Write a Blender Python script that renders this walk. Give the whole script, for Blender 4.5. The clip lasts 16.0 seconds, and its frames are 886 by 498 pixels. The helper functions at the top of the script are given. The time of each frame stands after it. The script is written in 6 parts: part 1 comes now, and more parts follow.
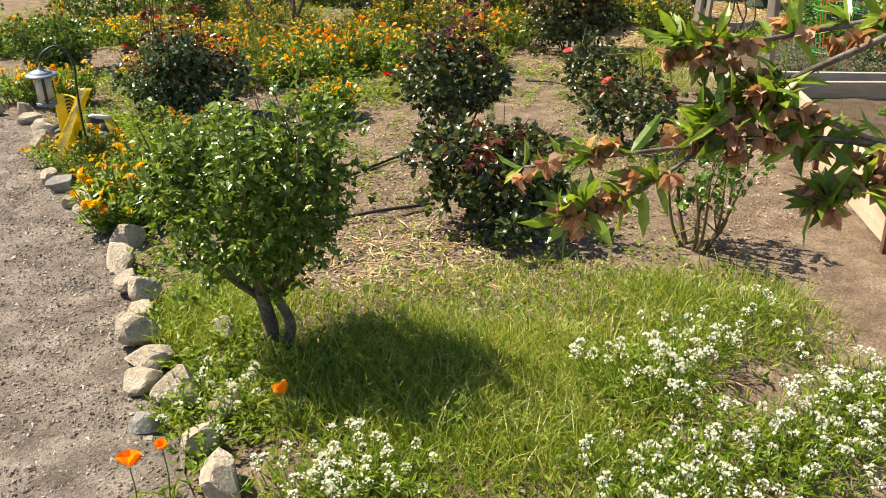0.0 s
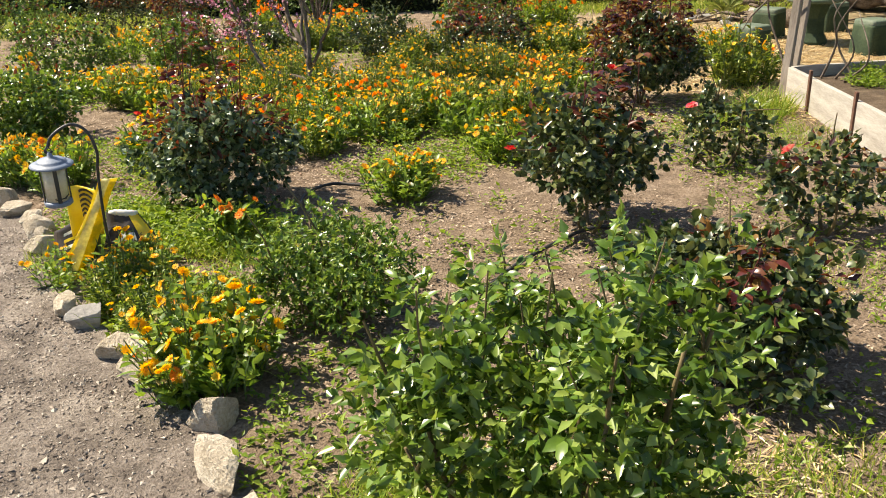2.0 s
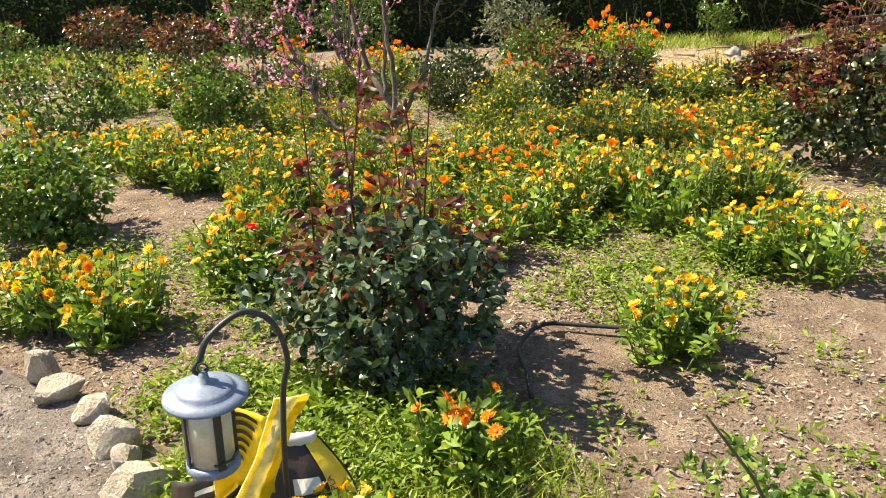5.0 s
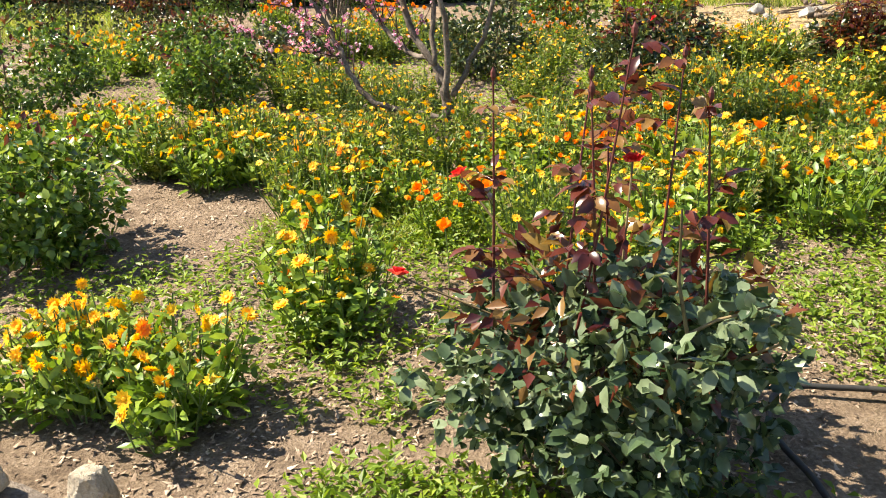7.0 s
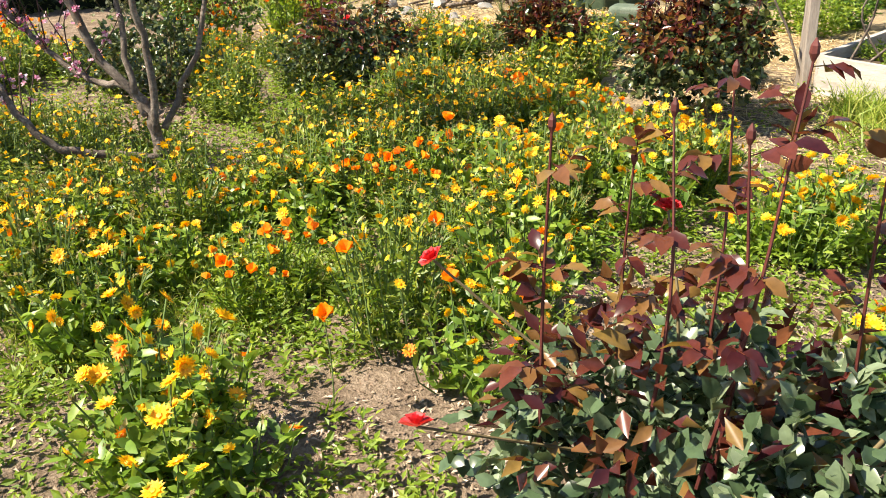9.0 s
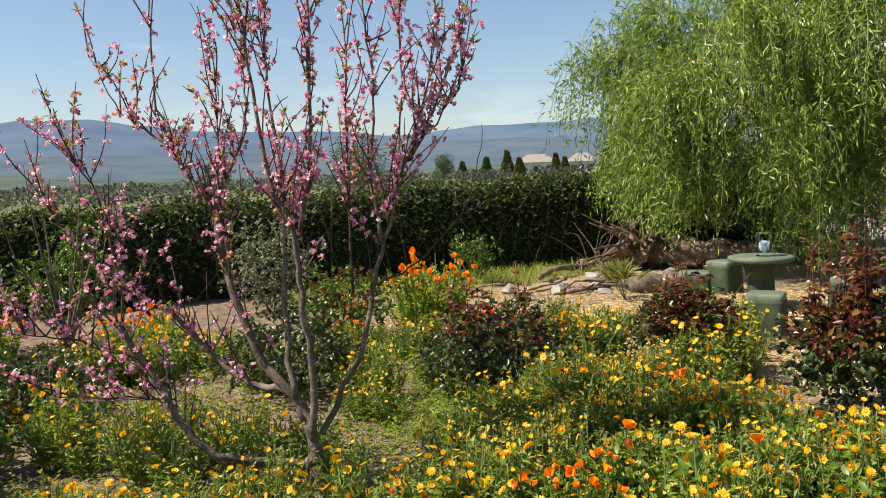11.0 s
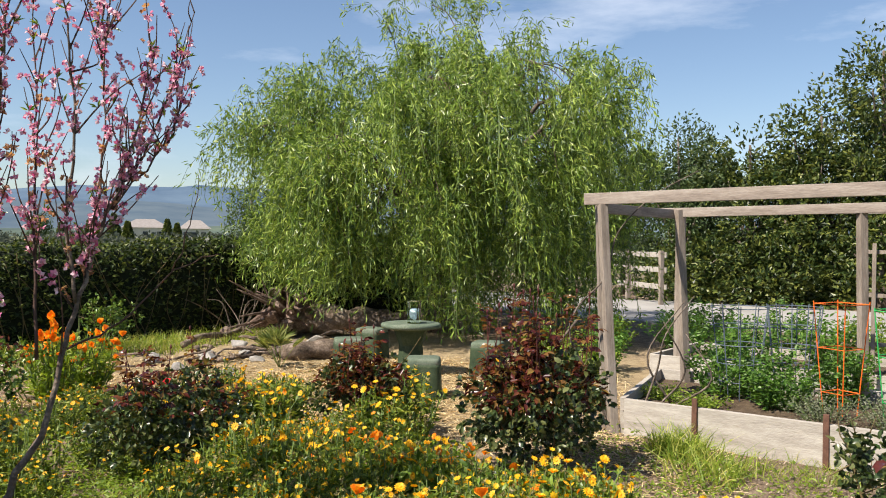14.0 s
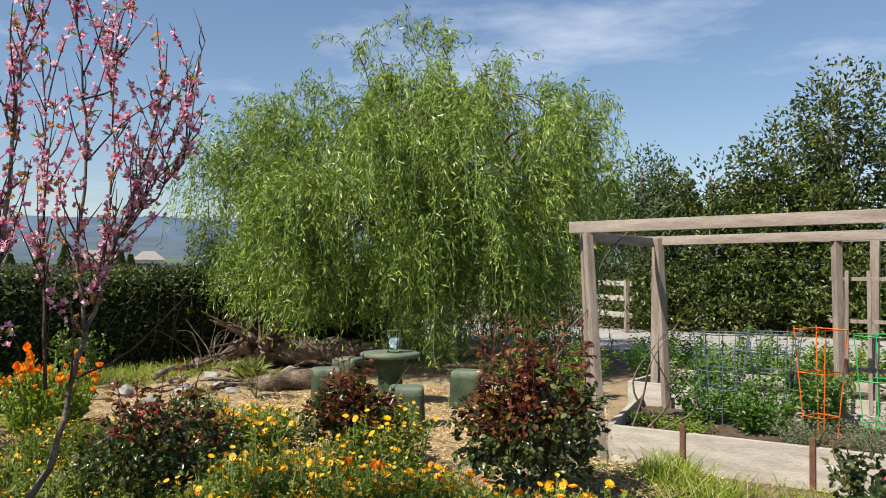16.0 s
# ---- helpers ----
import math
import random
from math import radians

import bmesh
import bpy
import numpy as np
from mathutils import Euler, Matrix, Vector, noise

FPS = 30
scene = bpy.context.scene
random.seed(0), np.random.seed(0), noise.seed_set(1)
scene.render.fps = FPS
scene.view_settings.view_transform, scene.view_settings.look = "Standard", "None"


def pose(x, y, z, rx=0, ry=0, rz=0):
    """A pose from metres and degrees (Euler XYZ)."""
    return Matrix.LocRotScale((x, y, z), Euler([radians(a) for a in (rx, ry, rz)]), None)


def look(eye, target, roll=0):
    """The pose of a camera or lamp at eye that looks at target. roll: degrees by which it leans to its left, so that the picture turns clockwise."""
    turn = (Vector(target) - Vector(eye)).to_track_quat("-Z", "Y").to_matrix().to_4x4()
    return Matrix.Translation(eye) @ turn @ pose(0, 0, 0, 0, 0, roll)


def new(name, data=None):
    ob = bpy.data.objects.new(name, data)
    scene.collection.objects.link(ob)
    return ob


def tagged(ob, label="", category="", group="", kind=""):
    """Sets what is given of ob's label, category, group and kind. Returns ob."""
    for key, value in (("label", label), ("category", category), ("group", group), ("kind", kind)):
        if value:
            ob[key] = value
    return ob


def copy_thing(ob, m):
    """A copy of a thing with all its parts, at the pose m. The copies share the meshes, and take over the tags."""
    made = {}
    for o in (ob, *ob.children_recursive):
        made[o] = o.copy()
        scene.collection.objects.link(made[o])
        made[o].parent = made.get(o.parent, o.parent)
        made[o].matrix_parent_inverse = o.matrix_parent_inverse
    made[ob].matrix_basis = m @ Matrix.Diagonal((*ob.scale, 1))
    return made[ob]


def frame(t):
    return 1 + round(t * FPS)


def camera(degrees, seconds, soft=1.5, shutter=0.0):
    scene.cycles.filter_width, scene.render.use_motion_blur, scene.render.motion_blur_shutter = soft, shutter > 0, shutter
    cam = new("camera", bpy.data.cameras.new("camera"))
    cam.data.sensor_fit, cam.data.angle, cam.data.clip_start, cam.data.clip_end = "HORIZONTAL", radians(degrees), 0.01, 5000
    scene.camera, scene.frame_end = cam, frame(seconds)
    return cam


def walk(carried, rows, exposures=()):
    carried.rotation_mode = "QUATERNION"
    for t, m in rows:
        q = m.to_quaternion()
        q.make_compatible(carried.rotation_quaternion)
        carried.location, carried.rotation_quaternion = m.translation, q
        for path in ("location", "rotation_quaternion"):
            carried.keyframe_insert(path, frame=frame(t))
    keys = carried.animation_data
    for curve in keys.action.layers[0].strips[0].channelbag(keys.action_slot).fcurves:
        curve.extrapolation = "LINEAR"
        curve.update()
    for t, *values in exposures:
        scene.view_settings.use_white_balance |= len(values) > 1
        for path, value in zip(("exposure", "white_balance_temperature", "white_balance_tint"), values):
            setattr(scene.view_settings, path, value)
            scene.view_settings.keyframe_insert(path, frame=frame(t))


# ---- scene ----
cam = camera(55.0, 16.0, soft=1.0)
# seconds, eye, target, roll
PATH = [
    (0, (2.597, 3.457, 1.764), (2.339, 5.271, 0.962), -1.6),
    (0.5, (2.345, 3.787, 1.716), (2.111, 5.6, 0.905), -1.6),
    (1, (2.048, 4.117, 1.71), (1.844, 5.925, 0.879), -2.1),
    (1.5, (1.717, 4.489, 1.706), (1.554, 6.343, 0.974), -1.1),
    (2, (1.357, 4.823, 1.693), (1.23, 6.678, 0.957), -2.0),
    (2.5, (1.063, 5.23, 1.658), (0.92, 7.11, 0.99), -2.5),
    (3, (0.789, 5.561, 1.652), (0.624, 7.439, 0.984), -2.4),
    (3.5, (0.529, 5.924, 1.652), (0.413, 7.788, 0.936), -2.1),
    (4, (0.313, 6.27, 1.644), (0.231, 8.177, 1.047), -1.1),
    (4.5, (0.056, 6.546, 1.626), (-0.011, 8.44, 0.988), -1.7),
    (5, (-0.157, 6.831, 1.616), (-0.165, 8.712, 0.937), -1.9),
    (5.2, (-0.223, 6.964, 1.616), (-0.224, 8.839, 0.921), -1.9),
    (7.3, (-1.135, 8.145, 1.487), (-0.965, 9.978, 0.705), -2.2),
    (7.5, (-1.239, 8.263, 1.476), (-1.036, 10.089, 0.684), -3.0),
    (8, (-1.42, 8.504, 1.478), (-0.938, 10.251, 0.633), -3.2),
    (8.2, (-1.45, 8.617, 1.464), (-0.847, 10.316, 0.598), -2.9),
    (10.3, (-1.844, 9.26, 1.55), (-0.572, 10.752, 1.156), -0.9),
    (10.5, (-1.837, 9.295, 1.562), (-0.612, 10.846, 1.256), -1.6),
    (11, (-1.829, 9.377, 1.589), (-0.928, 11.154, 1.413), -2.3),
    (11.5, (-1.844, 9.457, 1.583), (-1.231, 11.358, 1.48), -0.2),
    (12, (-1.939, 9.508, 1.563), (-1.367, 11.422, 1.462), 0.3),
    (12.5, (-2.059, 9.544, 1.551), (-1.423, 11.434, 1.399), -0.1),
    (13, (-2.097, 9.63, 1.545), (-1.205, 11.415, 1.411), 0.2),
    (13.5, (-2.1, 9.767, 1.515), (-0.811, 11.295, 1.45), 0.3),
    (14, (-2.167, 9.789, 1.542), (-0.576, 11.0, 1.517), 0.5),
    (14.5, (-2.259, 9.911, 1.542), (-0.599, 11.025, 1.509), -0.0),
    (15, (-2.318, 9.981, 1.539), (-0.669, 11.113, 1.542), -0.2),
    (15.5, (-2.343, 9.975, 1.535), (-0.688, 11.097, 1.591), 0.3),
    (16, (-2.346, 9.969, 1.524), (-0.696, 11.099, 1.571), 0.3),
]
walk(cam, [(t, look(e, g, r)) for t, e, g, r in PATH], exposures=[(0.0, 1.10, 7100, 10), (3.0, 1.28, 7000, 10), (8.2, 1.60, 6900, 10), (10.5, 0.95, 6700, 12), (12.0, 0.76, 6900, 14), (13.5, 0.86, 6600, 13), (16.0, 0.68, 6500, 12)])

# ---- light ----
SUN_UP, SUN_FROM = 52.0, 288.0          # degrees: height, and bearing clockwise from +y
world = bpy.data.worlds.new("sky")
scene.world = world
world.use_nodes = True
wn, wl = world.node_tree.nodes, world.node_tree.links
wn.clear()
w_out, w_bg = wn.new("ShaderNodeOutputWorld"), wn.new("ShaderNodeBackground")
w_sky = wn.new("ShaderNodeTexSky")
w_sky.sky_type, w_sky.sun_disc = "NISHITA", False
w_sky.sun_elevation, w_sky.sun_rotation = radians(SUN_UP), radians(SUN_FROM)
w_sky.air_density, w_sky.dust_density, w_sky.ozone_density = 1.0, 0.5, 2.8
w_bg.inputs["Strength"].default_value = 0.076
# thin high cloud
w_co, w_map, w_noise, w_ramp, w_mix = (wn.new("ShaderNode" + k) for k in ("TexCoord", "Mapping", "TexNoise", "ValToRGB", "MixRGB"))
w_map.inputs["Scale"].default_value = (2.2, 2.2, 9.0)
w_map.inputs["Location"].default_value = (0.35, 0.1, 0.0)
w_noise.inputs["Scale"].default_value, w_noise.inputs["Detail"].default_value, w_noise.inputs["Roughness"].default_value = 1.6, 7.0, 0.6
w_ramp.color_ramp.elements[0].position, w_ramp.color_ramp.elements[1].position = 0.55, 0.8
w_ramp.color_ramp.elements[1].color = (0.5, 0.5, 0.5, 1)
w_mix.inputs["Color2"].default_value = (7.5, 8.2, 9.2, 1)
wl.new(w_co.outputs["Generated"], w_map.inputs["Vector"])
wl.new(w_map.outputs["Vector"], w_noise.inputs["Vector"])
wl.new(w_noise.outputs["Fac"], w_ramp.inputs["Fac"])
wl.new(w_ramp.outputs["Color"], w_mix.inputs["Fac"])
wl.new(w_sky.outputs["Color"], w_mix.inputs["Color1"])
wl.new(w_mix.outputs["Color"], w_bg.inputs["Color"])
wl.new(w_bg.outputs["Background"], w_out.inputs["Surface"])

sun_data = bpy.data.lights.new("sun", "SUN")
sun_data.energy, sun_data.angle, sun_data.color = 5.0, radians(0.53), (1.0, 0.92, 0.78)
sun = new("sun", sun_data)
a, b = radians(SUN_FROM), radians(SUN_UP)
SUN_DIR = Vector((math.sin(a) * math.cos(b), math.cos(a) * math.cos(b), math.sin(b)))
sun.matrix_world = look(SUN_DIR * 60, (0, 0, 0))


# ---- materials ----
def material(name, rough=0.7, metal=0.0, spec=0.5):
    m = bpy.data.materials.new(name)
    m.use_nodes = True
    p = m.node_tree.nodes["Principled BSDF"]
    p.inputs["Roughness"].default_value = rough
    p.inputs["Metallic"].default_value = metal
    p.inputs["Specular IOR Level"].default_value = spec
    return m, m.node_tree.nodes, m.node_tree.links, p


def ramp_node(nodes, stops):
    r = nodes.new("ShaderNodeValToRGB")
    e = r.color_ramp.elements
    while len(e) < len(stops):
        e.new(0.5)
    for k, (pos, col) in enumerate(stops):
        e[k].position, e[k].color = pos, (*col, 1)
    return r


def noise_node(nodes, links, scale, detail=4.0, rough=0.55, stretch=None):
    n = nodes.new("ShaderNodeTexNoise")
    n.inputs["Scale"].default_value, n.inputs["Detail"].default_value, n.inputs["Roughness"].default_value = scale, detail, rough
    c = nodes.new("ShaderNodeTexCoord")
    src = c.outputs["Object"]
    if stretch:
        mp = nodes.new("ShaderNodeMapping")
        mp.inputs["Scale"].default_value = stretch
        links.new(src, mp.inputs["Vector"])
        src = mp.outputs["Vector"]
    links.new(src, n.inputs["Vector"])
    return n


def bump_node(nodes, links, height, p, strength, distance):
    b = nodes.new("ShaderNodeBump")
    b.inputs["Strength"].default_value, b.inputs["Distance"].default_value = strength, distance
    links.new(height, b.inputs["Height"])
    links.new(b.outputs["Normal"], p.inputs["Normal"])


def leaf_material(name, dark, mid, light, rough=0.45, through_light=0.35, spec=0.5, shine=(1.5, 1.4, 0.8)):
    """Leaves and petals: each one has its own shade; light shines partly through."""
    m, n, l, p = material(name, rough, 0.0, spec)
    geo = n.new("ShaderNodeNewGeometry")
    r = ramp_node(n, [(0.0, dark), (0.5, mid), (1.0, light)])
    l.new(geo.outputs["Random Per Island"], r.inputs["Fac"])
    vein = noise_node(n, l, 60, 2)
    mix = n.new("ShaderNodeMixRGB")
    mix.blend_type = "MULTIPLY"
    mix.inputs["Fac"].default_value = 0.5
    vr = ramp_node(n, [(0.3, (0.6, 0.6, 0.6)), (0.7, (1.15, 1.15, 1.15))])
    l.new(vein.outputs["Fac"], vr.inputs["Fac"])
    l.new(r.outputs["Color"], mix.inputs["Color1"])
    l.new(vr.outputs["Color"], mix.inputs["Color2"])
    l.new(mix.outputs["Color"], p.inputs["Base Color"])
    t = n.new("ShaderNodeBsdfTranslucent")
    bright = n.new("ShaderNodeMixRGB")
    bright.blend_type = "MULTIPLY"
    bright.inputs["Fac"].default_value = 1.0
    bright.inputs["Color2"].default_value = (*shine, 1)
    l.new(mix.outputs["Color"], bright.inputs["Color1"])
    l.new(bright.outputs["Color"], t.inputs["Color"])
    s = n.new("ShaderNodeMixShader")
    s.inputs["Fac"].default_value = through_light
    l.new(p.outputs["BSDF"], s.inputs[1])
    l.new(t.outputs["BSDF"], s.inputs[2])
    l.new(s.outputs["Shader"], n["Material Output"].inputs["Surface"])
    return m


def speckled_material(name, stops, scale, rough=0.9, bump=0.4, bump_size=0.01, fine=None, spec=0.3, stretch=None):
    """Stone, soil, bark, wood, concrete: two scales of noise and a relief."""
    m, n, l, p = material(name, rough, 0.0, spec)
    a = noise_node(n, l, scale, 6, 0.6, stretch=stretch)
    b = noise_node(n, l, fine or scale * 9, 5, 0.65, stretch=stretch)
    r = ramp_node(n, stops)
    add = n.new("ShaderNodeMath")
    add.operation = "MULTIPLY_ADD"
    add.inputs[1].default_value = 0.6
    sc = n.new("ShaderNodeMath")
    sc.operation = "MULTIPLY"
    sc.inputs[1].default_value = 0.4
    l.new(b.outputs["Fac"], sc.inputs[0])
    l.new(a.outputs["Fac"], add.inputs[0])
    l.new(sc.outputs["Value"], add.inputs[2])
    l.new(add.outputs["Value"], r.inputs["Fac"])
    l.new(r.outputs["Color"], p.inputs["Base Color"])
    bump_node(n, l, b.outputs["Fac"], p, bump, bump_size)
    return m


def island_material(name, stops, rough=0.85, spec=0.3, noise_scale=40.0):
    """Many loose bits in one mesh: each has its own shade."""
    m, n, l, p = material(name, rough, 0.0, spec)
    geo = n.new("ShaderNodeNewGeometry")
    r = ramp_node(n, stops)
    l.new(geo.outputs["Random Per Island"], r.inputs["Fac"])
    x = noise_node(n, l, noise_scale, 4)
    mix = n.new("ShaderNodeMixRGB")
    mix.blend_type = "MULTIPLY"
    mix.inputs["Fac"].default_value = 0.55
    l.new(r.outputs["Color"], mix.inputs["Color1"])
    vr = ramp_node(n, [(0.25, (0.55, 0.55, 0.55)), (0.75, (1.2, 1.2, 1.2))])
    l.new(x.outputs["Fac"], vr.inputs["Fac"])
    l.new(vr.outputs["Color"], mix.inputs["Color2"])
    l.new(mix.outputs["Color"], p.inputs["Base Color"])
    bump_node(n, l, x.outputs["Fac"], p, 0.4, 0.01)
    return m


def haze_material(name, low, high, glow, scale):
    """Far hills: a dull colour that emits faintly, standing in for the air's haze."""
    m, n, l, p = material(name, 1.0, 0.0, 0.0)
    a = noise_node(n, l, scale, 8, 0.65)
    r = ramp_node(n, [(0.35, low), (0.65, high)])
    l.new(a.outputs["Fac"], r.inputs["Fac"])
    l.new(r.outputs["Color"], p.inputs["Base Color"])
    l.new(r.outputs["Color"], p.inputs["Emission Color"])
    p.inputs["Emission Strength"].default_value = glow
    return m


def ground_material():
    m, n, l, p = material("garden_soil", 0.95, 0.0, 0.15)
    big, mid, fine = noise_node(n, l, 0.55, 5, 0.6), noise_node(n, l, 6, 6, 0.65), noise_node(n, l, 70, 5, 0.7)
    soil = ramp_node(n, [(0.34, (0.085, 0.06, 0.042)), (0.5, (0.225, 0.165, 0.115)), (0.66, (0.42, 0.33, 0.245))])
    straw = ramp_node(n, [(0.3, (0.20, 0.145, 0.08)), (0.5, (0.37, 0.285, 0.17)), (0.7, (0.52, 0.42, 0.27))])
    mixf = n.new("ShaderNodeMath")
    mixf.operation = "MULTIPLY_ADD"
    mixf.inputs[1].default_value = 0.5
    half = n.new("ShaderNodeMath")
    half.operation = "MULTIPLY"
    half.inputs[1].default_value = 0.5
    l.new(fine.outputs["Fac"], half.inputs[0])
    l.new(mid.outputs["Fac"], mixf.inputs[0])
    l.new(half.outputs["Value"], mixf.inputs[2])
    l.new(mixf.outputs["Value"], soil.inputs["Fac"])
    l.new(mixf.outputs["Value"], straw.inputs["Fac"])
    # dry mown straw lies round the stone table and the far lawn
    pos = n.new("ShaderNodeTexCoord")
    dist = n.new("ShaderNodeVectorMath")
    dist.operation = "DISTANCE"
    flat = n.new("ShaderNodeVectorMath")
    flat.operation = "MULTIPLY"
    flat.inputs[1].default_value = (1.0, 1.0, 0.0)
    l.new(pos.outputs["Object"], flat.inputs[0])
    l.new(flat.outputs["Vector"], dist.inputs[0])
    dist.inputs[1].default_value = (5.6, 16.6, 0)
    wob = n.new("ShaderNodeMath")
    wob.operation = "MULTIPLY_ADD"
    wob.inputs[1].default_value = 3.0
    l.new(big.outputs["Fac"], wob.inputs[0])
    l.new(dist.outputs["Value"], wob.inputs[2])
    near = ramp_node(n, [(0.0, (1, 1, 1)), (1.0, (0, 0, 0))])
    rng = n.new("ShaderNodeMapRange")
    rng.inputs["From Min"].default_value, rng.inputs["From Max"].default_value = 4.6, 5.8
    l.new(wob.outputs["Value"], rng.inputs["Value"])
    l.new(rng.outputs["Result"], near.inputs["Fac"])
    mix = n.new("ShaderNodeMixRGB")
    l.new(near.outputs["Color"], mix.inputs["Fac"])
    l.new(soil.outputs["Color"], mix.inputs["Color1"])
    l.new(straw.outputs["Color"], mix.inputs["Color2"])
    # the valley beyond is green and olive
    far = n.new("ShaderNodeMapRange")
    far.inputs["From Min"].default_value, far.inputs["From Max"].default_value = 16.0, 45.0
    l.new(dist.outputs["Value"], far.inputs["Value"])
    green = ramp_node(n, [(0.35, (0.07, 0.09, 0.04)), (0.65, (0.16, 0.17, 0.08))])
    l.new(big.outputs["Fac"], green.inputs["Fac"])
    mix2 = n.new("ShaderNodeMixRGB")
    l.new(far.outputs["Result"], mix2.inputs["Fac"])
    l.new(mix.outputs["Color"], mix2.inputs["Color1"])
    l.new(green.outputs["Color"], mix2.inputs["Color2"])
    l.new(mix2.outputs["Color"], p.inputs["Base Color"])
    bump_node(n, l, mixf.outputs["Value"], p, 1.0, 0.05)
    return m


def glass_material():
    m, n, l, p = material("clear_glass", 0.06, 0.0, 0.5)
    p.inputs["Base Color"].default_value = (0.86, 0.95, 0.95, 1)
    p.inputs["Transmission Weight"].default_value = 1.0
    p.inputs["IOR"].default_value = 1.15
    return m


M_SOIL = ground_material()
M_PATH = speckled_material("decomposed_granite", [(0.36, (0.08, 0.064, 0.052)), (0.5, (0.20, 0.165, 0.136)), (0.64, (0.36, 0.31, 0.26))], 5, 0.95, 1.0, 0.02, 90)
M_GRAVEL = island_material("gravel_bits", [(0.0, (0.085, 0.067, 0.054)), (0.5, (0.25, 0.205, 0.165)), (1.0, (0.52, 0.455, 0.38))])
M_CHIPS = island_material("wood_chip_mulch", [(0.0, (0.10, 0.066, 0.045)), (0.5, (0.28, 0.20, 0.14)), (1.0, (0.56, 0.44, 0.33))])
M_STRAW = island_material("dry_straw", [(0.0, (0.40, 0.27, 0.12)), (0.5, (0.66, 0.50, 0.27)), (1.0, (0.82, 0.69, 0.43))])
M_STONE = speckled_material("pale_field_stone", [(0.3, (0.20, 0.16, 0.11)), (0.48, (0.46, 0.39, 0.295)), (0.7, (0.70, 0.64, 0.54))], 9, 0.9, 0.8, 0.03)
M_STONE_GREY = speckled_material("grey_field_stone", [(0.3, (0.12, 0.115, 0.11)), (0.5, (0.27, 0.255, 0.235)), (0.7, (0.42, 0.40, 0.37))], 8, 0.85, 0.5, 0.02)
M_BARK = speckled_material("grey_brown_bark", [(0.34, (0.045, 0.034, 0.027)), (0.5, (0.125, 0.098, 0.077)), (0.66, (0.31, 0.26, 0.215))], 9, 0.9, 0.7, 0.01, 60)
M_TWIG = speckled_material("dark_red_twig", [(0.3, (0.028, 0.017, 0.014)), (0.6, (0.085, 0.048, 0.036))], 14, 0.7, 0.3, 0.004)
M_CANE = speckled_material("green_brown_cane", [(0.3, (0.07, 0.05, 0.025)), (0.6, (0.17, 0.13, 0.06))], 14, 0.6, 0.3, 0.004)
M_CANE_RED = speckled_material("red_young_cane", [(0.3, (0.05, 0.014, 0.012)), (0.6, (0.12, 0.032, 0.025))], 14, 0.5, 0.2, 0.003)
M_STEM = speckled_material("green_stem", [(0.3, (0.06, 0.10, 0.025)), (0.6, (0.14, 0.20, 0.06))], 20, 0.6, 0.2, 0.003)
M_WOOD = speckled_material("weathered_grey_timber", [(0.3, (0.14, 0.11, 0.09)), (0.5, (0.27, 0.225, 0.19)), (0.7, (0.42, 0.37, 0.32))], 3, 0.85, 0.5, 0.006, 26, stretch=(5, 0.7, 5))
M_BOARD = speckled_material("whitewashed_board", [(0.3, (0.22, 0.195, 0.165)), (0.5, (0.37, 0.34, 0.30)), (0.7, (0.52, 0.49, 0.44))], 3, 0.85, 0.45, 0.006, 30, stretch=(5, 0.7, 5))
M_NEWBOARD = speckled_material("bare_tan_board", [(0.3, (0.32, 0.235, 0.155)), (0.5, (0.46, 0.36, 0.26)), (0.7, (0.58, 0.49, 0.38))], 3, 0.8, 0.4, 0.005, 30, stretch=(5, 0.7, 5))
M_RUST = speckled_material("rusty_iron", [(0.3, (0.05, 0.025, 0.018)), (0.6, (0.15, 0.075, 0.05))], 20, 0.8, 0.4, 0.003)
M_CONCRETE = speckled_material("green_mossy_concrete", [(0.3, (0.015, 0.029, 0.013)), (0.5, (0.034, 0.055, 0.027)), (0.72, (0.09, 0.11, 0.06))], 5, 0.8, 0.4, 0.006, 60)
# seats and tabletop take a paler, greyer mix than the sides
M_CONCRETE_TOP = speckled_material("paler_grey_concrete", [(0.3, (0.05, 0.08, 0.055)), (0.5, (0.10, 0.13, 0.09)), (0.72, (0.22, 0.24, 0.19))], 5, 0.85, 0.4, 0.006, 60)
M_DRIVE = speckled_material("pale_concrete_drive", [(0.3, (0.22, 0.21, 0.20)), (0.7, (0.38, 0.37, 0.35))], 1.2, 0.9, 0.3, 0.004, 40)
M_LOG = speckled_material("old_dry_log", [(0.36, (0.05, 0.036, 0.027)), (0.5, (0.16, 0.12, 0.09)), (0.66, (0.36, 0.29, 0.235))], 6, 0.9, 0.9, 0.03, 40)
M_ROOT = speckled_material("reddish_root_stump", [(0.36, (0.045, 0.03, 0.023)), (0.5, (0.17, 0.115, 0.09)), (0.66, (0.40, 0.31, 0.255))], 5, 0.9, 1.0, 0.04, 30)
M_HOSE = speckled_material("black_hose", [(0.3, (0.018, 0.018, 0.02)), (0.7, (0.05, 0.048, 0.045))], 30, 0.55, 0.2, 0.002)
M_GLASS = glass_material()
# near-black colour for the shade inside the hedge and the stool's hand hole
M_INNER_SHADE = speckled_material("painted_inner_shade", [(0.3, (0.008, 0.012, 0.006)), (0.7, (0.02, 0.028, 0.012))], 3, 1.0, 0.3, 0.02)

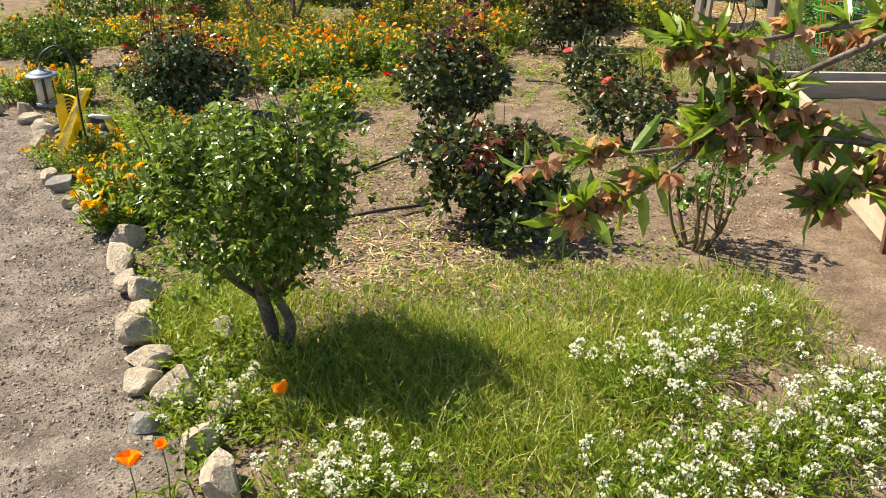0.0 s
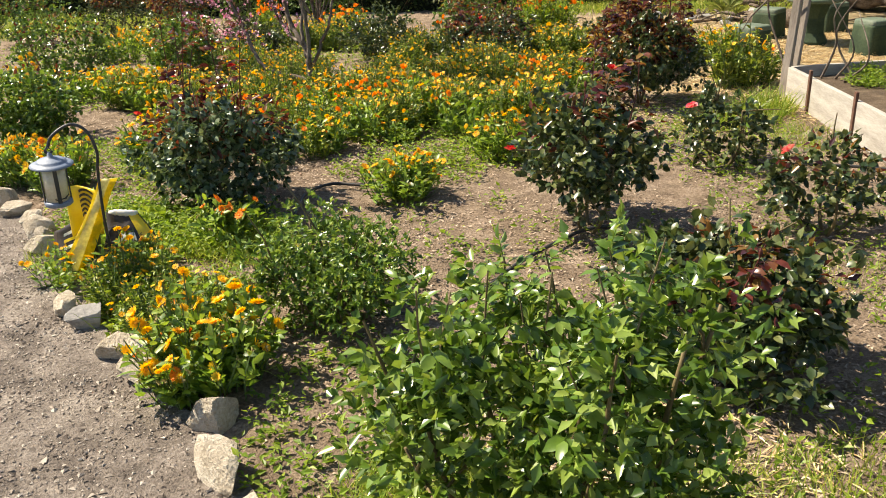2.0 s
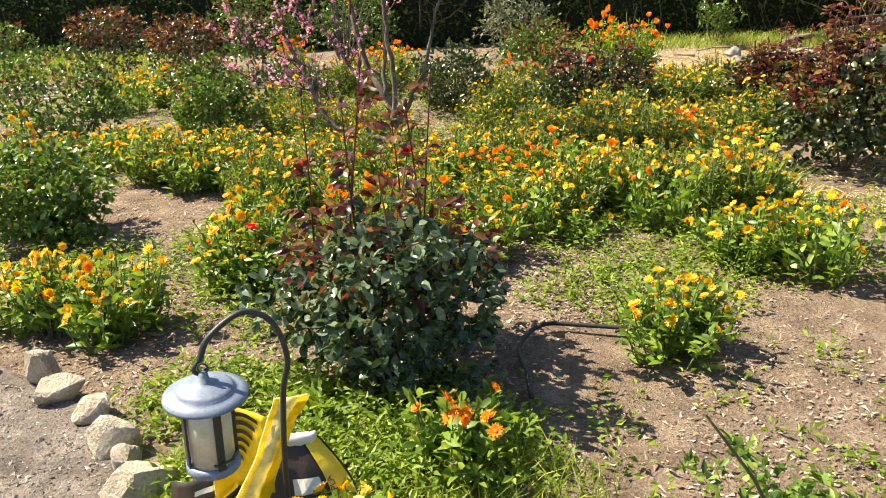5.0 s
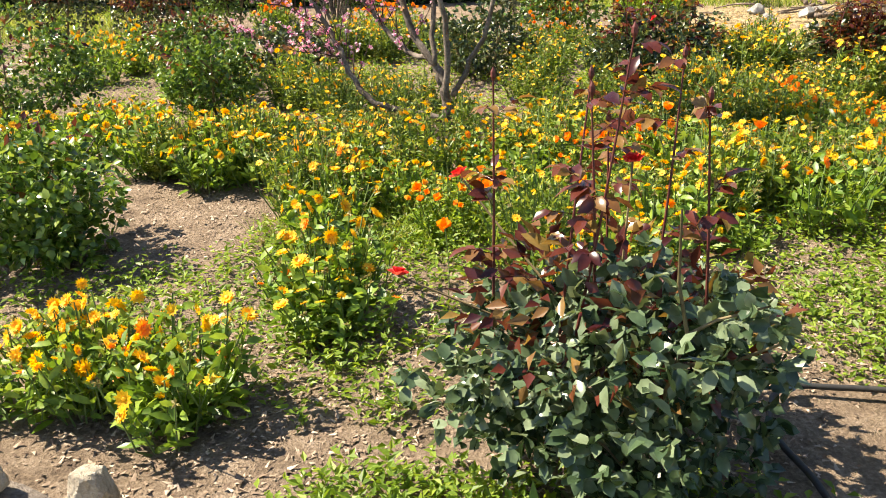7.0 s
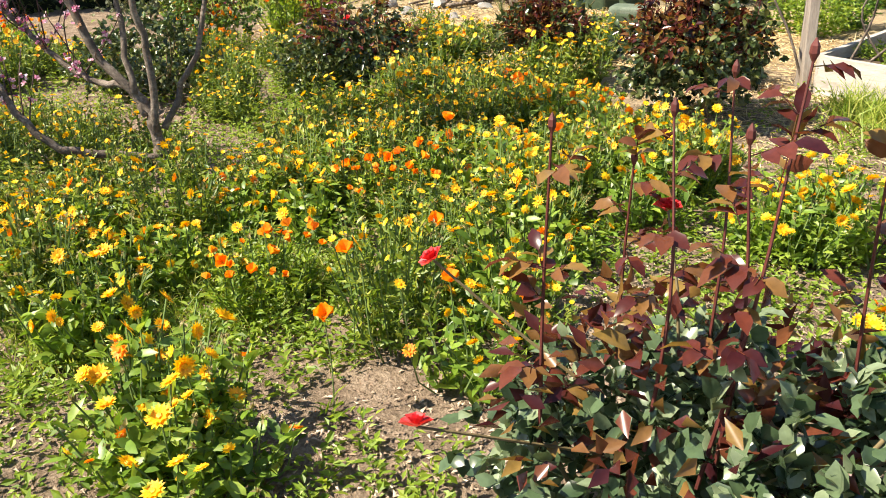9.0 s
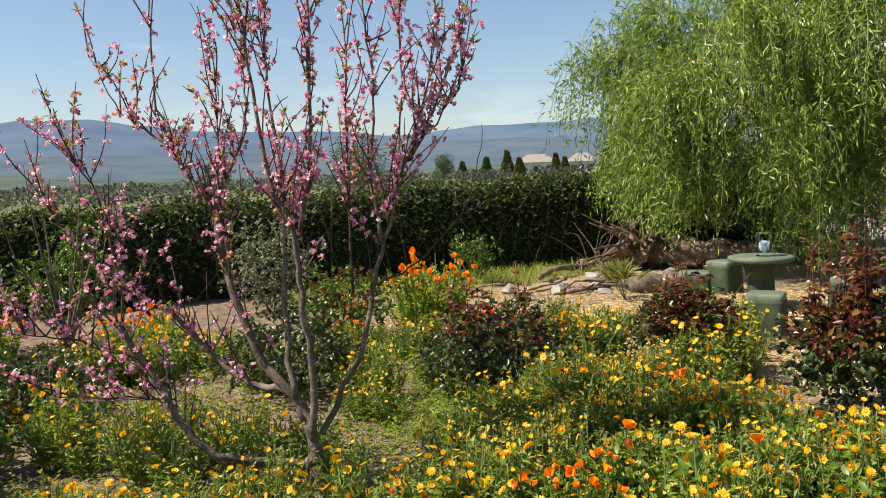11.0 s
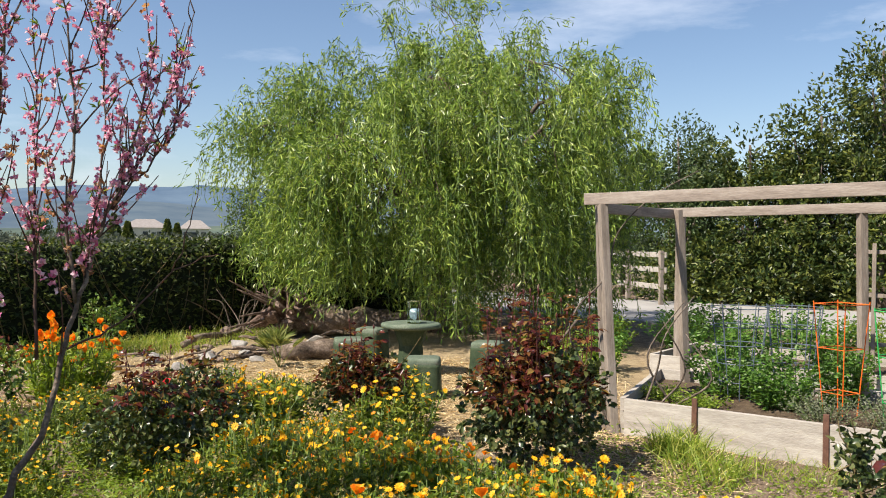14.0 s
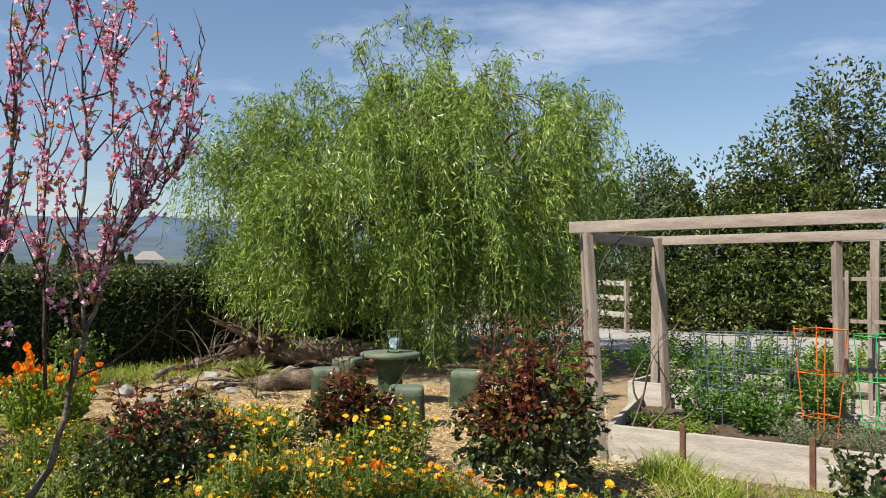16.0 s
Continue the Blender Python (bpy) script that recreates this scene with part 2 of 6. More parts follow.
L_ROSE = leaf_material("rose_leaf_green", (0.03, 0.07, 0.010), (0.085, 0.16, 0.022), (0.20, 0.29, 0.05), 0.30, 0.26)
L_ROSE_DARK = leaf_material("rose_leaf_dark", (0.016, 0.032, 0.012), (0.048, 0.078, 0.024), (0.15, 0.165, 0.055), 0.30, 0.2)
L_ROSE_RED = leaf_material("rose_leaf_maroon", (0.04, 0.009, 0.013), (0.14, 0.036, 0.022), (0.26, 0.17, 0.045), 0.24, 0.36)
L_ROSE_BLUE = leaf_material("rose_leaf_bluish", (0.03, 0.056, 0.026), (0.085, 0.13, 0.062), (0.22, 0.27, 0.16), 0.26, 0.2)
L_ROSE_LIGHT = leaf_material("rose_leaf_light", (0.035, 0.08, 0.010), (0.115, 0.20, 0.026), (0.27, 0.35, 0.075), 0.28, 0.30)
L_CAL = leaf_material("calendula_leaf", (0.06, 0.125, 0.012), (0.16, 0.265, 0.028), (0.30, 0.40, 0.06), 0.42, 0.38)
L_CAL_DRY = leaf_material("calendula_seed", (0.14, 0.12, 0.04), (0.25, 0.22, 0.08), (0.38, 0.32, 0.14), 0.7, 0.3)
L_GRASS = leaf_material("grass_blade", (0.09, 0.16, 0.014), (0.23, 0.33, 0.034), (0.50, 0.49, 0.14), 0.42, 0.38)
L_WEED = leaf_material("low_weed_leaf", (0.10, 0.175, 0.014), (0.19, 0.29, 0.026), (0.32, 0.40, 0.055), 0.5, 0.45)
L_WILLOW = leaf_material("willow_leaf", (0.055, 0.11, 0.018), (0.175, 0.28, 0.036), (0.42, 0.52, 0.12), 0.36, 0.28)
L_HEDGE = leaf_material("hedge_leaf", (0.016, 0.032, 0.008), (0.045, 0.075, 0.016), (0.15, 0.18, 0.04), 0.5, 0.22, 0.35)
L_TREE = leaf_material("evergreen_leaf", (0.015, 0.034, 0.009), (0.056, 0.088, 0.018), (0.19, 0.215, 0.045), 0.42, 0.2, 0.35)
L_FAR = leaf_material("far_tree_leaf", (0.03, 0.06, 0.02), (0.065, 0.11, 0.035), (0.12, 0.17, 0.06), 0.6, 0.25)
L_PEACH = leaf_material("peach_leaf", (0.06, 0.12, 0.015), (0.15, 0.25, 0.025), (0.33, 0.43, 0.06), 0.30, 0.36)
L_DEADFLOWER = leaf_material("withered_petal", (0.25, 0.11, 0.06), (0.45, 0.24, 0.14), (0.66, 0.43, 0.30), 0.7, 0.4)
L_PALM = leaf_material("palm_leaf", (0.10, 0.14, 0.03), (0.20, 0.25, 0.06), (0.34, 0.36, 0.12), 0.45, 0.35)
L_HERB = leaf_material("herb_leaf", (0.05, 0.12, 0.02), (0.10, 0.22, 0.035), (0.19, 0.34, 0.06), 0.45, 0.4)
L_SAGE = leaf_material("grey_herb_leaf", (0.09, 0.11, 0.07), (0.17, 0.20, 0.12), (0.28, 0.30, 0.20), 0.6, 0.3)
L_GOLD = leaf_material("olive_gold_leaf", (0.05, 0.105, 0.012), (0.15, 0.225, 0.026), (0.32, 0.36, 0.06), 0.45, 0.38)
P_YELLOW = leaf_material("yellow_petal", (0.76, 0.36, 0.006), (0.83, 0.49, 0.009), (0.87, 0.60, 0.016), 0.55, 0.35)
P_GOLD = leaf_material("golden_petal", (0.78, 0.32, 0.005), (0.84, 0.45, 0.008), (0.88, 0.57, 0.013), 0.55, 0.35)
P_ORANGE = leaf_material("orange_petal", (0.82, 0.20, 0.006), (0.88, 0.29, 0.008), (0.90, 0.38, 0.012), 0.55, 0.35)
P_WHITE = leaf_material("white_petal", (0.70, 0.70, 0.66), (0.80, 0.80, 0.78), (0.86, 0.86, 0.85), 0.6, 0.3)
P_PINK = leaf_material("blossom_petal", (0.50, 0.08, 0.24), (0.74, 0.36, 0.50), (0.89, 0.74, 0.81), 0.55, 0.35, shine=(1.25, 1.15, 1.05))
P_ROSE_RED = leaf_material("red_rose_petal", (0.50, 0.015, 0.02), (0.68, 0.03, 0.04), (0.78, 0.09, 0.09), 0.5, 0.3)
P_ROSE_PINK = leaf_material("pink_rose_petal", (0.75, 0.08, 0.13), (0.85, 0.16, 0.22), (0.90, 0.34, 0.36), 0.5, 0.3)
P_CENTRE = speckled_material("flower_centre", [(0.3, (0.25, 0.11, 0.01)), (0.7, (0.55, 0.30, 0.03))], 200, 0.8, 0.5, 0.003)


# ---- mesh helpers ----
class Soup:
    """Gathers loose pieces of mesh into one."""

    def __init__(self):
        self.v, self.f, self.n = [], [], 0

    def add(self, verts, faces):
        verts = np.asarray(verts, float).reshape(-1, 3)
        self.v.append(verts)
        if isinstance(faces, np.ndarray):
            self.f.extend((faces + self.n).tolist())
        else:
            self.f.extend([[i + self.n for i in f] for f in faces])
        self.n += len(verts)
        return self

    def mesh(self, name, mat, smooth=False):
        me = bpy.data.meshes.new(name)
        me.from_pydata(np.concatenate(self.v).tolist(), [], self.f)
        if smooth:
            me.polygons.foreach_set("use_smooth", [True] * len(me.polygons))
        me.materials.append(mat)
        me.update()
        return me


def part(name, soup, mat, parent=None, label="", smooth=False):
    me = soup.mesh(name, mat, smooth) if isinstance(soup, Soup) else soup
    ob = new(name, me)
    if parent is not None:
        ob.parent = parent
    if label:
        ob["label"] = label
    return ob


def thing(name, m, label, category, group="", kind=""):
    ob = new(name)
    ob.empty_display_size = 0.05
    ob.matrix_world = m
    return tagged(ob, label, category, group, kind)


def unit(v):
    v = np.asarray(v, float)
    return v / np.maximum(np.linalg.norm(v, axis=-1, keepdims=True), 1e-9)


def leaf_cloud(soup, base, way, length, width, rng, rich=False, droop=0.15, fold=0.25, up=0.6):
    """Leaves at base points, growing along way; flat pointed blades folded on the midrib, faces turned mostly up."""
    base, way = np.asarray(base, float), unit(way)
    n = len(base)
    if n == 0:
        return soup
    length = np.broadcast_to(np.asarray(length, float), (n,))[:, None]
    width = np.broadcast_to(np.asarray(width, float), (n,))[:, None]
    face = unit(rng.normal(size=(n, 3)) * (1 - up) + np.array([0, 0, up]))
    side = unit(np.cross(way, face) + 1e-4)
    nor = np.cross(side, way)
    if not rich:
        a = base + way * length * 0.45
        v = np.stack([base, a + side * width * 0.5 + nor * width * fold * 0.5, base + way * length - nor * length * droop,
                      a - side * width * 0.5 + nor * width * fold * 0.5], 1)
        f = np.array([[0, 1, 2], [0, 2, 3]])
        k = 4
    else:
        m1, m2 = base + way * length * 0.27, base + way * length * 0.66 - nor * length * droop * 0.35
        up1, s1, s2 = nor * width * fold * 0.5, side * width * 0.46, side * width * 0.48
        v = np.stack([base, m1 + s1 + up1, m1, m1 - s1 + up1, m2 + s2 + up1, m2, m2 - s2 + up1, base + way * length - nor * length * droop], 1)
        f = np.array([[0, 1, 2], [0, 2, 3], [1, 4, 5], [1, 5, 2], [2, 5, 6], [2, 6, 3], [4, 7, 5], [5, 7, 6]])
        k = 8
    faces = (f[None] + (np.arange(n) * k)[:, None, None]).reshape(-1, 3)
    return soup.add(v.reshape(-1, 3), faces)


def tube(soup, points, radii, sides=6, cap=True):
    """A round branch, pipe or wire along points."""
    pts = np.asarray(points, float)
    n = len(pts)
    radii = np.broadcast_to(np.asarray(radii, float), (n,)) if np.ndim(radii) == 0 or len(radii) != n else np.asarray(radii, float)
    tan = unit(np.gradient(pts, axis=0))
    ref = np.array([0.0, 0.0, 1.0]) if abs(tan[0][2]) < 0.9 else np.array([1.0, 0.0, 0.0])
    u = unit(np.cross(tan, ref) + 1e-5)
    for i in range(1, n):
        p = u[i - 1] - tan[i] * np.dot(u[i - 1], tan[i])
        u[i] = p / max(np.linalg.norm(p), 1e-6)
    w = np.cross(tan, u)
    ang = np.linspace(0, 2 * np.pi, sides, endpoint=False)
    v = (pts[:, None] + radii[:, None, None] * (u[:, None] * np.cos(ang)[None, :, None] + w[:, None] * np.sin(ang)[None, :, None])).reshape(-1, 3)
    f = [[i * sides + j, i * sides + (j + 1) % sides, (i + 1) * sides + (j + 1) % sides, (i + 1) * sides + j] for i in range(n - 1) for j in range(sides)]
    if cap:
        f += [list(range(sides))[::-1], [(n - 1) * sides + j for j in range(sides)]]
    return soup.add(v, f)


def curve(points, steps=5):
    """Points smoothed through the given ones."""
    p = np.asarray(points, float)
    q = np.vstack([2 * p[0] - p[1], p, 2 * p[-1] - p[-2]])
    out = []
    for i in range(1, len(q) - 2):
        for s in np.linspace(0, 1, steps, endpoint=False):
            a, b, c, d = q[i - 1], q[i], q[i + 1], q[i + 2]
            out.append(0.5 * (2 * b + (c - a) * s + (2 * a - 5 * b + 4 * c - d) * s ** 2 + (3 * b - a - 3 * c + d) * s ** 3))
    out.append(p[-1])
    return np.array(out)


def lathe(soup, profile, sides=24, centre=(0, 0, 0)):
    """A turned body from (radius, height) pairs."""
    pr = np.asarray(profile, float)
    ang = np.linspace(0, 2 * np.pi, sides, endpoint=False)
    v = np.stack([pr[:, None, 0] * np.cos(ang), pr[:, None, 0] * np.sin(ang), np.repeat(pr[:, 1:2], sides, 1)], -1) + np.asarray(centre, float)
    f = [[i * sides + j, i * sides + (j + 1) % sides, (i + 1) * sides + (j + 1) % sides, (i + 1) * sides + j] for i in range(len(pr) - 1) for j in range(sides)]
    if pr[0][0] > 1e-4:
        f.append(list(range(sides))[::-1])
    if pr[-1][0] > 1e-4:
        f.append([(len(pr) - 1) * sides + j for j in range(sides)])
    return soup.add(v.reshape(-1, 3), f)


def block(soup, size, m=Matrix(), bevel=0.006, rng=None, wear=0.0):
    """A bevelled, slightly worn block, centred."""
    bm = bmesh.new()
    bmesh.ops.create_cube(bm, size=1.0)
    bmesh.ops.scale(bm, vec=size, verts=bm.verts)
    if bevel:
        bmesh.ops.bevel(bm, geom=bm.edges[:], offset=bevel, segments=2, affect="EDGES", profile=0.6)
    vs = [m @ (v.co + (Vector(rng.normal(size=3)) * wear if wear else Vector())) for v in bm.verts]
    bm.verts.index_update()
    soup.add([tuple(v) for v in vs], [[v.index for v in f.verts] for f in bm.faces])
    bm.free()
    return soup


def rock(soup, size, rng, m=Matrix(), facets=0.35):
    """A field stone: a lumpy body with some flat broken faces."""
    bm = bmesh.new()
    bmesh.ops.create_icosphere(bm, subdivisions=3, radius=0.5)
    cuts = [(Vector(unit(rng.normal(size=3))), rng.uniform(0.24, 0.38)) for _ in range(10)]
    off = Vector(rng.uniform(-50, 50, 3))
    for v in bm.verts:
        v.co *= 1 + 0.30 * noise.noise(v.co * 2.2 + off) + 0.10 * noise.noise(v.co * 6 + off)
        for n, d in cuts:
            e = v.co.dot(n) - d
            if e > 0:
                v.co -= n * e * 0.96
        v.co = Vector((v.co.x * size[0], v.co.y * size[1], v.co.z * size[2]))
    bm.verts.index_update()
    soup.add([tuple(m @ v.co) for v in bm.verts], [[v.index for v in f.verts] for f in bm.faces])
    bm.free()
    return soup


# ---- the lie of the land ----
EDGE = curve([(3.6, 2.0, 0), (2.75, 3.6, 0), (2.05, 4.6, 0), (1.38, 5.55, 0), (0.88, 6.4, 0), (0.30, 7.3, 0), (-0.30, 7.95, 0), (-1.05, 8.95, 0), (-1.75, 9.75, 0), (-2.9, 10.25, 0), (-6.0, 10.6, 0)], 8)


def side_of_path(x, y):
    """Metres from the path's stone edge; positive on the path."""
    d = np.hypot(EDGE[:, 0] - x, EDGE[:, 1] - y)
    i = int(np.clip(d.argmin(), 1, len(EDGE) - 2))
    t = unit(EDGE[i + 1] - EDGE[i - 1])
    w = np.array([x, y]) - EDGE[i, :2]
    return -(t[1] * w[0] - t[0] * w[1])


def land(x, y):
    """Height of the garden soil."""
    s = side_of_path(x, y) if -8 < x < 9 and -2 < y < 24 else -1.0
    fade = min(1.0, max(0.0, -s / 0.5)) * (1.0 if -9 < x < 12 and -4 < y < 22 else 0.0)
    return fade * (0.035 * noise.noise(Vector((x * 0.9, y * 0.9, 0.3))) + 0.018 * noise.noise(Vector((x * 3.1, y * 3.1, 1.3))) + 0.012 * noise.noise(Vector((x * 9, y * 9, 2.0)))) - 0.01 * (1 - fade)


def spread(lo, hi, step, reach):
    inner = list(np.arange(lo, hi + 1e-6, step))
    grow, out_lo, out_hi, d = 1.45, [], [], step
    while d < reach:
        d *= grow
        out_hi.append((out_hi[-1] if out_hi else hi) + d)
        out_lo.append((out_lo[-1] if out_lo else lo) - d)
    return np.array(out_lo[::-1] + inner + out_hi)


gx, gy = spread(-7, 9, 0.11, 1200), spread(1, 21.5, 0.11, 1200)
g = Soup()
nx, ny = len(gx), len(gy)
g.add([(x, y, land(x, y)) for y in gy for x in gx],
      (np.array([[0, 1, nx + 1, nx]])[None] + (np.arange(ny - 1)[:, None, None] * nx + np.arange(nx - 1)[None, :, None])[..., None].reshape(-1, 1, 1)).reshape(-1, 4))
tagged(part("ground", g, M_SOIL, smooth=True), "dry tan garden soil with wood chips and straw", "ground", kind="structure")

g = Soup()
rows_v, width = [], np.linspace(-0.06, 2.3, 16)
for i in range(len(EDGE)):
    t = unit(EDGE[min(i + 1, len(EDGE) - 1)] - EDGE[max(i - 1, 0)])
    left = np.array([-t[1], t[0], 0])
    for k, wv in enumerate(width):
        wob = 0.05 * noise.noise(Vector((i * 0.7, k * 0.2, 3))) if k in (0, 15) else 0
        q = EDGE[i] + left * (wv + wob)
        rows_v.append((q[0], q[1], 0.006 + 0.006 * noise.noise(Vector((q[0] * 4, q[1] * 4, 0)))))
g.add(rows_v, [[i * 16 + k, i * 16 + k + 1, (i + 1) * 16 + k + 1, (i + 1) * 16 + k] for i in range(len(EDGE) - 1) for k in range(15)])
tagged(part("gravel_path", g, M_PATH, smooth=True), "compacted grey tan gravel garden path", "path", kind="structure")


def ridge(name, dist, start, stop, top, seed, mat, label, base=-6.0):
    """A range of hills: bearings in degrees clockwise from +y."""
    s, cols, n = Soup(), np.linspace(start, stop, 160), 9
    v = []
    for a in cols:
        h = max(top(a) * (1 + 0.10 * noise.noise(Vector((a * 0.13, seed, 0))) + 0.045 * noise.noise(Vector((a * 0.5, seed, 4)))), 2.0)
        for k in range(n):
            f = k / (n - 1)
            r = dist * (1 - 0.28 * (1 - f) + 0.012 * noise.noise(Vector((a * 0.35, f * 2, seed))))
            v.append((r * math.sin(radians(a)), r * math.cos(radians(a)), base + (h - base) * f ** 0.8))
    s.add(v, [[i * n + k, (i + 1) * n + k, (i + 1) * n + k + 1, i * n + k + 1] for i in range(len(cols) - 1) for k in range(n - 1)])
    return tagged(part(name, s, mat, smooth=True), label, "hills", kind="structure")


def deg_top(dist, pairs):
    return lambda a: dist * math.tan(radians(float(np.interp(a, [p[0] for p in pairs], [p[1] for p in pairs]))))


# the air's haze is put into these hill colours, with some emission
M_HILL_A = haze_material("haze_tinted_hills", (0.050, 0.078, 0.120), (0.074, 0.108, 0.150), 0.5, 0.004)
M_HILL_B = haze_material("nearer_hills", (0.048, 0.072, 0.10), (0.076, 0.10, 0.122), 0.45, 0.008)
M_HILL_C = haze_material("haze_tinted_foothills", (0.046, 0.066, 0.07), (0.085, 0.11, 0.085), 0.3, 0.012)
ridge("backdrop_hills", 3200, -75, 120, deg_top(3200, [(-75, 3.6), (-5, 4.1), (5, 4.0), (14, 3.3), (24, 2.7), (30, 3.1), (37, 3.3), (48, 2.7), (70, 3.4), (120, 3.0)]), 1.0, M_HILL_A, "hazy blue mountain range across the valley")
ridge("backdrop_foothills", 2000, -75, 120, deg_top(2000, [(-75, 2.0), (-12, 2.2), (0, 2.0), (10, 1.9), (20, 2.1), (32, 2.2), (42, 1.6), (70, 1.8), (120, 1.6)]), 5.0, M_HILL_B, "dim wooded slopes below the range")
ridge("backdrop_meadow", 1100, -75, 120, deg_top(1100, [(-75, 1.4), (-15, 1.5), (-3, 1.25), (6, 0.5), (16, 0.35), (34, 0.6), (42, 1.0), (60, 0.6), (120, 0.6)]), 9.0, M_HILL_C, "low green hills paled by haze across the valley")
tagged(part("driveway", block(Soup(), (5.2, 60, 0.06), pose(15.3, 12, 0.012), 0.02), M_DRIVE), "pale concrete driveway beyond the beds", "driveway", kind="structure")


# ---- plants ----
def ball(rng, n, r, squash=1.0, shell=0.55):
    """Points in a lumpy round crown, most of them near its outside."""
    d = unit(rng.normal(size=(n, 3)))
    q = rng.uniform(0, 1, n) ** (1 / 3)
    q = shell * np.sqrt(q) + (1 - shell) * q
    p = d * q[:, None] * r
    p[:, 2] *= squash
    return p, d


def rose_flower(mat, seed, r=0.04):
    rng = np.random.default_rng(seed)
    s = Soup()
    for ring, (n, tilt, size) in enumerate(((5, 0.25, 1.0), (5, 0.75, 0.85), (4, 1.15, 0.65), (3, 1.4, 0.45))):
        a = np.linspace(0, 2 * np.pi, n, endpoint=False) + ring * 0.5 + rng.uniform(-0.2, 0.2, n)
        way = np.stack([np.cos(a) * np.cos(tilt), np.sin(a) * np.cos(tilt), np.full(n, np.sin(tilt))], 1)
        leaf_cloud(s, way * 0.004, way, r * size * 1.15, r * 1.25 * size, rng, True, -0.12, 0.5, 0.95)
    return s.mesh("bloom", mat)


def daisy(mat, seed, r=0.027, n=15, cup=0.15, rings=2):
    rng = np.random.default_rng(seed)
    s = Soup()
    for k, (c, q, n) in enumerate(((cup, 1.0, n), (cup + 0.3, 0.78, n - 5))[:rings]):
        a = np.linspace(0, 2 * np.pi, n, endpoint=False) + k * 0.2 + rng.uniform(-0.08, 0.08, n)
        way = np.stack([np.cos(a) * np.cos(c), np.sin(a) * np.cos(c), np.full(n, np.sin(c))], 1)
        leaf_cloud(s, way * r * 0.2, way, r * q * 0.85, r * (0.42 if rings == 2 else 0.6), rng, False, 0.05, 0.1, 0.98)
    lathe(s, [(r * 0.36, r * 0.05), (r * 0.2, r * 0.26), (0.0005, r * 0.28)], 6)
    return s.mesh("flower_head", mat)


def poppy(mat, seed, r=0.028):
    rng = np.random.default_rng(seed)
    s = Soup()
    a = np.arange(4) * np.pi / 2 + rng.uniform(-0.15, 0.15, 4)
    way = np.stack([np.cos(a) * 0.62, np.sin(a) * 0.62, np.full(4, 0.78)], 1)
    leaf_cloud(s, way * 0.002, way, r * 1.25, r * 1.7, rng, True, -0.1, 0.55, 0.95)
    return s.mesh("poppy_cup", mat)


F_DAISY_Y = [daisy(P_YELLOW, k, 0.021 + 0.004 * k, 14 + k, 0.1 + 0.15 * k) for k in range(3)]
F_GOLD = [daisy((P_GOLD, P_YELLOW, P_ORANGE)[k], 15 + k, 0.023, 10, 0.2 + 0.2 * k, 1) for k in range(3)]
F_DAISY_O = [daisy(P_ORANGE, 10 + k, 0.022 + 0.004 * k, 14 + k, 0.1 + 0.15 * k) for k in range(3)]
F_POPPY = [poppy(P_ORANGE, 20 + k, 0.026 + 0.004 * k) for k in range(3)]
F_ROSE_RED = [rose_flower(P_ROSE_RED, 30 + k, 0.029) for k in range(2)]
F_ROSE_PINK = [rose_flower(P_ROSE_PINK, 40 + k, 0.043) for k in range(2)]


def put_flower(mesh, parent, at, tilt, rng, name="flower_head", scale=1.0):
    ob = new(name, mesh)
    ob.parent = parent
    ob.matrix_local = pose(*at, rng.normal() * tilt, rng.normal() * tilt, rng.uniform(0, 360)) @ Matrix.Diagonal((scale, scale, scale, 1))
    return ob


def flower_clump(seed, radius, height, flowers, n_flower, label, leaves=150, dry=0, leaf_len=0.085, leaf_mat=None, category="flower clump", group="calendula clumps", name="calendula_clump", flower_scale=1.0):
    """A low clump of leafy stems with flower heads on top; built at the origin."""
    rng = np.random.default_rng(seed)
    top = thing(name, Matrix(), label, category, group)
    green, stems = Soup(), Soup()
    heads = []
    for k in range(n_flower + dry + 6):
        a, q = rng.uniform(0, 2 * np.pi), radius * math.sqrt(rng.uniform(0, 1))
        tip = np.array([math.cos(a) * q, math.sin(a) * q, height * rng.uniform(0.78, 1.12) * (1 - 0.25 * (q / radius) ** 2)])
        root = np.array([math.cos(a) * q * 0.45, math.sin(a) * q * 0.45, -0.02])
        mid = (root + tip) / 2 + rng.normal(size=3) * 0.02
        tube(stems, [root, mid, tip], [0.0042, 0.0034, 0.0028], 3, False)
        heads.append((tip, unit(tip - mid)))
        n = max(2, leaves // (n_flower + dry + 6))
        f = rng.uniform(0.15, 0.93, n)[:, None]
        base = root + (tip - root) * f + rng.normal(size=(n, 3)) * 0.012
        way = unit(np.concatenate([rng.normal(size=(n, 2)), rng.uniform(0.15, 1.3, (n, 1))], 1))
        leaf_cloud(green, base, way, leaf_len * rng.uniform(0.6, 1.2, n) * (1.15 - 0.5 * f[:, 0]), leaf_len * 0.27, rng, leaf_len > 0.07, 0.2, 0.2, 0.6)
    part("foliage", green, leaf_mat or L_CAL, top, smooth=True)
    part("stem_tangle", stems, M_STEM, top)["kind"] = "stuff"
    for k, (tip, way) in enumerate(heads[:n_flower]):
        put_flower(flowers[k % len(flowers)], top, tip + np.array([0, 0, 0.004]), 38, rng, "flower_head", flower_scale * rng.uniform(0.55, 1.2))
    if dry:
        seeds = Soup()
        for tip, way in heads[n_flower:n_flower + dry]:
            leaf_cloud(seeds, np.repeat(tip[None], 6, 0), rng.normal(size=(6, 3)) + [0, 0, 0.4], 0.018, 0.011, rng, False, 0.3, 0.3)
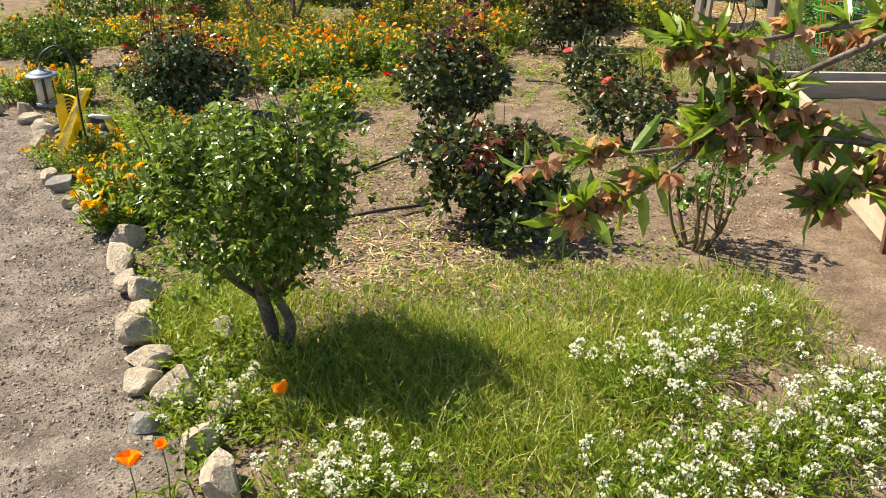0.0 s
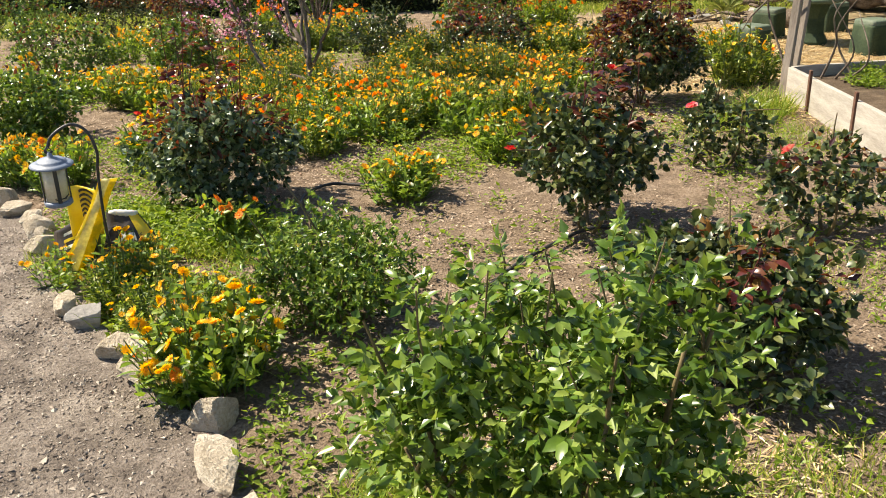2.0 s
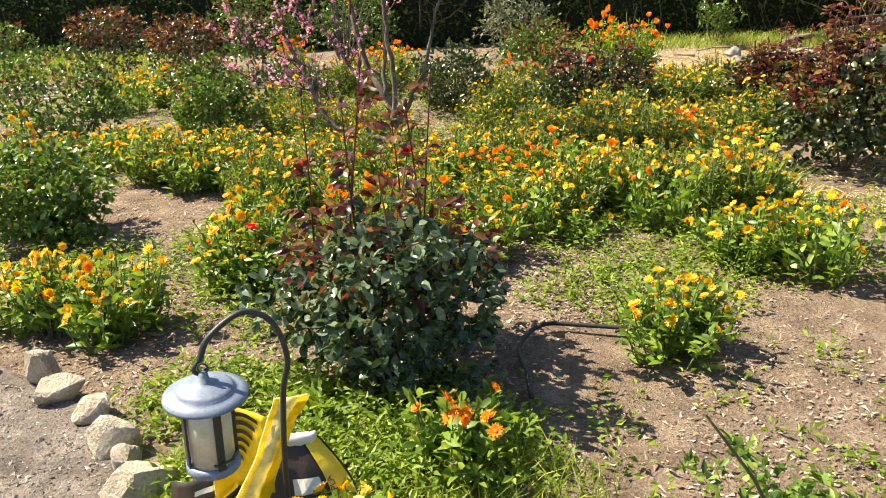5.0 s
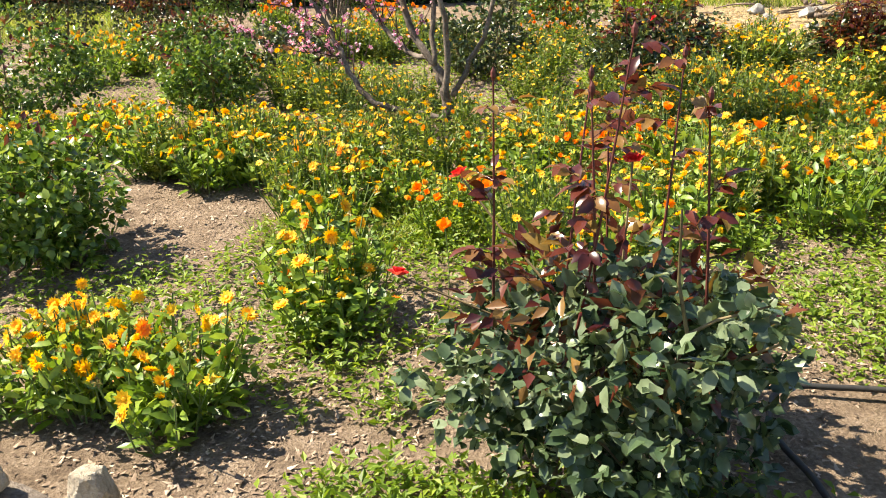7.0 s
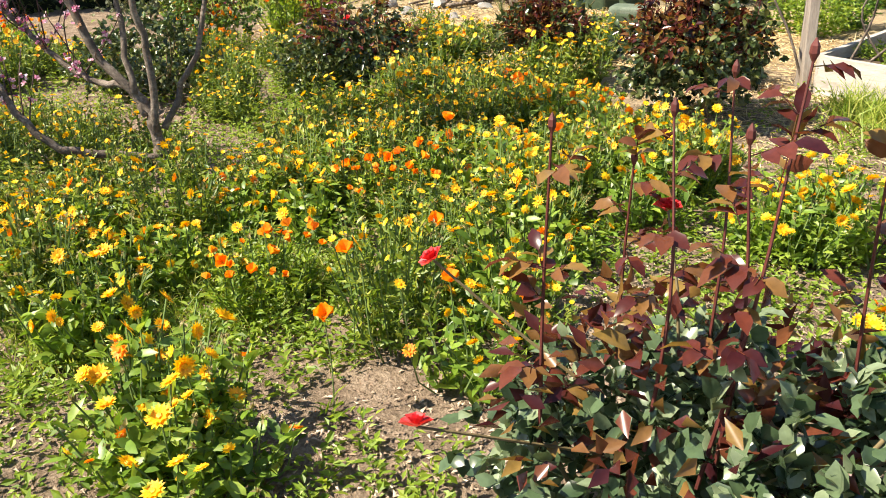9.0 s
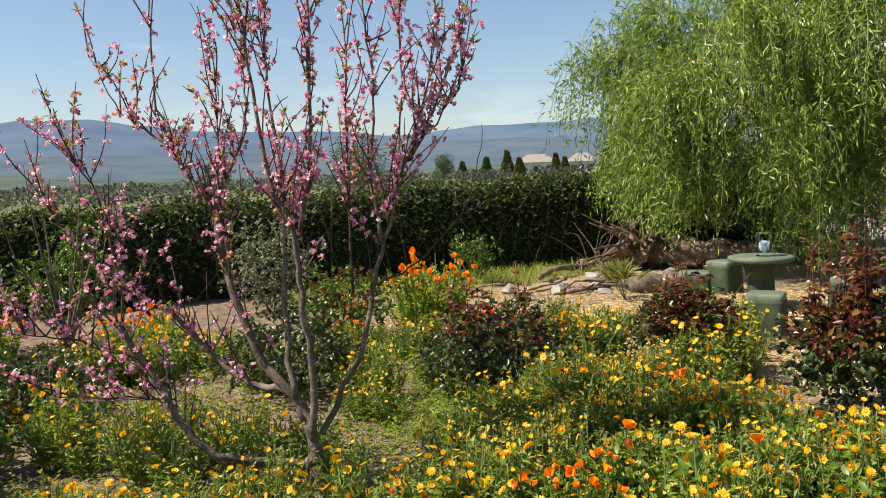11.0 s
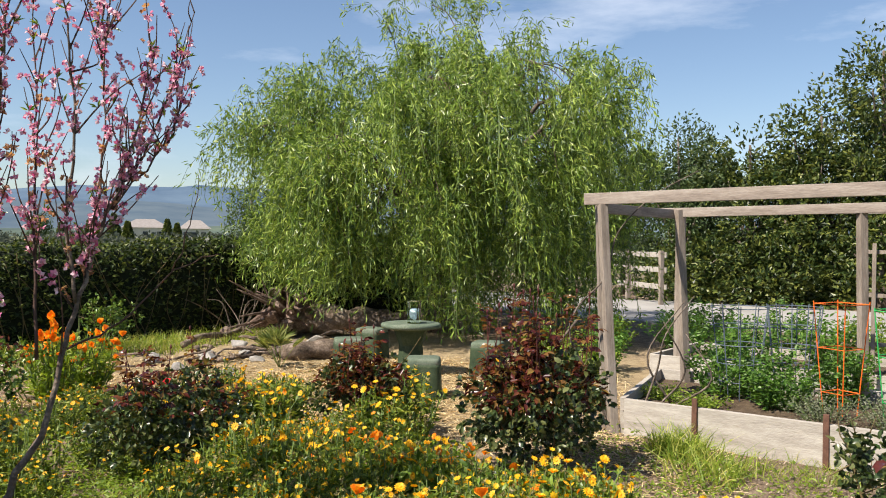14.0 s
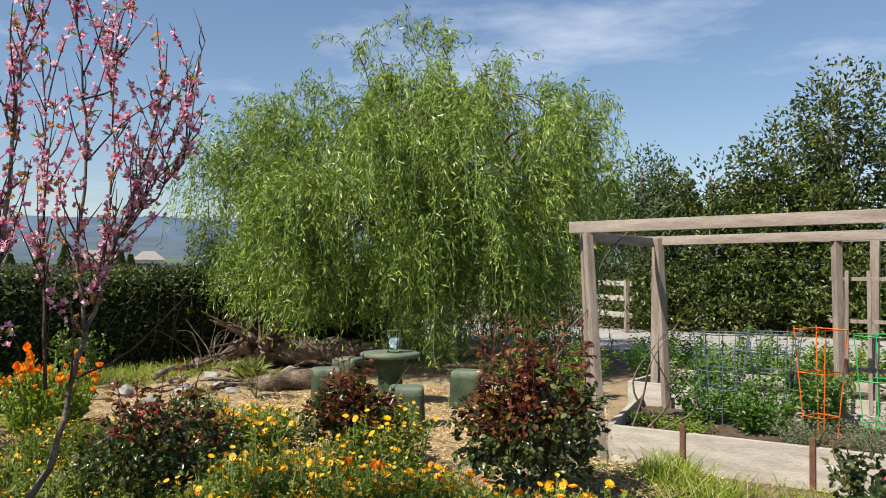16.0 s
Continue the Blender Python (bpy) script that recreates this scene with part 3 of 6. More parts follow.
        part("seed_tuft", seeds, L_CAL_DRY, top, "tan spent seed heads")["kind"] = "stuff"
    return top


def rose_bush(name, x, y, height, radius, seed, label, leaf=None, young=None, n_leaf=1500, stems=0, stem_top=0.0, blooms=(), canes=5, leaf_len=0.055, clear=0.25, young_n=200, slim=1.0, stub=0.0):
    """A rose bush: bent canes from the ground, a broken crown of leaves, young shoots above, blooms."""
    rng = np.random.default_rng(seed)
    top = thing(name, pose(x, y, land(x, y) - 0.01), label, "rose bush", "garden rose bushes")
    leaf, young = leaf or L_ROSE, young or L_ROSE_RED
    crown_h = height * (1 - clear)
    mid = np.array([0, 0, height * clear + crown_h * 0.5])
    green, red = Soup(), Soup()
    lobes = []
    for k in range(canes):
        a = 2 * np.pi * k / canes + rng.uniform(-0.5, 0.5)
        end = mid + np.array([math.cos(a) * radius * rng.uniform(0.3, 0.95), math.sin(a) * radius * rng.uniform(0.3, 0.95), crown_h * rng.uniform(-0.15, 0.55)])
        root = np.array([math.cos(a) * 0.035, math.sin(a) * 0.035, stub - 0.03])
        c = curve([root, root + (end - root) * 0.4 + np.array([math.cos(a), math.sin(a), 0]) * 0.05 + rng.normal(size=3) * 0.02, end], 4)
        s = Soup()
        tube(s, c, np.linspace(0.013, 0.004, len(c)), 6)
        for _ in range(4):
            o = c[rng.integers(4, len(c))]
            e = o + rng.normal(size=3) * radius * 0.33 + np.array([0, 0, radius * 0.2])
            tube(s, [o, (o + e) / 2 + rng.normal(size=3) * 0.01, e], [0.005, 0.004, 0.0025], 4, False)
            q = (e - mid) / np.array([radius, radius, crown_h * 0.55])
            lobes.append(mid + (e - mid) / max(1.0, float(np.linalg.norm(q))))
        part("cane", s, M_CANE, top, smooth=True)
        lobes.append(end)
    lobes = np.array(lobes)
    if stub:
        for k, (dx, w) in enumerate(((-0.012, 0.030), (0.03, 0.022))):
            s = Soup()
            tube(s, curve([(dx, 0, -0.05), (dx * 2 + 0.015, 0.01, stub * 0.45), (dx * 1.5 - 0.01, -0.01, stub), (dx * 2.5, 0.0, stub + 0.1)], 5), np.linspace(w * 1.15, w * 0.7, 16), 9)
            part("trunk", s, M_BARK, top, "thick twisted old stem", True)
    # leaves sit in sprays of five round the shoots
    leaf_len *= 0.84
    n = int(n_leaf * 2.3) // 5
    pick = lobes[rng.integers(0, len(lobes), n)]
    p, d = ball(rng, n, 1.0, 1.0, 0.6)
    spray = np.where(rng.uniform(size=(n, 1)) < 0.62, pick + p * np.array([radius * 0.36, radius * 0.36, crown_h * 0.26]), mid + p * np.array([radius * 0.92, radius * 0.92, crown_h * 0.46]))
    spray[:, 2] = np.maximum(spray[:, 2], height * clear * (0.55 if clear < 0.3 else 0.9))
    way = unit((spray - mid) + rng.normal(size=(n, 3)) * radius * 0.8 + np.array([0, 0, 0.05]))
    for j in range(5):
        off = unit(way + rng.normal(size=(n, 3)) * 0.75)
        leaf_cloud(green, spray + way * leaf_len * 0.35 * (j // 2), off, leaf_len * rng.uniform(0.65, 1.25, n), leaf_len * slim * rng.uniform(0.55, 0.78, n), rng, leaf_len > 0.037 and y < 13.0, 0.18, 0.3, 0.55)
    part("foliage", green, leaf, top, smooth=True)
    for k in range(stems):
        a, q = rng.uniform(0, 2 * np.pi), radius * rng.uniform(0.1, 0.7)
        root = mid + np.array([math.cos(a) * q, math.sin(a) * q, crown_h * 0.2])
        tip = root + np.array([rng.normal() * 0.05, rng.normal() * 0.05, (stem_top - root[2]) * rng.uniform(0.6, 1.0)])
        c = curve([root, (root + tip) / 2 + rng.normal(size=3) * 0.015, tip], 4)
        s = Soup()
        tube(s, c, np.linspace(0.0048 * slim ** 2, 0.0024 * slim ** 2, len(c)), 5)
        if young is L_ROSE_RED:
            lathe(s, [(0.003, 0), (0.008 * slim ** 2, 0.012), (0.007 * slim ** 2, 0.024), (0.001, 0.036)], 6, tip)
        part("shoot", s, M_CANE_RED if young is L_ROSE_RED else M_CANE, top)
        m = 9
        f = np.sort(rng.uniform(0.1, 1.0, m))[:, None]
        base = root + (tip - root) * f
        stalk = np.concatenate([rng.normal(size=(m, 2)), rng.uniform(0.0, 0.9, (m, 1))], 1)
        stalk = unit(stalk) * (0.075 * slim ** 2) * rng.uniform(0.5, 1.2, (m, 1))
        for o, d in zip(base, stalk):
            tube(red, [o, o + d * 0.6, o + d], 0.0012, 3, False)
        size = 0.066 * slim ** 2 * (1.25 - 0.5 * f[:, 0]) * rng.uniform(0.75, 1.2, m)
        for j, (at, swing) in enumerate(((1.0, 0.0), (0.8, 1.0), (0.8, -1.0), (0.45, 1.0), (0.45, -1.0))):
            way = unit(stalk) + unit(np.cross(stalk, [0, 0, 1.0])) * swing + np.array([0, 0, -0.35])
            leaf_cloud(red, base + stalk * at, way, size * (1.0 if j == 0 else 0.8), size * 0.5 * slim, rng, True, 0.3, 0.3, 0.7)
    if young_n:
        p, d = ball(rng, young_n, 1.0)
        p = mid + p * np.array([radius * 0.9, radius * 0.9, crown_h * 0.3]) + np.array([0, 0, crown_h * 0.34])
        leaf_cloud(red, p, d + rng.normal(size=p.shape) * 0.6, 0.055 * rng.uniform(0.7, 1.3, young_n), 0.030, rng, False, 0.2, 0.3, 0.5)
    if red.n:
        part("young_leaves", red, young, top, "reddish young leaves" if young is L_ROSE_RED else "pale young leaves", True)
    for k, (bx, by, bz, mesh) in enumerate(blooms):
        s = Soup()
        tip = np.array([bx, by, bz])
        root = mid + (tip - mid) * 0.35
        tube(s, [root, (root + tip) / 2 + rng.normal(size=3) * 0.01, tip], [0.004, 0.0035, 0.003], 5)
        part("flower_stem", s, M_CANE, top)
        put_flower(mesh, top, tip, 18, rng, "rose_bloom", rng.uniform(0.85, 1.1))
    return top


def scatter_blades(soup, pts, length, rng, width=0.006, lean=0.45):
    n = len(pts)
    if not n:
        return
    L = length * rng.uniform(0.45, 1.25, n)[:, None]
    d = np.concatenate([rng.normal(size=(n, 2)) * lean, np.ones((n, 1))], 1)
    d = unit(d)
    side = unit(np.cross(d, rng.normal(size=(n, 3)))) * width * 0.5
    bend = np.concatenate([rng.normal(size=(n, 2)) * 0.35, -np.full((n, 1), 0.12)], 1) * L
    m = pts + d * L * 0.55
    v = np.stack([pts - side, pts + side, m + side * 0.7 + bend * 0.25, m - side * 0.7 + bend * 0.25, pts + d * L + bend], 1)
    f = (np.array([[0, 1, 2], [0, 2, 3], [3, 2, 4]])[None] + (np.arange(n) * 5)[:, None, None]).reshape(-1, 3)
    soup.add(v.reshape(-1, 3), f)


def on_land(xy):
    return np.array([(x, y, land(x, y)) for x, y in xy])


def patch(rng, n, cx, cy, rx, ry, turn=0.0):
    a, q = rng.uniform(0, 2 * np.pi, n), np.sqrt(rng.uniform(0, 1, n)) * rng.uniform(0.75, 1.12, n)
    x, y = np.cos(a) * q * rx, np.sin(a) * q * ry
    c, s = math.cos(radians(turn)), math.sin(radians(turn))
    return np.stack([cx + c * x - s * y, cy + s * x + c * y], 1)


# ---- edging stones ----
def stone(x, y, sx, sy, sz, turn, seed, mat=None):
    rng = np.random.default_rng(seed)
    ob = part("edging_stone", rock(Soup(), (sx, sy, sz), rng), mat or M_STONE)
    ob.matrix_world = pose(x, y, sz * 0.27, rng.uniform(-8, 8), rng.uniform(-8, 8), turn)
    label = "rough grey field stone edging the gravel path" if mat else "pale tan field stone edging the gravel path"
    return tagged(ob, label, "stone", "stones along the path")


for k, (x, y, sx, sy, sz, turn) in enumerate((
        (1.58, 5.50, .20, .26, .20, 20), (1.42, 5.70, .17, .15, .15, 60), (1.25, 5.98, .22, .16, .19, 10), (1.43, 5.90, .17, .13, .12, 30),
        (1.07, 6.05, .20, .15, .14, -20), (1.02, 6.22, .24, .15, .14, 10), (0.90, 6.38, .24, .18, .19, 35), (0.80, 6.56, .20, .14, .13, 0),
        (0.74, 6.76, .22, .18, .20, -30), (0.62, 6.84, .15, .18, .18, 15), (0.45, 7.10, .17, .30, .17, 30), (0.33, 7.40, .21, .17, .17, 10),
        (-0.02, 7.70, .26, .18, .17, -25), (-0.20, 7.90, .25, .17, .18, 5), (-0.66, 8.30, .16, .22, .18, 20),
        (-1.33, 9.36, .20, .17, .16, 30), (-1.48, 9.60, .17, .16, .15, 80), (1.24, 6.44, .15, .10, .15, 20), (-2.15, 9.98, .19, .16, .17, 0), (-1.15, 9.12, .30, .22, .17, 15), (-1.67, 9.74, .22, .16, .14, 10), (-1.80, 9.88, .17, .14, .26, -20), (-1.24, 9.24, .14, .12, .12, 60))):
    stone(x, y, sx, sy, sz, turn, 100 + k)
for k, (x, y, sx, sy, sz, turn) in enumerate(((-0.50, 8.20, .24, .20, .17, 40), (1.18, 5.80, .16, .13, .11, 10))):
    stone(x, y, sx, sy, sz, turn, 140 + k, M_STONE_GREY)

# ---- lantern on its hook ----
M_IRON = speckled_material("black_iron", [(0.3, (0.012, 0.012, 0.013)), (0.7, (0.04, 0.04, 0.045))], 30, 0.45, 0.3, 0.002, spec=0.5)
M_LAMP = speckled_material("slate_blue_painted_metal", [(0.3, (0.085, 0.11, 0.165)), (0.5, (0.15, 0.185, 0.25)), (0.72, (0.28, 0.31, 0.37))], 16, 0.5, 0.25, 0.002, spec=0.5)
M_CANDLE = speckled_material("frosted_lantern_glass", [(0.3, (0.46, 0.40, 0.27)), (0.7, (0.70, 0.65, 0.50))], 12, 0.25, 0.1, 0.002, spec=0.6)
hook = thing("shepherd_hook", pose(-0.555, 8.72, 0.0), "black bent iron garden hook pushed into the soil", "garden hook")
c = curve([(-0.02, 0.02, -0.1), (-0.04, 0.0, 0.25), (-0.02, -0.02, 0.56), (0.005, -0.04, 0.68), (-0.02, -0.055, 0.785), (-0.08, -0.085, 0.825), (-0.15, -0.13, 0.785), (-0.175, -0.15, 0.73)], 7)
part("pole", tube(Soup(), c, 0.0075, 8), M_IRON, hook, smooth=True)
part("hook_tip", tube(Soup(), curve([(-0.175, -0.15, 0.735), (-0.187, -0.157, 0.715), (-0.172, -0.148, 0.702), (-0.158, -0.14, 0.715)], 5), 0.0055, 6), M_IRON, hook, smooth=True)
lantern = thing("hanging_lantern", pose(-0.555 - 0.172, 8.72 - 0.149, 0.478, 3, 2, 0), "slate blue metal garden lantern with glass panes", "lantern")
part("cap", lathe(Soup(), [(0.094, 0.172), (0.098, 0.174), (0.097, 0.180), (0.080, 0.187), (0.068, 0.190), (0.066, 0.196), (0.056, 0.202), (0.028, 0.209), (0.014, 0.213), (0.010, 0.232), (0.004, 0.238)], 36), M_LAMP, lantern, smooth=True)
part("ring", tube(Soup(), [(0.012 * math.cos(t), 0, 0.246 + 0.012 * math.sin(t)) for t in np.linspace(0, 2 * np.pi, 14)], 0.0025, 6, False), M_IRON, lantern)
part("base", lathe(Soup(), [(0.060, -0.022), (0.064, -0.018), (0.064, -0.002), (0.058, 0.002)], 28), M_LAMP, lantern, smooth=True)
part("inner_glass", lathe(Soup(), [(0.052, 0.000), (0.052, 0.174)], 28), M_CANDLE, lantern, "cloudy cream glass cylinder", True)
for k in range(4):
    a = radians(35 + 90 * k)
    part("upright", block(Soup(), (0.018, 0.006, 0.176), pose(math.cos(a) * 0.058, math.sin(a) * 0.058, 0.087, 0, 0, 125 + 90 * k), 0.001), M_IRON, lantern, "dark metal upright")
for k in range(3):
    a = radians(-60 + 18 * k)
    part("dragonfly", block(Soup(), (0.034, 0.003, 0.006), pose(math.cos(a) * 0.064, math.sin(a) * 0.064, 0.016 + 0.006 * k, 0, 30 - 30 * k, 30 + 18 * k), 0.001), M_IRON, lantern)

# ---- soil bag ----
M_BAG_Y = speckled_material("yellow_plastic_film", [(0.3, (0.72, 0.47, 0.01)), (0.6, (0.85, 0.62, 0.02)), (0.75, (0.88, 0.74, 0.16))], 9, 0.3, 0.35, 0.01, 30, spec=0.6)
M_BAG_B = speckled_material("dark_brown_plastic_film", [(0.3, (0.012, 0.008, 0.006)), (0.7, (0.04, 0.026, 0.018))], 9, 0.42, 0.35, 0.01, 30, spec=0.6)
M_BAG_W = speckled_material("white_plastic_print", [(0.3, (0.55, 0.54, 0.5)), (0.7, (0.78, 0.77, 0.74))], 20, 0.4, 0.2, 0.002)
M_FLAP = leaf_material("thin_yellow_film", (0.84, 0.58, 0.012), (0.86, 0.64, 0.02), (0.88, 0.70, 0.05), 0.32, 0.45, 0.6, (1.1, 1.1, 1.0))
M_FLAP_IN = leaf_material("thin_pale_film", (0.84, 0.72, 0.22), (0.86, 0.77, 0.34), (0.88, 0.82, 0.45), 0.32, 0.4, 0.6, (1.1, 1.1, 1.0))
bag = thing("soil_bag", pose(-0.65, 8.83, 0.0, 0, 0, 20), "crumpled yellow and brown plastic potting soil bag", "soil bag")


def film(nu, nv, fn):
    v = [fn(i / (nu - 1), j / (nv - 1)) for j in range(nv) for i in range(nu)]
    return Soup().add(v, [[j * nu + i, j * nu + i + 1, (j + 1) * nu + i + 1, (j + 1) * nu + i] for j in range(nv - 1) for i in range(nu - 1)])


def crease(x, y, z, size=0.02):
    return size * noise.noise(Vector((x * 9, y * 9, z * 9))) + size * 0.5 * noise.noise(Vector((x * 23, y * 23, z * 23 + 4)))


def slump(u, v, off=0.0):
    """The front of the slumped bag: u from its open edge to the printed edge, v from the ground up."""
    x = -0.10 + 0.36 * u - 0.20 * v * u + 0.09 * v + 0.03 * math.sin(3 * v)
    y = -0.09 + 0.20 * v + 0.05 * (2 * u - 1) ** 4 - off
    z = 0.28 * v * (1 - 0.12 * u)
    return (x, y - crease(x, 0.3, z), z + off * 0.5)


def hull(u, v):
    """Round the bag: front for the first half of u, back for the second."""
    if u <= 0.5:
        return slump(2 * u, v)
    x, y, z = slump(2 - 2 * u, v)
    return (x, y + (0.16 - 0.11 * v) * math.sin(math.pi * (2 - 2 * u)), z)


part("body", film(49, 18, hull), M_BAG_B, bag, "dark brown printed bag body", True)
part("printed_band", film(7, 18, lambda u, v: slump(0.70 + 0.27 * u, v, 0.004)), M_BAG_Y, bag, "yellow printed edge", True)
c = [Vector(slump(u, 1.0)) + Vector((0, 0.015, 0.004)) for u in np.linspace(0.12, 0.95, 11)]
part("rolled_mouth", tube(Soup(), [tuple(v) for v in c], [0.008, 0.014, 0.020, 0.018, 0.022, 0.019, 0.023, 0.019, 0.021, 0.016, 0.01], 14), M_BAG_W, bag, "pale folded bag mouth", True)
for k, (u, v, ln, w) in enumerate(((0.46, 0.62, 0.34, 0.14), (0.30, 0.40, 0.34, 0.04), (0.34, 0.30, 0.30, 0.03), (0.42, 0.12, 0.30, 0.08))):
    ob = part("print_bar", film(6, 4, lambda a, b, u=u, v=v, ln=ln, w=w: slump(u + ln * (a - 0.5), v + w * (b - 0.5), 0.005)), M_BAG_W, bag)


def side_piece(u, v):
    x, z = -0.30 + 0.24 * u + 0.03 * v, 0.30 * v * (0.7 + 0.5 * u)
    return (x, 0.06 + 0.08 * v - 0.10 * math.sin(math.pi * u) + crease(x, 0.9, z, 0.03), z)


ob = part("crumpled_corner", film(14, 14, side_piece), M_BAG_B, bag, "crumpled dark corner of the bag", True)
ob.modifiers.new("thick", "SOLIDIFY").thickness = 0.004
for k in range(4):
    part("print_bar", film(6, 3, lambda a, b, k=k: tuple(np.array(side_piece(0.25 + 0.5 * a, 0.42 + 0.13 * k + 0.06 * b)) - [0, 0.009, 0])), M_BAG_W if k % 2 else M_BAG_Y, bag)


def flap(u, v):
    """The torn strip: twisted from the ground up to its pointed tip."""
    cx = -0.20 + 0.26 * v
    half = 0.080 - 0.028 * v + 0.012 * math.sin(6 * v)
    turn = 0.35 * math.sin(4.0 * v + 0.3)
    x = cx + (u - 0.5) * 2 * half * math.cos(turn)
    y = -0.13 + 0.05 * v + (u - 0.5) * 2 * half * math.sin(turn) * 0.8 + 0.035 * abs(u - 0.45)
    z = 0.015 + 0.50 * v + 0.09 * (u - 0.5) * (1 - v)
    return (x, y + crease(x, 0.1, z, 0.022), z)


ob = part("torn_flap", film(11, 30, flap), M_FLAP_IN, bag, "pale inside of the torn yellow flap", True)
ob.modifiers.new("thick", "SOLIDIFY").thickness = 0.004
for lo, hi in ((0.0, 0.16), (0.62, 1.0)):
    part("flap_edge", film(5, 30, lambda u, v, lo=lo, hi=hi: tuple(np.array(flap(lo + (hi - lo) * u, v)) - [0, 0.006, 0])), M_FLAP, bag, "yellow edge of the flap", True)


def back_flap(u, v):
    return (-0.16 + 0.15 * u, -0.01 + 0.04 * math.sin(u * 4) + crease(u * 0.15, 0.5, v * 0.2, 0.015), 0.22 + 0.26 * v * (1 - 0.12 * u))


ob = part("back_flap", film(12, 12, back_flap), M_BAG_Y, bag, "yellow flap with dark stripes", True)
ob.modifiers.new("thick", "SOLIDIFY").thickness = 0.004
for k in range(6):
    part("stripe", film(9, 3, lambda a, b, k=k: tuple(np.array(back_flap(0.40 + (0.16 + 0.06 * k) * a, 0.34 + 0.105 * k + 0.055 * b + 0.06 * math.sin(a * 3.1))) - [0, 0.008, 0])), M_BAG_B, bag)
txt = bpy.data.curves.new("lettering", "FONT")
txt.body, txt.size, txt.extrude = "2-IN-1 PLA", 0.027, 0.0008
t_ob = new("lettering", txt)
t_ob.parent = bag
lo, hi = Vector(slump(0.83, 0.30, 0.012)), Vector(slump(0.83, 0.92, 0.012))
x_ax = (hi - lo).normalized()
z_ax = (Vector((0, -1, 0.45)) - x_ax * x_ax.dot(Vector((0, -1, 0.45)))).normalized()
y_ax = z_ax.cross(x_ax)
t_ob.matrix_local = Matrix.Translation(lo) @ Matrix((x_ax, y_ax, z_ax)).transposed().to_4x4()
txt.materials.append(M_BAG_B)

# ---- irrigation hoses ----
for pts in ([(2.0, 9.35, .03), (1.80, 9.21, .045), (1.49, 8.85, .03), (1.33, 8.56, .03), (1.20, 8.37, .03), (1.05, 8.27, .02), (0.8, 8.25, .02)],
            [(0.14, 9.6, .02), (0.14, 9.77, .03), (0.13, 10.0, .03), (0.25, 10.21, .03), (0.45, 10.21, .02), (0.7, 10.15, .02)],
            [(2.3, 11.3, .02), (2.61, 11.16, .03), (3.02, 10.64, .02), (3.66, 10.46, .03), (4.15, 10.24, .03), (4.22, 10.2, .02)],
            [(1.35, 7.75, .02), (1.62, 7.9, .03), (1.9, 8.05, .02)]):
    tagged(part("garden_hose", tube(Soup(), curve(pts, 6), 0.0105, 8), M_HOSE, smooth=True), "black rubber hose lying on the soil", "hose", "garden hoses")

# ---- roses ----
RR, RP = F_ROSE_RED, F_ROSE_PINK
rose_bush("rose_bush", 1.47, 6.38, 0.95, 0.36, 1, "glossy green rose bush with a bare twisted base", L_ROSE_LIGHT, L_ROSE_LIGHT, 3600, stems=13, stem_top=1.12, canes=8, clear=0.37, young_n=0, leaf_len=0.043, slim=0.85, stub=0.28)
rose_bush("rose_bush", 2.28, 7.85, 0.48, 0.42, 2, "low dark green rose bush with bronze young shoots", L_ROSE_DARK, L_ROSE_RED, 1500, stems=2, stem_top=0.62, clear=0.12, young_n=90)
rose_bush("rose_bush", 3.30, 7.57, 0.50, 0.26, 3, "sparse young rose bush with many thin canes", L_ROSE, L_ROSE, 220, canes=9, clear=0.5, young_n=0, leaf_len=0.045)
rose_bush("rose_bush", 1.86, 9.34, 0.68, 0.44, 4, "dark leaved rose bush with pink red blooms", L_ROSE_DARK, L_ROSE_RED, 1500, stems=4, stem_top=1.0, blooms=((-0.25, 0.2, 0.53, RP[0]), (-0.43, -0.2, 0.52, RR[0]), (0.11, 0.06, 0.88, RR[1])), clear=0.32, young_n=60)
rose_bush("rose_bush", 3.12, 9.26, 0.48, 0.30, 5, "small open rose bush with one pink bloom", L_ROSE_DARK, L_ROSE_RED, 420, blooms=((-0.19, 0.1, 0.44, RP[0]),), clear=0.28, young_n=60)
rose_bush("rose_bush", 2.90, 10.60, 0.44, 0.28, 6, "small rose bush with a coral pink bloom", L_ROSE_DARK, L_ROSE, 480, blooms=((-0.23, -0.05, 0.43, RP[1]),), clear=0.2, young_n=20)
rose_bush("rose_bush", 2.68, 12.72, 0.66, 0.52, 7, "large rose bush with dark leaves and tall maroon shoots", L_ROSE_DARK, L_ROSE_RED, 1700, stems=24, stem_top=1.2, clear=0.1, young_n=850)
rose_bush("rose_bush", 2.78, 14.35, 0.54, 0.40, 8, "maroon leaved rose bush among yellow flowers", L_ROSE_DARK, L_ROSE_RED, 900, stems=10, stem_top=0.9, clear=0.08, young_n=900)
rose_bush("rose_bush", 1.28, 14.68, 0.55, 0.58, 9, "broad dark green rose bush with one red bloom", L_ROSE_DARK, L_ROSE_RED, 1800, stems=7, stem_top=0.88, blooms=((-0.08, -0.05, 0.58, RR[0]), (0.07, 0.35, 0.5, RR[1])), clear=0.05, young_n=200)
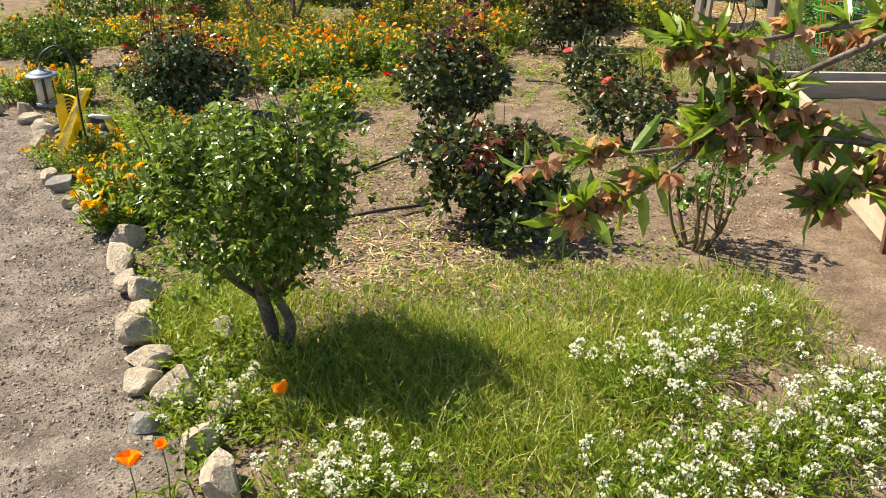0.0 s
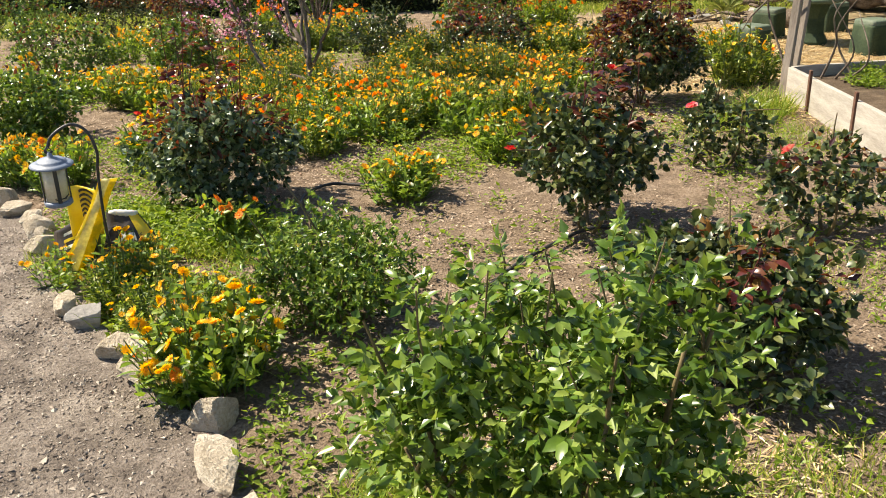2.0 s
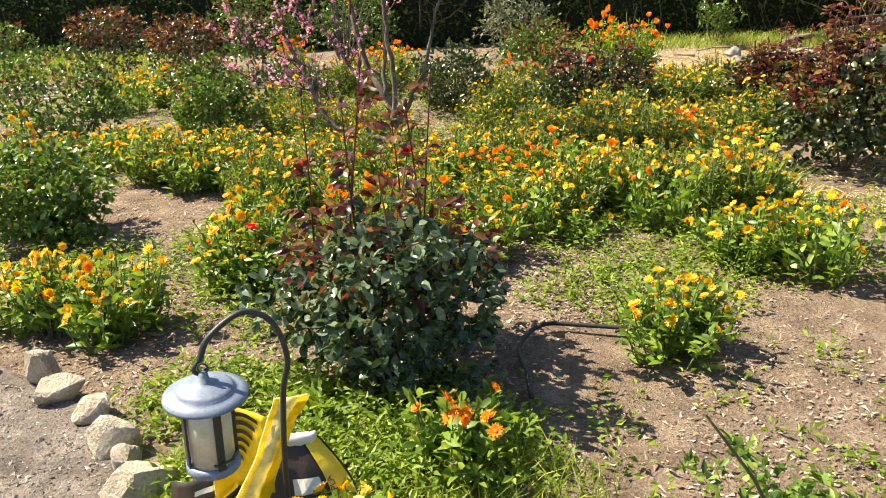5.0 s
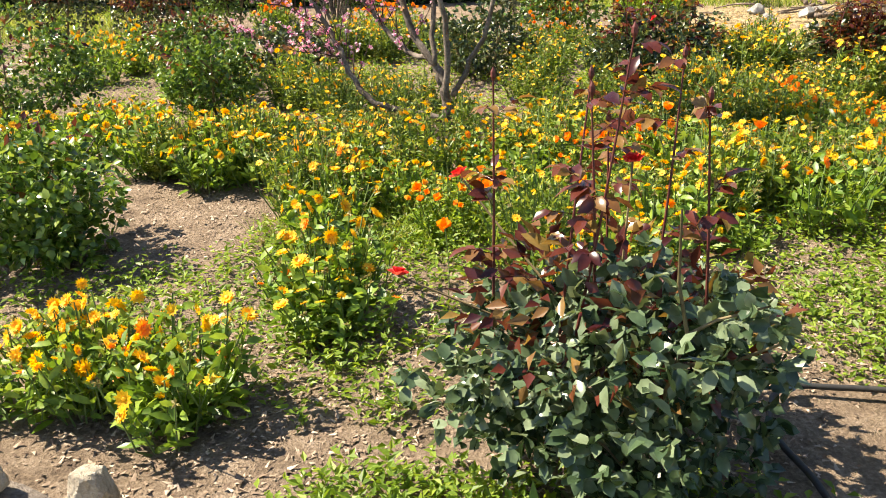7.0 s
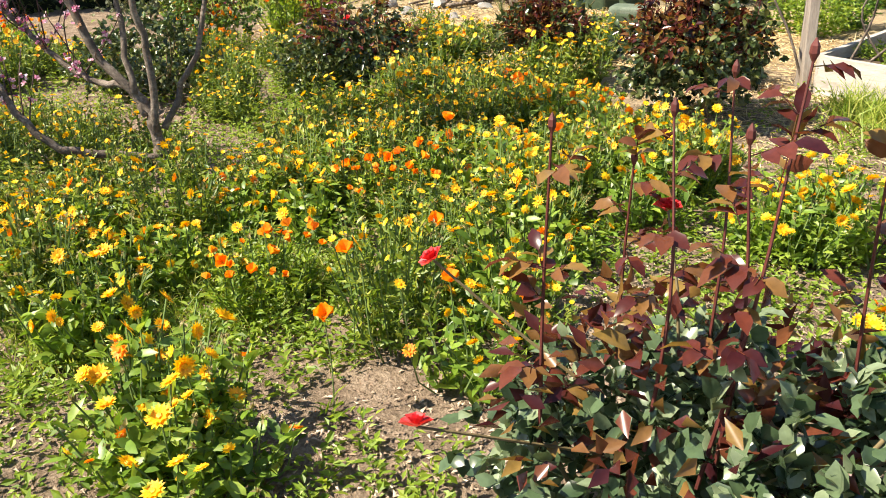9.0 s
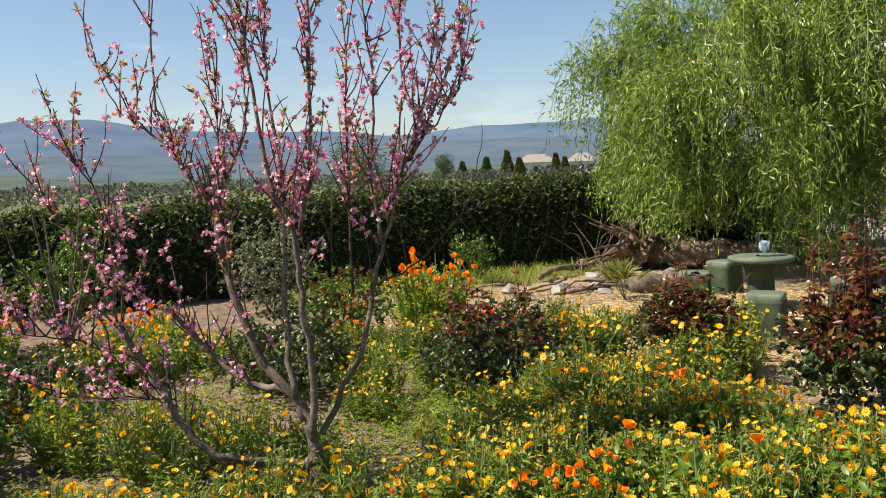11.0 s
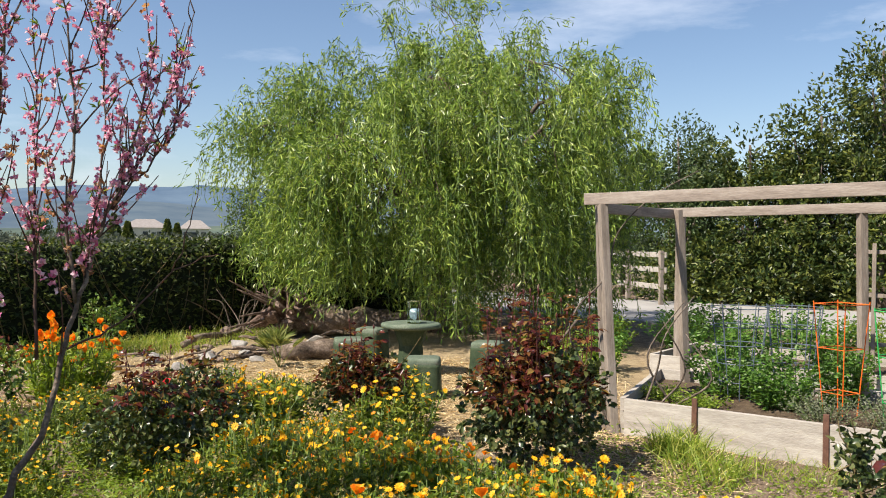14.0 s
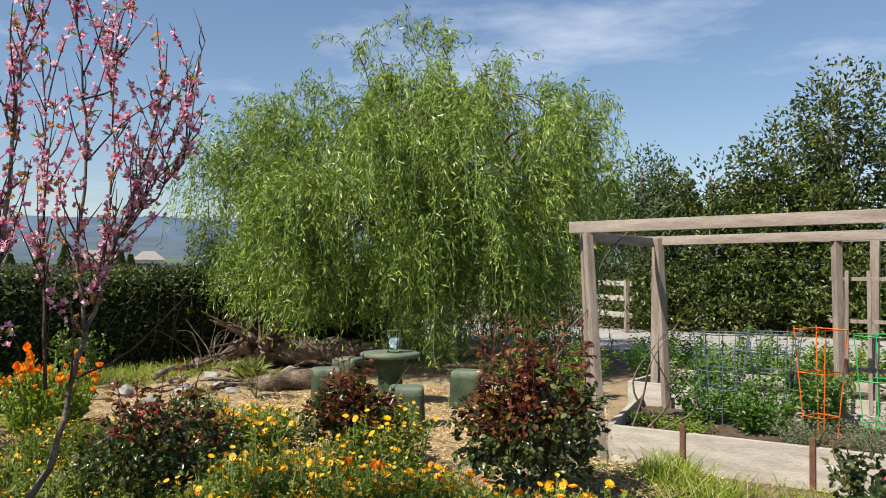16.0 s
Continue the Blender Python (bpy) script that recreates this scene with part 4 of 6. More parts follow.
rose_bush("rose_bush", -0.38, 9.95, 0.62, 0.48, 10, "large rose bush with bluish leaves and tall red shoots", L_ROSE_BLUE, L_ROSE_RED, 2100, stems=7, stem_top=1.25, blooms=((-0.57, 0.17, 0.56, RR[0]), (-0.37, 0.42, 0.76, RR[1]), (0.08, 0.19, 0.85, RR[0])), clear=0.08, young_n=420, leaf_len=0.057)
rose_bush("rose_bush", 0.65, 8.25, 0.42, 0.38, 11, "low round green rose bush close to the path", L_ROSE_LIGHT, L_ROSE, 2700, clear=0.08, young_n=0, leaf_len=0.040, canes=7, slim=0.8)
rose_bush("rose_bush", -2.64, 11.72, 0.62, 0.42, 12, "rounded green rose bush beside the calendulas", L_ROSE_LIGHT, L_ROSE_RED, 1700, clear=0.08, young_n=60)
rose_bush("rose_bush", -3.56, 14.30, 0.72, 0.55, 13, "greyish green rose bush in the flower bed", L_ROSE, L_ROSE_RED, 1300, clear=0.08, young_n=120)
rose_bush("rose_bush", -2.25, 14.60, 0.46, 0.40, 14, "dense green rose bush in the flower bed", L_ROSE, L_ROSE_RED, 1300, clear=0.05, young_n=60)
rose_bush("rose_bush", -2.60, 15.6, 0.55, 0.42, 15, "green rose bush with bronze tips", L_ROSE, L_ROSE_RED, 1100, clear=0.06, young_n=200)
rose_bush("rose_bush", -4.50, 18.20, 0.85, 0.55, 16, "maroon leaved rose bush near the hedge", L_ROSE_DARK, L_ROSE_RED, 900, stems=5, stem_top=1.05, clear=0.08, young_n=700)
rose_bush("rose_bush", -3.30, 17.60, 0.75, 0.55, 17, "reddish rose bush near the hedge", L_ROSE_DARK, L_ROSE_RED, 900, stems=5, stem_top=0.95, clear=0.08, young_n=800)
rose_bush("rose_bush", -2.60, 18.60, 1.10, 0.60, 18, "tall green and bronze rose bush before the hedge", L_ROSE, L_ROSE_RED, 1500, clear=0.1, young_n=350)
rose_bush("rose_bush", -5.80, 17.80, 0.80, 0.55, 19, "green rose bush near the hedge", L_ROSE, L_ROSE_RED, 1100, clear=0.08, young_n=200)
rose_bush("rose_bush", -0.05, 15.45, 0.58, 0.46, 20, "dark rose bush behind the peach tree", L_ROSE_DARK, L_ROSE, 1300, clear=0.06, young_n=40)
rose_bush("rose_bush", -1.80, 16.0, 0.40, 0.38, 21, "low leafy dark green rose bush", L_ROSE_DARK, L_ROSE, 1000, clear=0.02, young_n=0)
rose_bush("rose_bush", 1.05, 17.2, 0.62, 0.5, 22, "green bush with bronze tips in front of the hedge", L_ROSE, L_ROSE_RED, 1000, clear=0.05, young_n=250)
rose_bush("rose_bush", -1.3, 18.9, 1.05, 0.55, 23, "pale green leafy bush before the hedge", L_ROSE, L_ROSE, 1300, clear=0.12, young_n=0)
rose_bush("rose_bush", 0.95, 19.5, 0.95, 0.5, 24, "grey green round shrub before the hedge", L_SAGE, L_SAGE, 1500, clear=0.05, young_n=0)
rose_bush("rose_bush", 4.0, 19.9, 0.7, 0.3, 25, "light green sapling before the hedge", L_ROSE, L_ROSE, 500, clear=0.2, young_n=0)

# ---- flower beds ----
MIX_Y, MIX_M = F_DAISY_Y, F_DAISY_Y[:2] + F_GOLD[1:2] + F_DAISY_O[:1]
protos = [flower_clump(50 + k, 0.24 + 0.02 * (k % 3), 0.28 + 0.03 * (k % 4), MIX_M if k % 3 == 1 else MIX_Y, 11 + k, "leafy calendula clump with yellow orange flowers", 340, 6 + k, flower_scale=1.15) for k in range(5)]
golds = [flower_clump(60 + k, 0.24, 0.30 + 0.04 * k, F_GOLD[:1] * 3 + F_GOLD[1:] if k == 1 else F_GOLD[:1] * 2 + F_GOLD[1:2], 14, "dense green clump with small golden flowers", 720, 12, 0.06, L_GOLD, flower_scale=0.86) for k in range(3)]
mixed = golds + protos[:2]
poppies = [flower_clump(70 + k, 0.24, 0.34 + 0.05 * k, F_POPPY, 12, "feathery green clump of orange poppies", 480, 0, 0.06, L_WEED, "poppy clump", "poppy clumps", "poppy_clump") for k in range(2)]
rng = np.random.default_rng(9)
used = set()


def plant(kinds, x, y, scale=1.0):
    k = kinds[rng.integers(0, len(kinds))]
    m = pose(x, y, land(x, y), 0, 0, rng.uniform(0, 360)) @ Matrix.Diagonal((scale, scale, scale * rng.uniform(0.8, 1.3), 1))
    if k in used:
        k = copy_thing(k, m)
        k.scale = m.to_scale()
    else:
        used.add(k)
        k.matrix_basis = m
    return k


for kinds, cx, cy, rx, ry, n, sc in (
        (protos, -1.98, 10.48, 0.44, 0.26, 8, 0.9), (protos, -1.22, 11.00, 0.28, 0.24, 4, 1.0), (protos, 0.36, 7.68, 0.24, 0.26, 6, 0.95),
        (protos, -0.62, 8.62, 0.26, 0.20, 4, 0.75), (mixed, -1.55, 12.75, 0.85, 0.34, 15, 0.95), (mixed, 0.95, 12.0, 1.1, 0.72, 28, 1.0),
        (protos, 1.55, 11.05, 0.42, 0.40, 6, 1.0), (golds, 0.15, 13.0, 1.0, 0.36, 12, 0.95), (golds, 1.05, 13.45, 0.75, 0.45, 12, 1.0),
        (mixed, -1.35, 13.2, 0.9, 0.34, 10, 0.9), (golds, 2.65, 15.5, 0.85, 0.6, 13, 0.9), (golds, -1.1, 14.5, 0.7, 0.45, 7, 0.9),
        (golds, -1.2, 16.6, 1.1, 0.5, 9, 0.95), (protos, -3.5, 12.9, 0.8, 0.5, 8, 0.95), (protos, -2.9, 13.6, 0.5, 0.4, 4, 0.9),
        (poppies, 2.05, 17.4, 0.40, 0.30, 5, 1.5), (poppies, -2.05, 17.95, 0.28, 0.25, 3, 1.2), (poppies, -0.95, 17.5, 0.35, 0.25, 3, 1.2),
        (poppies, 0.30, 12.1, 0.35, 0.3, 2, 0.85), (poppies, 1.7, 13.1, 0.5, 0.4, 3, 0.85), (golds, 0.6, 12.75, 0.8, 0.4, 10, 0.95), (golds, -1.0, 12.5, 0.6, 0.3, 5, 0.9), (golds, 3.8, 13.45, 0.16, 0.16, 3, 1.5),
        (protos, 0.70, 10.05, 0.16, 0.14, 3, 1.0), (protos, -3.6, 16.4, 0.9, 0.6, 8, 0.9), (poppies, -0.5, 11.7, 0.3, 0.3, 2, 0.9), (golds, 2.3, 14.0, 0.4, 0.25, 4, 0.95), (golds, 2.0, 15.2, 0.7, 0.4, 8, 0.9), (golds, 3.35, 14.7, 0.35, 0.3, 4, 0.85),
        (golds, 0.55, 14.7, 0.6, 0.4, 7, 0.9), (mixed, 1.7, 13.95, 0.6, 0.28, 7, 0.95), (golds, -0.9, 13.9, 0.7, 0.3, 6, 0.8), (golds, 0.4, 15.9, 0.9, 0.5, 8, 0.85),
        (protos, -2.2, 15.2, 0.8, 0.35, 6, 0.8), (golds, 1.6, 16.4, 0.7, 0.4, 6, 0.8), (protos, -0.3, 16.9, 0.8, 0.4, 6, 0.85), (poppies, 0.9, 16.9, 0.4, 0.3, 3, 0.9), (mixed, 2.0, 12.9, 0.5, 0.5, 8, 0.9), (golds, 3.55, 14.75, 0.22, 0.2, 3, 1.35), (mixed, 0.2, 11.4, 0.6, 0.3, 7, 0.9), (mixed, -1.15, 12.0, 0.5, 0.4, 8, 0.9), (mixed, -0.3, 12.4, 0.5, 0.3, 6, 0.95), (golds, 2.15, 14.75, 0.35, 0.3, 5, 1.35), (golds, 2.75, 13.95, 0.25, 0.25, 3, 1.3), (golds, 1.3, 13.75, 0.6, 0.3, 6, 1.1), (mixed, -0.2, 11.0, 0.3, 0.3, 3, 0.9), (golds, -0.02, 8.12, 0.2, 0.16, 3, 0.75), (golds, -0.32, 8.42, 0.16, 0.14, 2, 0.7)):
    for x, y in patch(rng, n, cx, cy, rx, ry):
        plant(kinds, float(x), float(y), sc * rng.uniform(0.85, 1.12))
clump = flower_clump(80, 0.23, 0.26, F_DAISY_O, 12, "green clump with bright orange daisy flowers", 480, 3, flower_scale=1.2)
clump.matrix_basis = pose(-0.16, 9.2, 0)


def single_poppy(x, y, h, r, seed):
    rg = np.random.default_rng(seed)
    t = thing("poppy", pose(x, y, 0), "single orange poppy among the edging stones", "poppy", "single poppies")
    part("flower_stem", tube(Soup(), curve([(0, 0, -0.02), (0.01, 0.01, h * 0.5), (0, 0.02, h)], 3), 0.0022, 5), M_STEM, t)
    put_flower(poppy(P_ORANGE, seed, r), t, (0, 0.02, h), 14, rg, "flower_cup")
    lv = Soup()
    leaf_cloud(lv, rg.normal(size=(26, 3)) * [0.03, 0.03, 0.01] + [0, 0, 0.02], np.concatenate([rg.normal(size=(26, 2)), rg.uniform(0.2, 1.2, (26, 1))], 1), 0.06, 0.008, rg)
    part("foliage", lv, L_WEED, t)


for k, (x, y, h, r) in enumerate(((1.70, 5.80, 0.16, 0.042), (1.36, 5.36, 0.17, 0.044), (1.44, 5.42, 0.20, 0.026), (0.86, 11.85, 0.42, 0.04), (0.55, 12.3, 0.42, 0.04), (-0.75, 10.95, 0.34, 0.036), (-0.55, 11.2, 0.40, 0.036), (-0.35, 10.9, 0.36, 0.036), (-0.15, 11.3, 0.38, 0.036))):
    single_poppy(x, y, h, r, 400 + k)

# white alyssum
def alyssum(seed, r=0.2):
    rg = np.random.default_rng(seed)
    top = thing("alyssum_clump", Matrix(), "low green clump with round white flower heads", "flower clump", "white alyssum clumps")
    green, white = Soup(), []
    n = 260
    a, q = rg.uniform(0, 2 * np.pi, n), np.sqrt(rg.uniform(0, 1, n)) * r
    base = np.stack([np.cos(a) * q, np.sin(a) * q, rg.uniform(0.0, 0.14, n) * (1.1 - q / r * 0.5)], 1)
    leaf_cloud(green, base, np.concatenate([rg.normal(size=(n, 2)), rg.uniform(0.4, 1.4, (n, 1))], 1), 0.045 * rg.uniform(0.6, 1.3, n), 0.009, rg, False, 0.15, 0.2)
    stems = Soup()
    for k in range(11):
        a, q = rg.uniform(0, 2 * np.pi), math.sqrt(rg.uniform(0, 1)) * r
        tip = np.array([math.cos(a) * q * 1.05, math.sin(a) * q * 1.05, rg.uniform(0.10, 0.17)])
        tube(stems, [tip * [0.6, 0.6, 0.0], tip], [0.002, 0.0015], 3, False)
        s = Soup()
        d = unit(rg.normal(size=(22, 3)) + [0, 0, 0.7])
        leaf_cloud(s, tip + d * 0.011, d, 0.010, 0.010, rg, False, 0.1, 0.1, 0.2)
        white.append(s)
    part("foliage", green, L_WEED, top)
    part("stem_tangle", stems, M_STEM, top)["kind"] = "stuff"
    for s in white:
        part("flower_head", s, P_WHITE, top)
    return top


aly = [alyssum(k) for k in range(3)]
spots = np.concatenate([patch(rng, 17, 3.35, 6.15, 0.62, 0.45), patch(rng, 6, 1.98, 5.48, 0.26, 0.16), patch(rng, 5, 3.0, 5.65, 0.3, 0.2), patch(rng, 2, 1.40, 5.86, 0.1, 0.06)])
for k, (x, y) in enumerate(spots):
    m = pose(x, y, land(x, y), 0, 0, rng.uniform(0, 360))
    if k < 3:
        aly[k].matrix_basis = m
    else:
        copy_thing(aly[k % 3], m)


# ---- peach tree in blossom ----
PEACH = np.array([-0.52, 13.47, 0.0])
VIEW = np.array([0.45, 0.89, 0.0])
tree = thing("peach_tree", pose(*PEACH), "bare branched peach tree covered in pink blossom", "peach tree")
rng = np.random.default_rng(21)
petals, leaves, withered = Soup(), Soup(), Soup()


def blossom(at, size=0.017, dead=False):
    n = 5
    ax = unit(rng.normal(size=3) + [0, 0, 0.3])
    u = unit(np.cross(ax, rng.normal(size=3)))
    w = np.cross(ax, u)
    a = np.linspace(0, 2 * np.pi, n, endpoint=False)
    way = u * np.cos(a)[:, None] + w * np.sin(a)[:, None] + ax * 0.45
    leaf_cloud(withered if dead else petals, np.repeat(at[None], n, 0), way, size * rng.uniform(0.8, 1.15), size * 0.95, rng, False, -0.1, 0.25, 0.5)


def dress(c, start, density):
    """Blossom, dead petals and leaf tufts along a twig."""
    seg = np.linalg.norm(np.diff(c, axis=0), axis=1)
    run = np.concatenate([[0], np.cumsum(seg)])
    for d in np.arange(run[-1] * start, run[-1], 0.036):
        if rng.uniform() > density:
            continue
        at = np.array([np.interp(d, run, c[:, k]) for k in range(3)])
        r = rng.uniform()
        for _ in range(rng.integers(1, 4)):
            blossom(at + rng.normal(size=3) * 0.013, 0.0215, r < 0.13)
        if r > 0.86:
            leaf_cloud(leaves, np.repeat(at[None], 4, 0), rng.normal(size=(4, 3)) + [0, 0, 0.8], 0.05, 0.011, rng, False, 0.2, 0.2)


def limb(points, r0, r1, lean, name="branch", start=0.45, density=0.6, twigs=6, mat=None):
    """A limb through world points, leaning away from or towards the path by lean metres at its end; then its twigs."""
    p = np.asarray(points, float)
    f = np.linspace(0, 1, len(p))[:, None]
    c = curve(p - PEACH + VIEW * lean * f, 5)
    c[1:-1] += rng.normal(size=c[1:-1].shape) * 0.006
    s = Soup()
    tube(s, c, np.linspace(r0 * (1.0 if name == "trunk" else 0.72), r1 * 0.75, len(c)), 8 if r0 > 0.012 else 5)
    ob = part(name, s, mat or (M_BARK if r0 > 0.012 else M_TWIG), tree, smooth=True)
    dress(c, start, density * 0.5)
    if twigs:
        t = Soup()
        for k in range(int(twigs * 1.9)):
            i = rng.integers(int(len(c) * max(start - 0.1, 0.1)), len(c))
            out = unit(rng.normal(size=3) * [0.6, 0.6, 0.3] + [0, 0, 1.35] + unit(c[i] - [0, 0, 0.8]) * 0.45)
            ln = rng.uniform(0.08, 0.5)
            e = c[i] + out * ln
            w = curve([c[i], c[i] + out * ln * 0.5 + rng.normal(size=3) * 0.02, e], 4)
            tube(t, w, np.linspace(0.0046, 0.002, len(w)), 4, False)
            dress(w, 0.1, density * 0.56)
        part("twig_spray", t, M_TWIG, ob)["kind"] = "stuff"
    return ob


limb([(-0.50, 13.44, -0.05), (-0.52, 13.47, 0.10), (-0.53, 13.48, 0.20), (-0.55, 13.50, 0.34)], 0.062, 0.028, 0.0, "trunk", 2, 0, 0)
limb([(-0.53, 13.46, 0.14), (-0.78, 13.55, 0.19), (-0.98, 13.62, 0.24), (-1.09, 13.70, 0.36), (-1.17, 13.80, 0.56), (-1.25, 13.89, 0.73), (-1.34, 13.94, 0.90)], 0.034, 0.020, -0.12, "branch", 0.55, 0.55, 9)
limb([(-1.25, 13.85, 0.70), (-1.45, 13.98, 0.78), (-1.68, 14.1, 0.86), (-1.9, 14.2, 0.88)], 0.010, 0.003, -0.1, "branch", 0.1, 0.9, 10)
limb([(-1.15, 13.8, 0.50), (-1.4, 13.9, 0.56), (-1.62, 14.0, 0.60)], 0.008, 0.003, -0.2, "branch", 0.1, 0.9, 8)
limb([(-0.56, 13.52, 0.36), (-0.64, 13.56, 0.50), (-0.8, 13.64, 0.52), (-0.92, 13.71, 0.57), (-1.09, 13.81, 0.75), (-1.26, 13.91, 0.93)], 0.030, 0.018, 0.35, "branch", 0.55, 0.6, 10)
limb([(-1.2, 14.1, 0.9), (-1.42, 14.2, 1.15), (-1.6, 14.3, 1.35), (-1.75, 14.4, 1.62)], 0.011, 0.003, 0.1, "branch", 0.05, 0.85, 12)
limb([(-1.2, 14.1, 0.9), (-1.36, 14.15, 1.25), (-1.42, 14.2, 1.6), (-1.5, 14.22, 1.72)], 0.010, 0.003, 0.0, "branch", 0.05, 0.85, 10)
limb([(-0.53, 13.48, 0.26), (-0.58, 13.52, 0.44), (-0.74, 13.63, 0.65), (-0.85, 13.7, 0.98), (-0.9, 13.75, 1.26), (-0.95, 13.8, 1.52)], 0.038, 0.022, 0.12, "branch", 0.5, 0.5, 8)
limb([(-0.95, 13.8, 1.52), (-1.04, 13.86, 1.68), (-1.16, 13.93, 1.83), (-1.33, 14.03, 1.97), (-1.48, 14.12, 2.28)], 0.014, 0.003, 0.2, "branch", 0.05, 0.85, 14)
limb([(-0.95, 13.9, 1.52), (-1.06, 13.98, 1.79), (-1.12, 14.03, 2.06), (-1.13, 14.06, 2.48), (-1.12, 14.1, 2.75)], 0.013, 0.004, 0.1, "branch", 0.3, 0.12, 3)
limb([(-0.95, 13.9, 1.5), (-0.82, 13.84, 1.6), (-0.71, 13.81, 1.93), (-0.73, 13.84, 2.25), (-0.78, 13.86, 2.6)], 0.013, 0.003, 0.15, "branch", 0.1, 0.75, 12)
limb([(-0.6, 13.54, 0.48), (-0.63, 13.58, 0.82), (-0.61, 13.61, 1.37), (-0.62, 13.64, 1.57), (-0.66, 13.7, 2.21), (-0.66, 13.72, 2.6)], 0.026, 0.004, 0.35, "branch", 0.5, 0.7, 14)
limb([(-0.53, 13.48, 0.26), (-0.51, 13.51, 0.71), (-0.52, 13.54, 1.01), (-0.53, 13.57, 1.37), (-0.6, 13.62, 1.57), (-0.63, 13.67, 1.93), (-0.67, 13.73, 2.49), (-0.7, 13.75, 2.8)], 0.030, 0.004, -0.32, "branch", 0.42, 0.75, 18)
limb([(-0.53, 13.53, 1.3), (-0.45, 13.51, 1.65), (-0.4, 13.52, 2.13), (-0.36, 13.53, 2.49), (-0.36, 13.5, 2.85)], 0.018, 0.003, -0.45, "branch", 0.05, 0.85, 18)
limb([(-0.49, 13.47, 0.29), (-0.4, 13.44, 0.48), (-0.27, 13.39, 0.74), (-0.19, 13.38, 1.07), (-0.1, 13.36, 1.38), (-0.05, 13.35, 1.57), (0.06, 13.31, 1.85), (0.18, 13.29, 2.35)], 0.026, 0.004, 0.0, "branch", 0.5, 0.7, 16)
limb([(-0.19, 13.37, 1.04), (0.01, 13.28, 1.15), (0.22, 13.19, 1.38), (0.4, 13.11, 1.46)], 0.008, 0.003, -0.1, "branch", 0.4, 0.08, 0)
limb([(0.22, 13.19, 1.38), (0.3, 13.17, 1.6), (0.34, 13.17, 1.83)], 0.005, 0.002, -0.05, "branch", 0.4, 0.1, 0)
limb([(-0.15, 13.37, 1.24), (-0.17, 13.41, 1.57), (-0.13, 13.43, 2.07), (-0.15, 13.47, 2.49), (-0.17, 13.5, 2.7)], 0.013, 0.003, -0.2, "branch", 0.1, 0.75, 13)
limb([(0.0, 13.33, 1.66), (0.2, 13.25, 1.96), (0.29, 13.22, 2.16)], 0.008, 0.003, 0.0, "branch", 0.05, 0.85, 7)
limb([(-0.12, 13.36, 1.30), (-0.02, 13.40, 1.75), (0.05, 13.48, 2.2), (0.08, 13.55, 2.65)], 0.010, 0.003, 0.0, "branch", 0.1, 0.8, 11)
limb([(-0.30, 13.42, 1.00), (-0.28, 13.46, 1.55), (-0.24, 13.55, 2.1), (-0.22, 13.62, 2.75)], 0.012, 0.003, 0.1, "branch", 0.3, 0.8, 12)
limb([(0.02, 13.33, 1.70), (0.16, 13.30, 1.95), (0.28, 13.22, 2.35), (0.33, 13.18, 2.6)], 0.008, 0.003, 0.0, "branch", 0.1, 0.8, 8)
limb([(-0.85, 13.72, 1.10), (-0.86, 13.78, 1.55), (-0.84, 13.84, 2.0), (-0.88, 13.90, 2.4)], 0.010, 0.003, 0.0, "branch", 0.2, 0.8, 10)
part("blossom", petals, P_PINK, tree, "pale to deep pink blossoms")
part("withered_petals", withered, L_DEADFLOWER, tree)
part("young_leaves", leaves, L_PEACH, tree)

# ---- peach bough reaching over the lawn from a second tree ----
bough = thing("peach_tree", pose(4.55, 4.9, 0), "young peach tree with green leaves and withered blossom", "peach tree")
O = np.array([4.55, 4.9, 0.0])
s = Soup()
tube(s, curve([(0, 0, -0.05), (0.02, 0.02, 0.5), (-0.05, 0.05, 1.0), (-0.1, 0.1, 1.6)], 4), np.linspace(0.06, 0.03, 13), 9)
part("trunk", s, M_BARK, bough, smooth=True)
lv, dead = Soup(), Soup()
for pts, r in (([(4.5, 4.95, 1.0), (3.9, 5.1, 1.20), (3.27, 5.24, 1.24), (2.95, 5.2, 1.25), (2.53, 5.14, 1.21)], 0.014),
               ([(3.27, 5.24, 1.24), (3.0, 5.22, 1.33), (2.9, 5.2, 1.27)], 0.007), ([(4.45, 5.0, 1.5), (3.8, 5.3, 1.55), (3.26, 5.36, 1.47), (2.95, 5.3, 1.43), (2.84, 5.28, 1.44)], 0.011),
               ([(3.26, 5.30, 1.45), (3.05, 5.26, 1.36), (2.98, 5.24, 1.33), (2.86, 5.21, 1.26)], 0.008), ([(3.4, 5.22, 1.22), (3.2, 5.2, 1.15), (3.12, 5.18, 1.12)], 0.005),
               ([(2.9, 5.2, 1.24), (2.75, 5.12, 1.16), (2.62, 5.1, 1.12)], 0.004)):
    c = curve(np.array(pts) - O, 6)
    s = Soup()
    tube(s, c, np.linspace(r, 0.003, len(c)), 7)
    part("branch", s, M_BARK, bough, smooth=True)
    for k in range(int(len(c) * 1.5)):
        at = c[rng.integers(len(c) // 3, len(c))]
        n = 3
        leaf_cloud(lv, np.repeat(at[None], n, 0), rng.normal(size=(n, 3)) + [-0.5, 0, 0.25], rng.uniform(0.05, 0.105, n), rng.uniform(0.016, 0.027, n), rng, True, 0.25, 0.3, 0.5)
        if k % 3 != 1:
            at = at + rng.normal(size=3) * 0.02
            leaf_cloud(dead, np.repeat(at[None], 9, 0), rng.normal(size=(9, 3)) * 0.8 + [0, 0, -0.7], 0.036, 0.024, rng, True, 0.35, 0.5, 0.3)
part("leaves", lv, L_PEACH, bough, "long glossy green leaves")
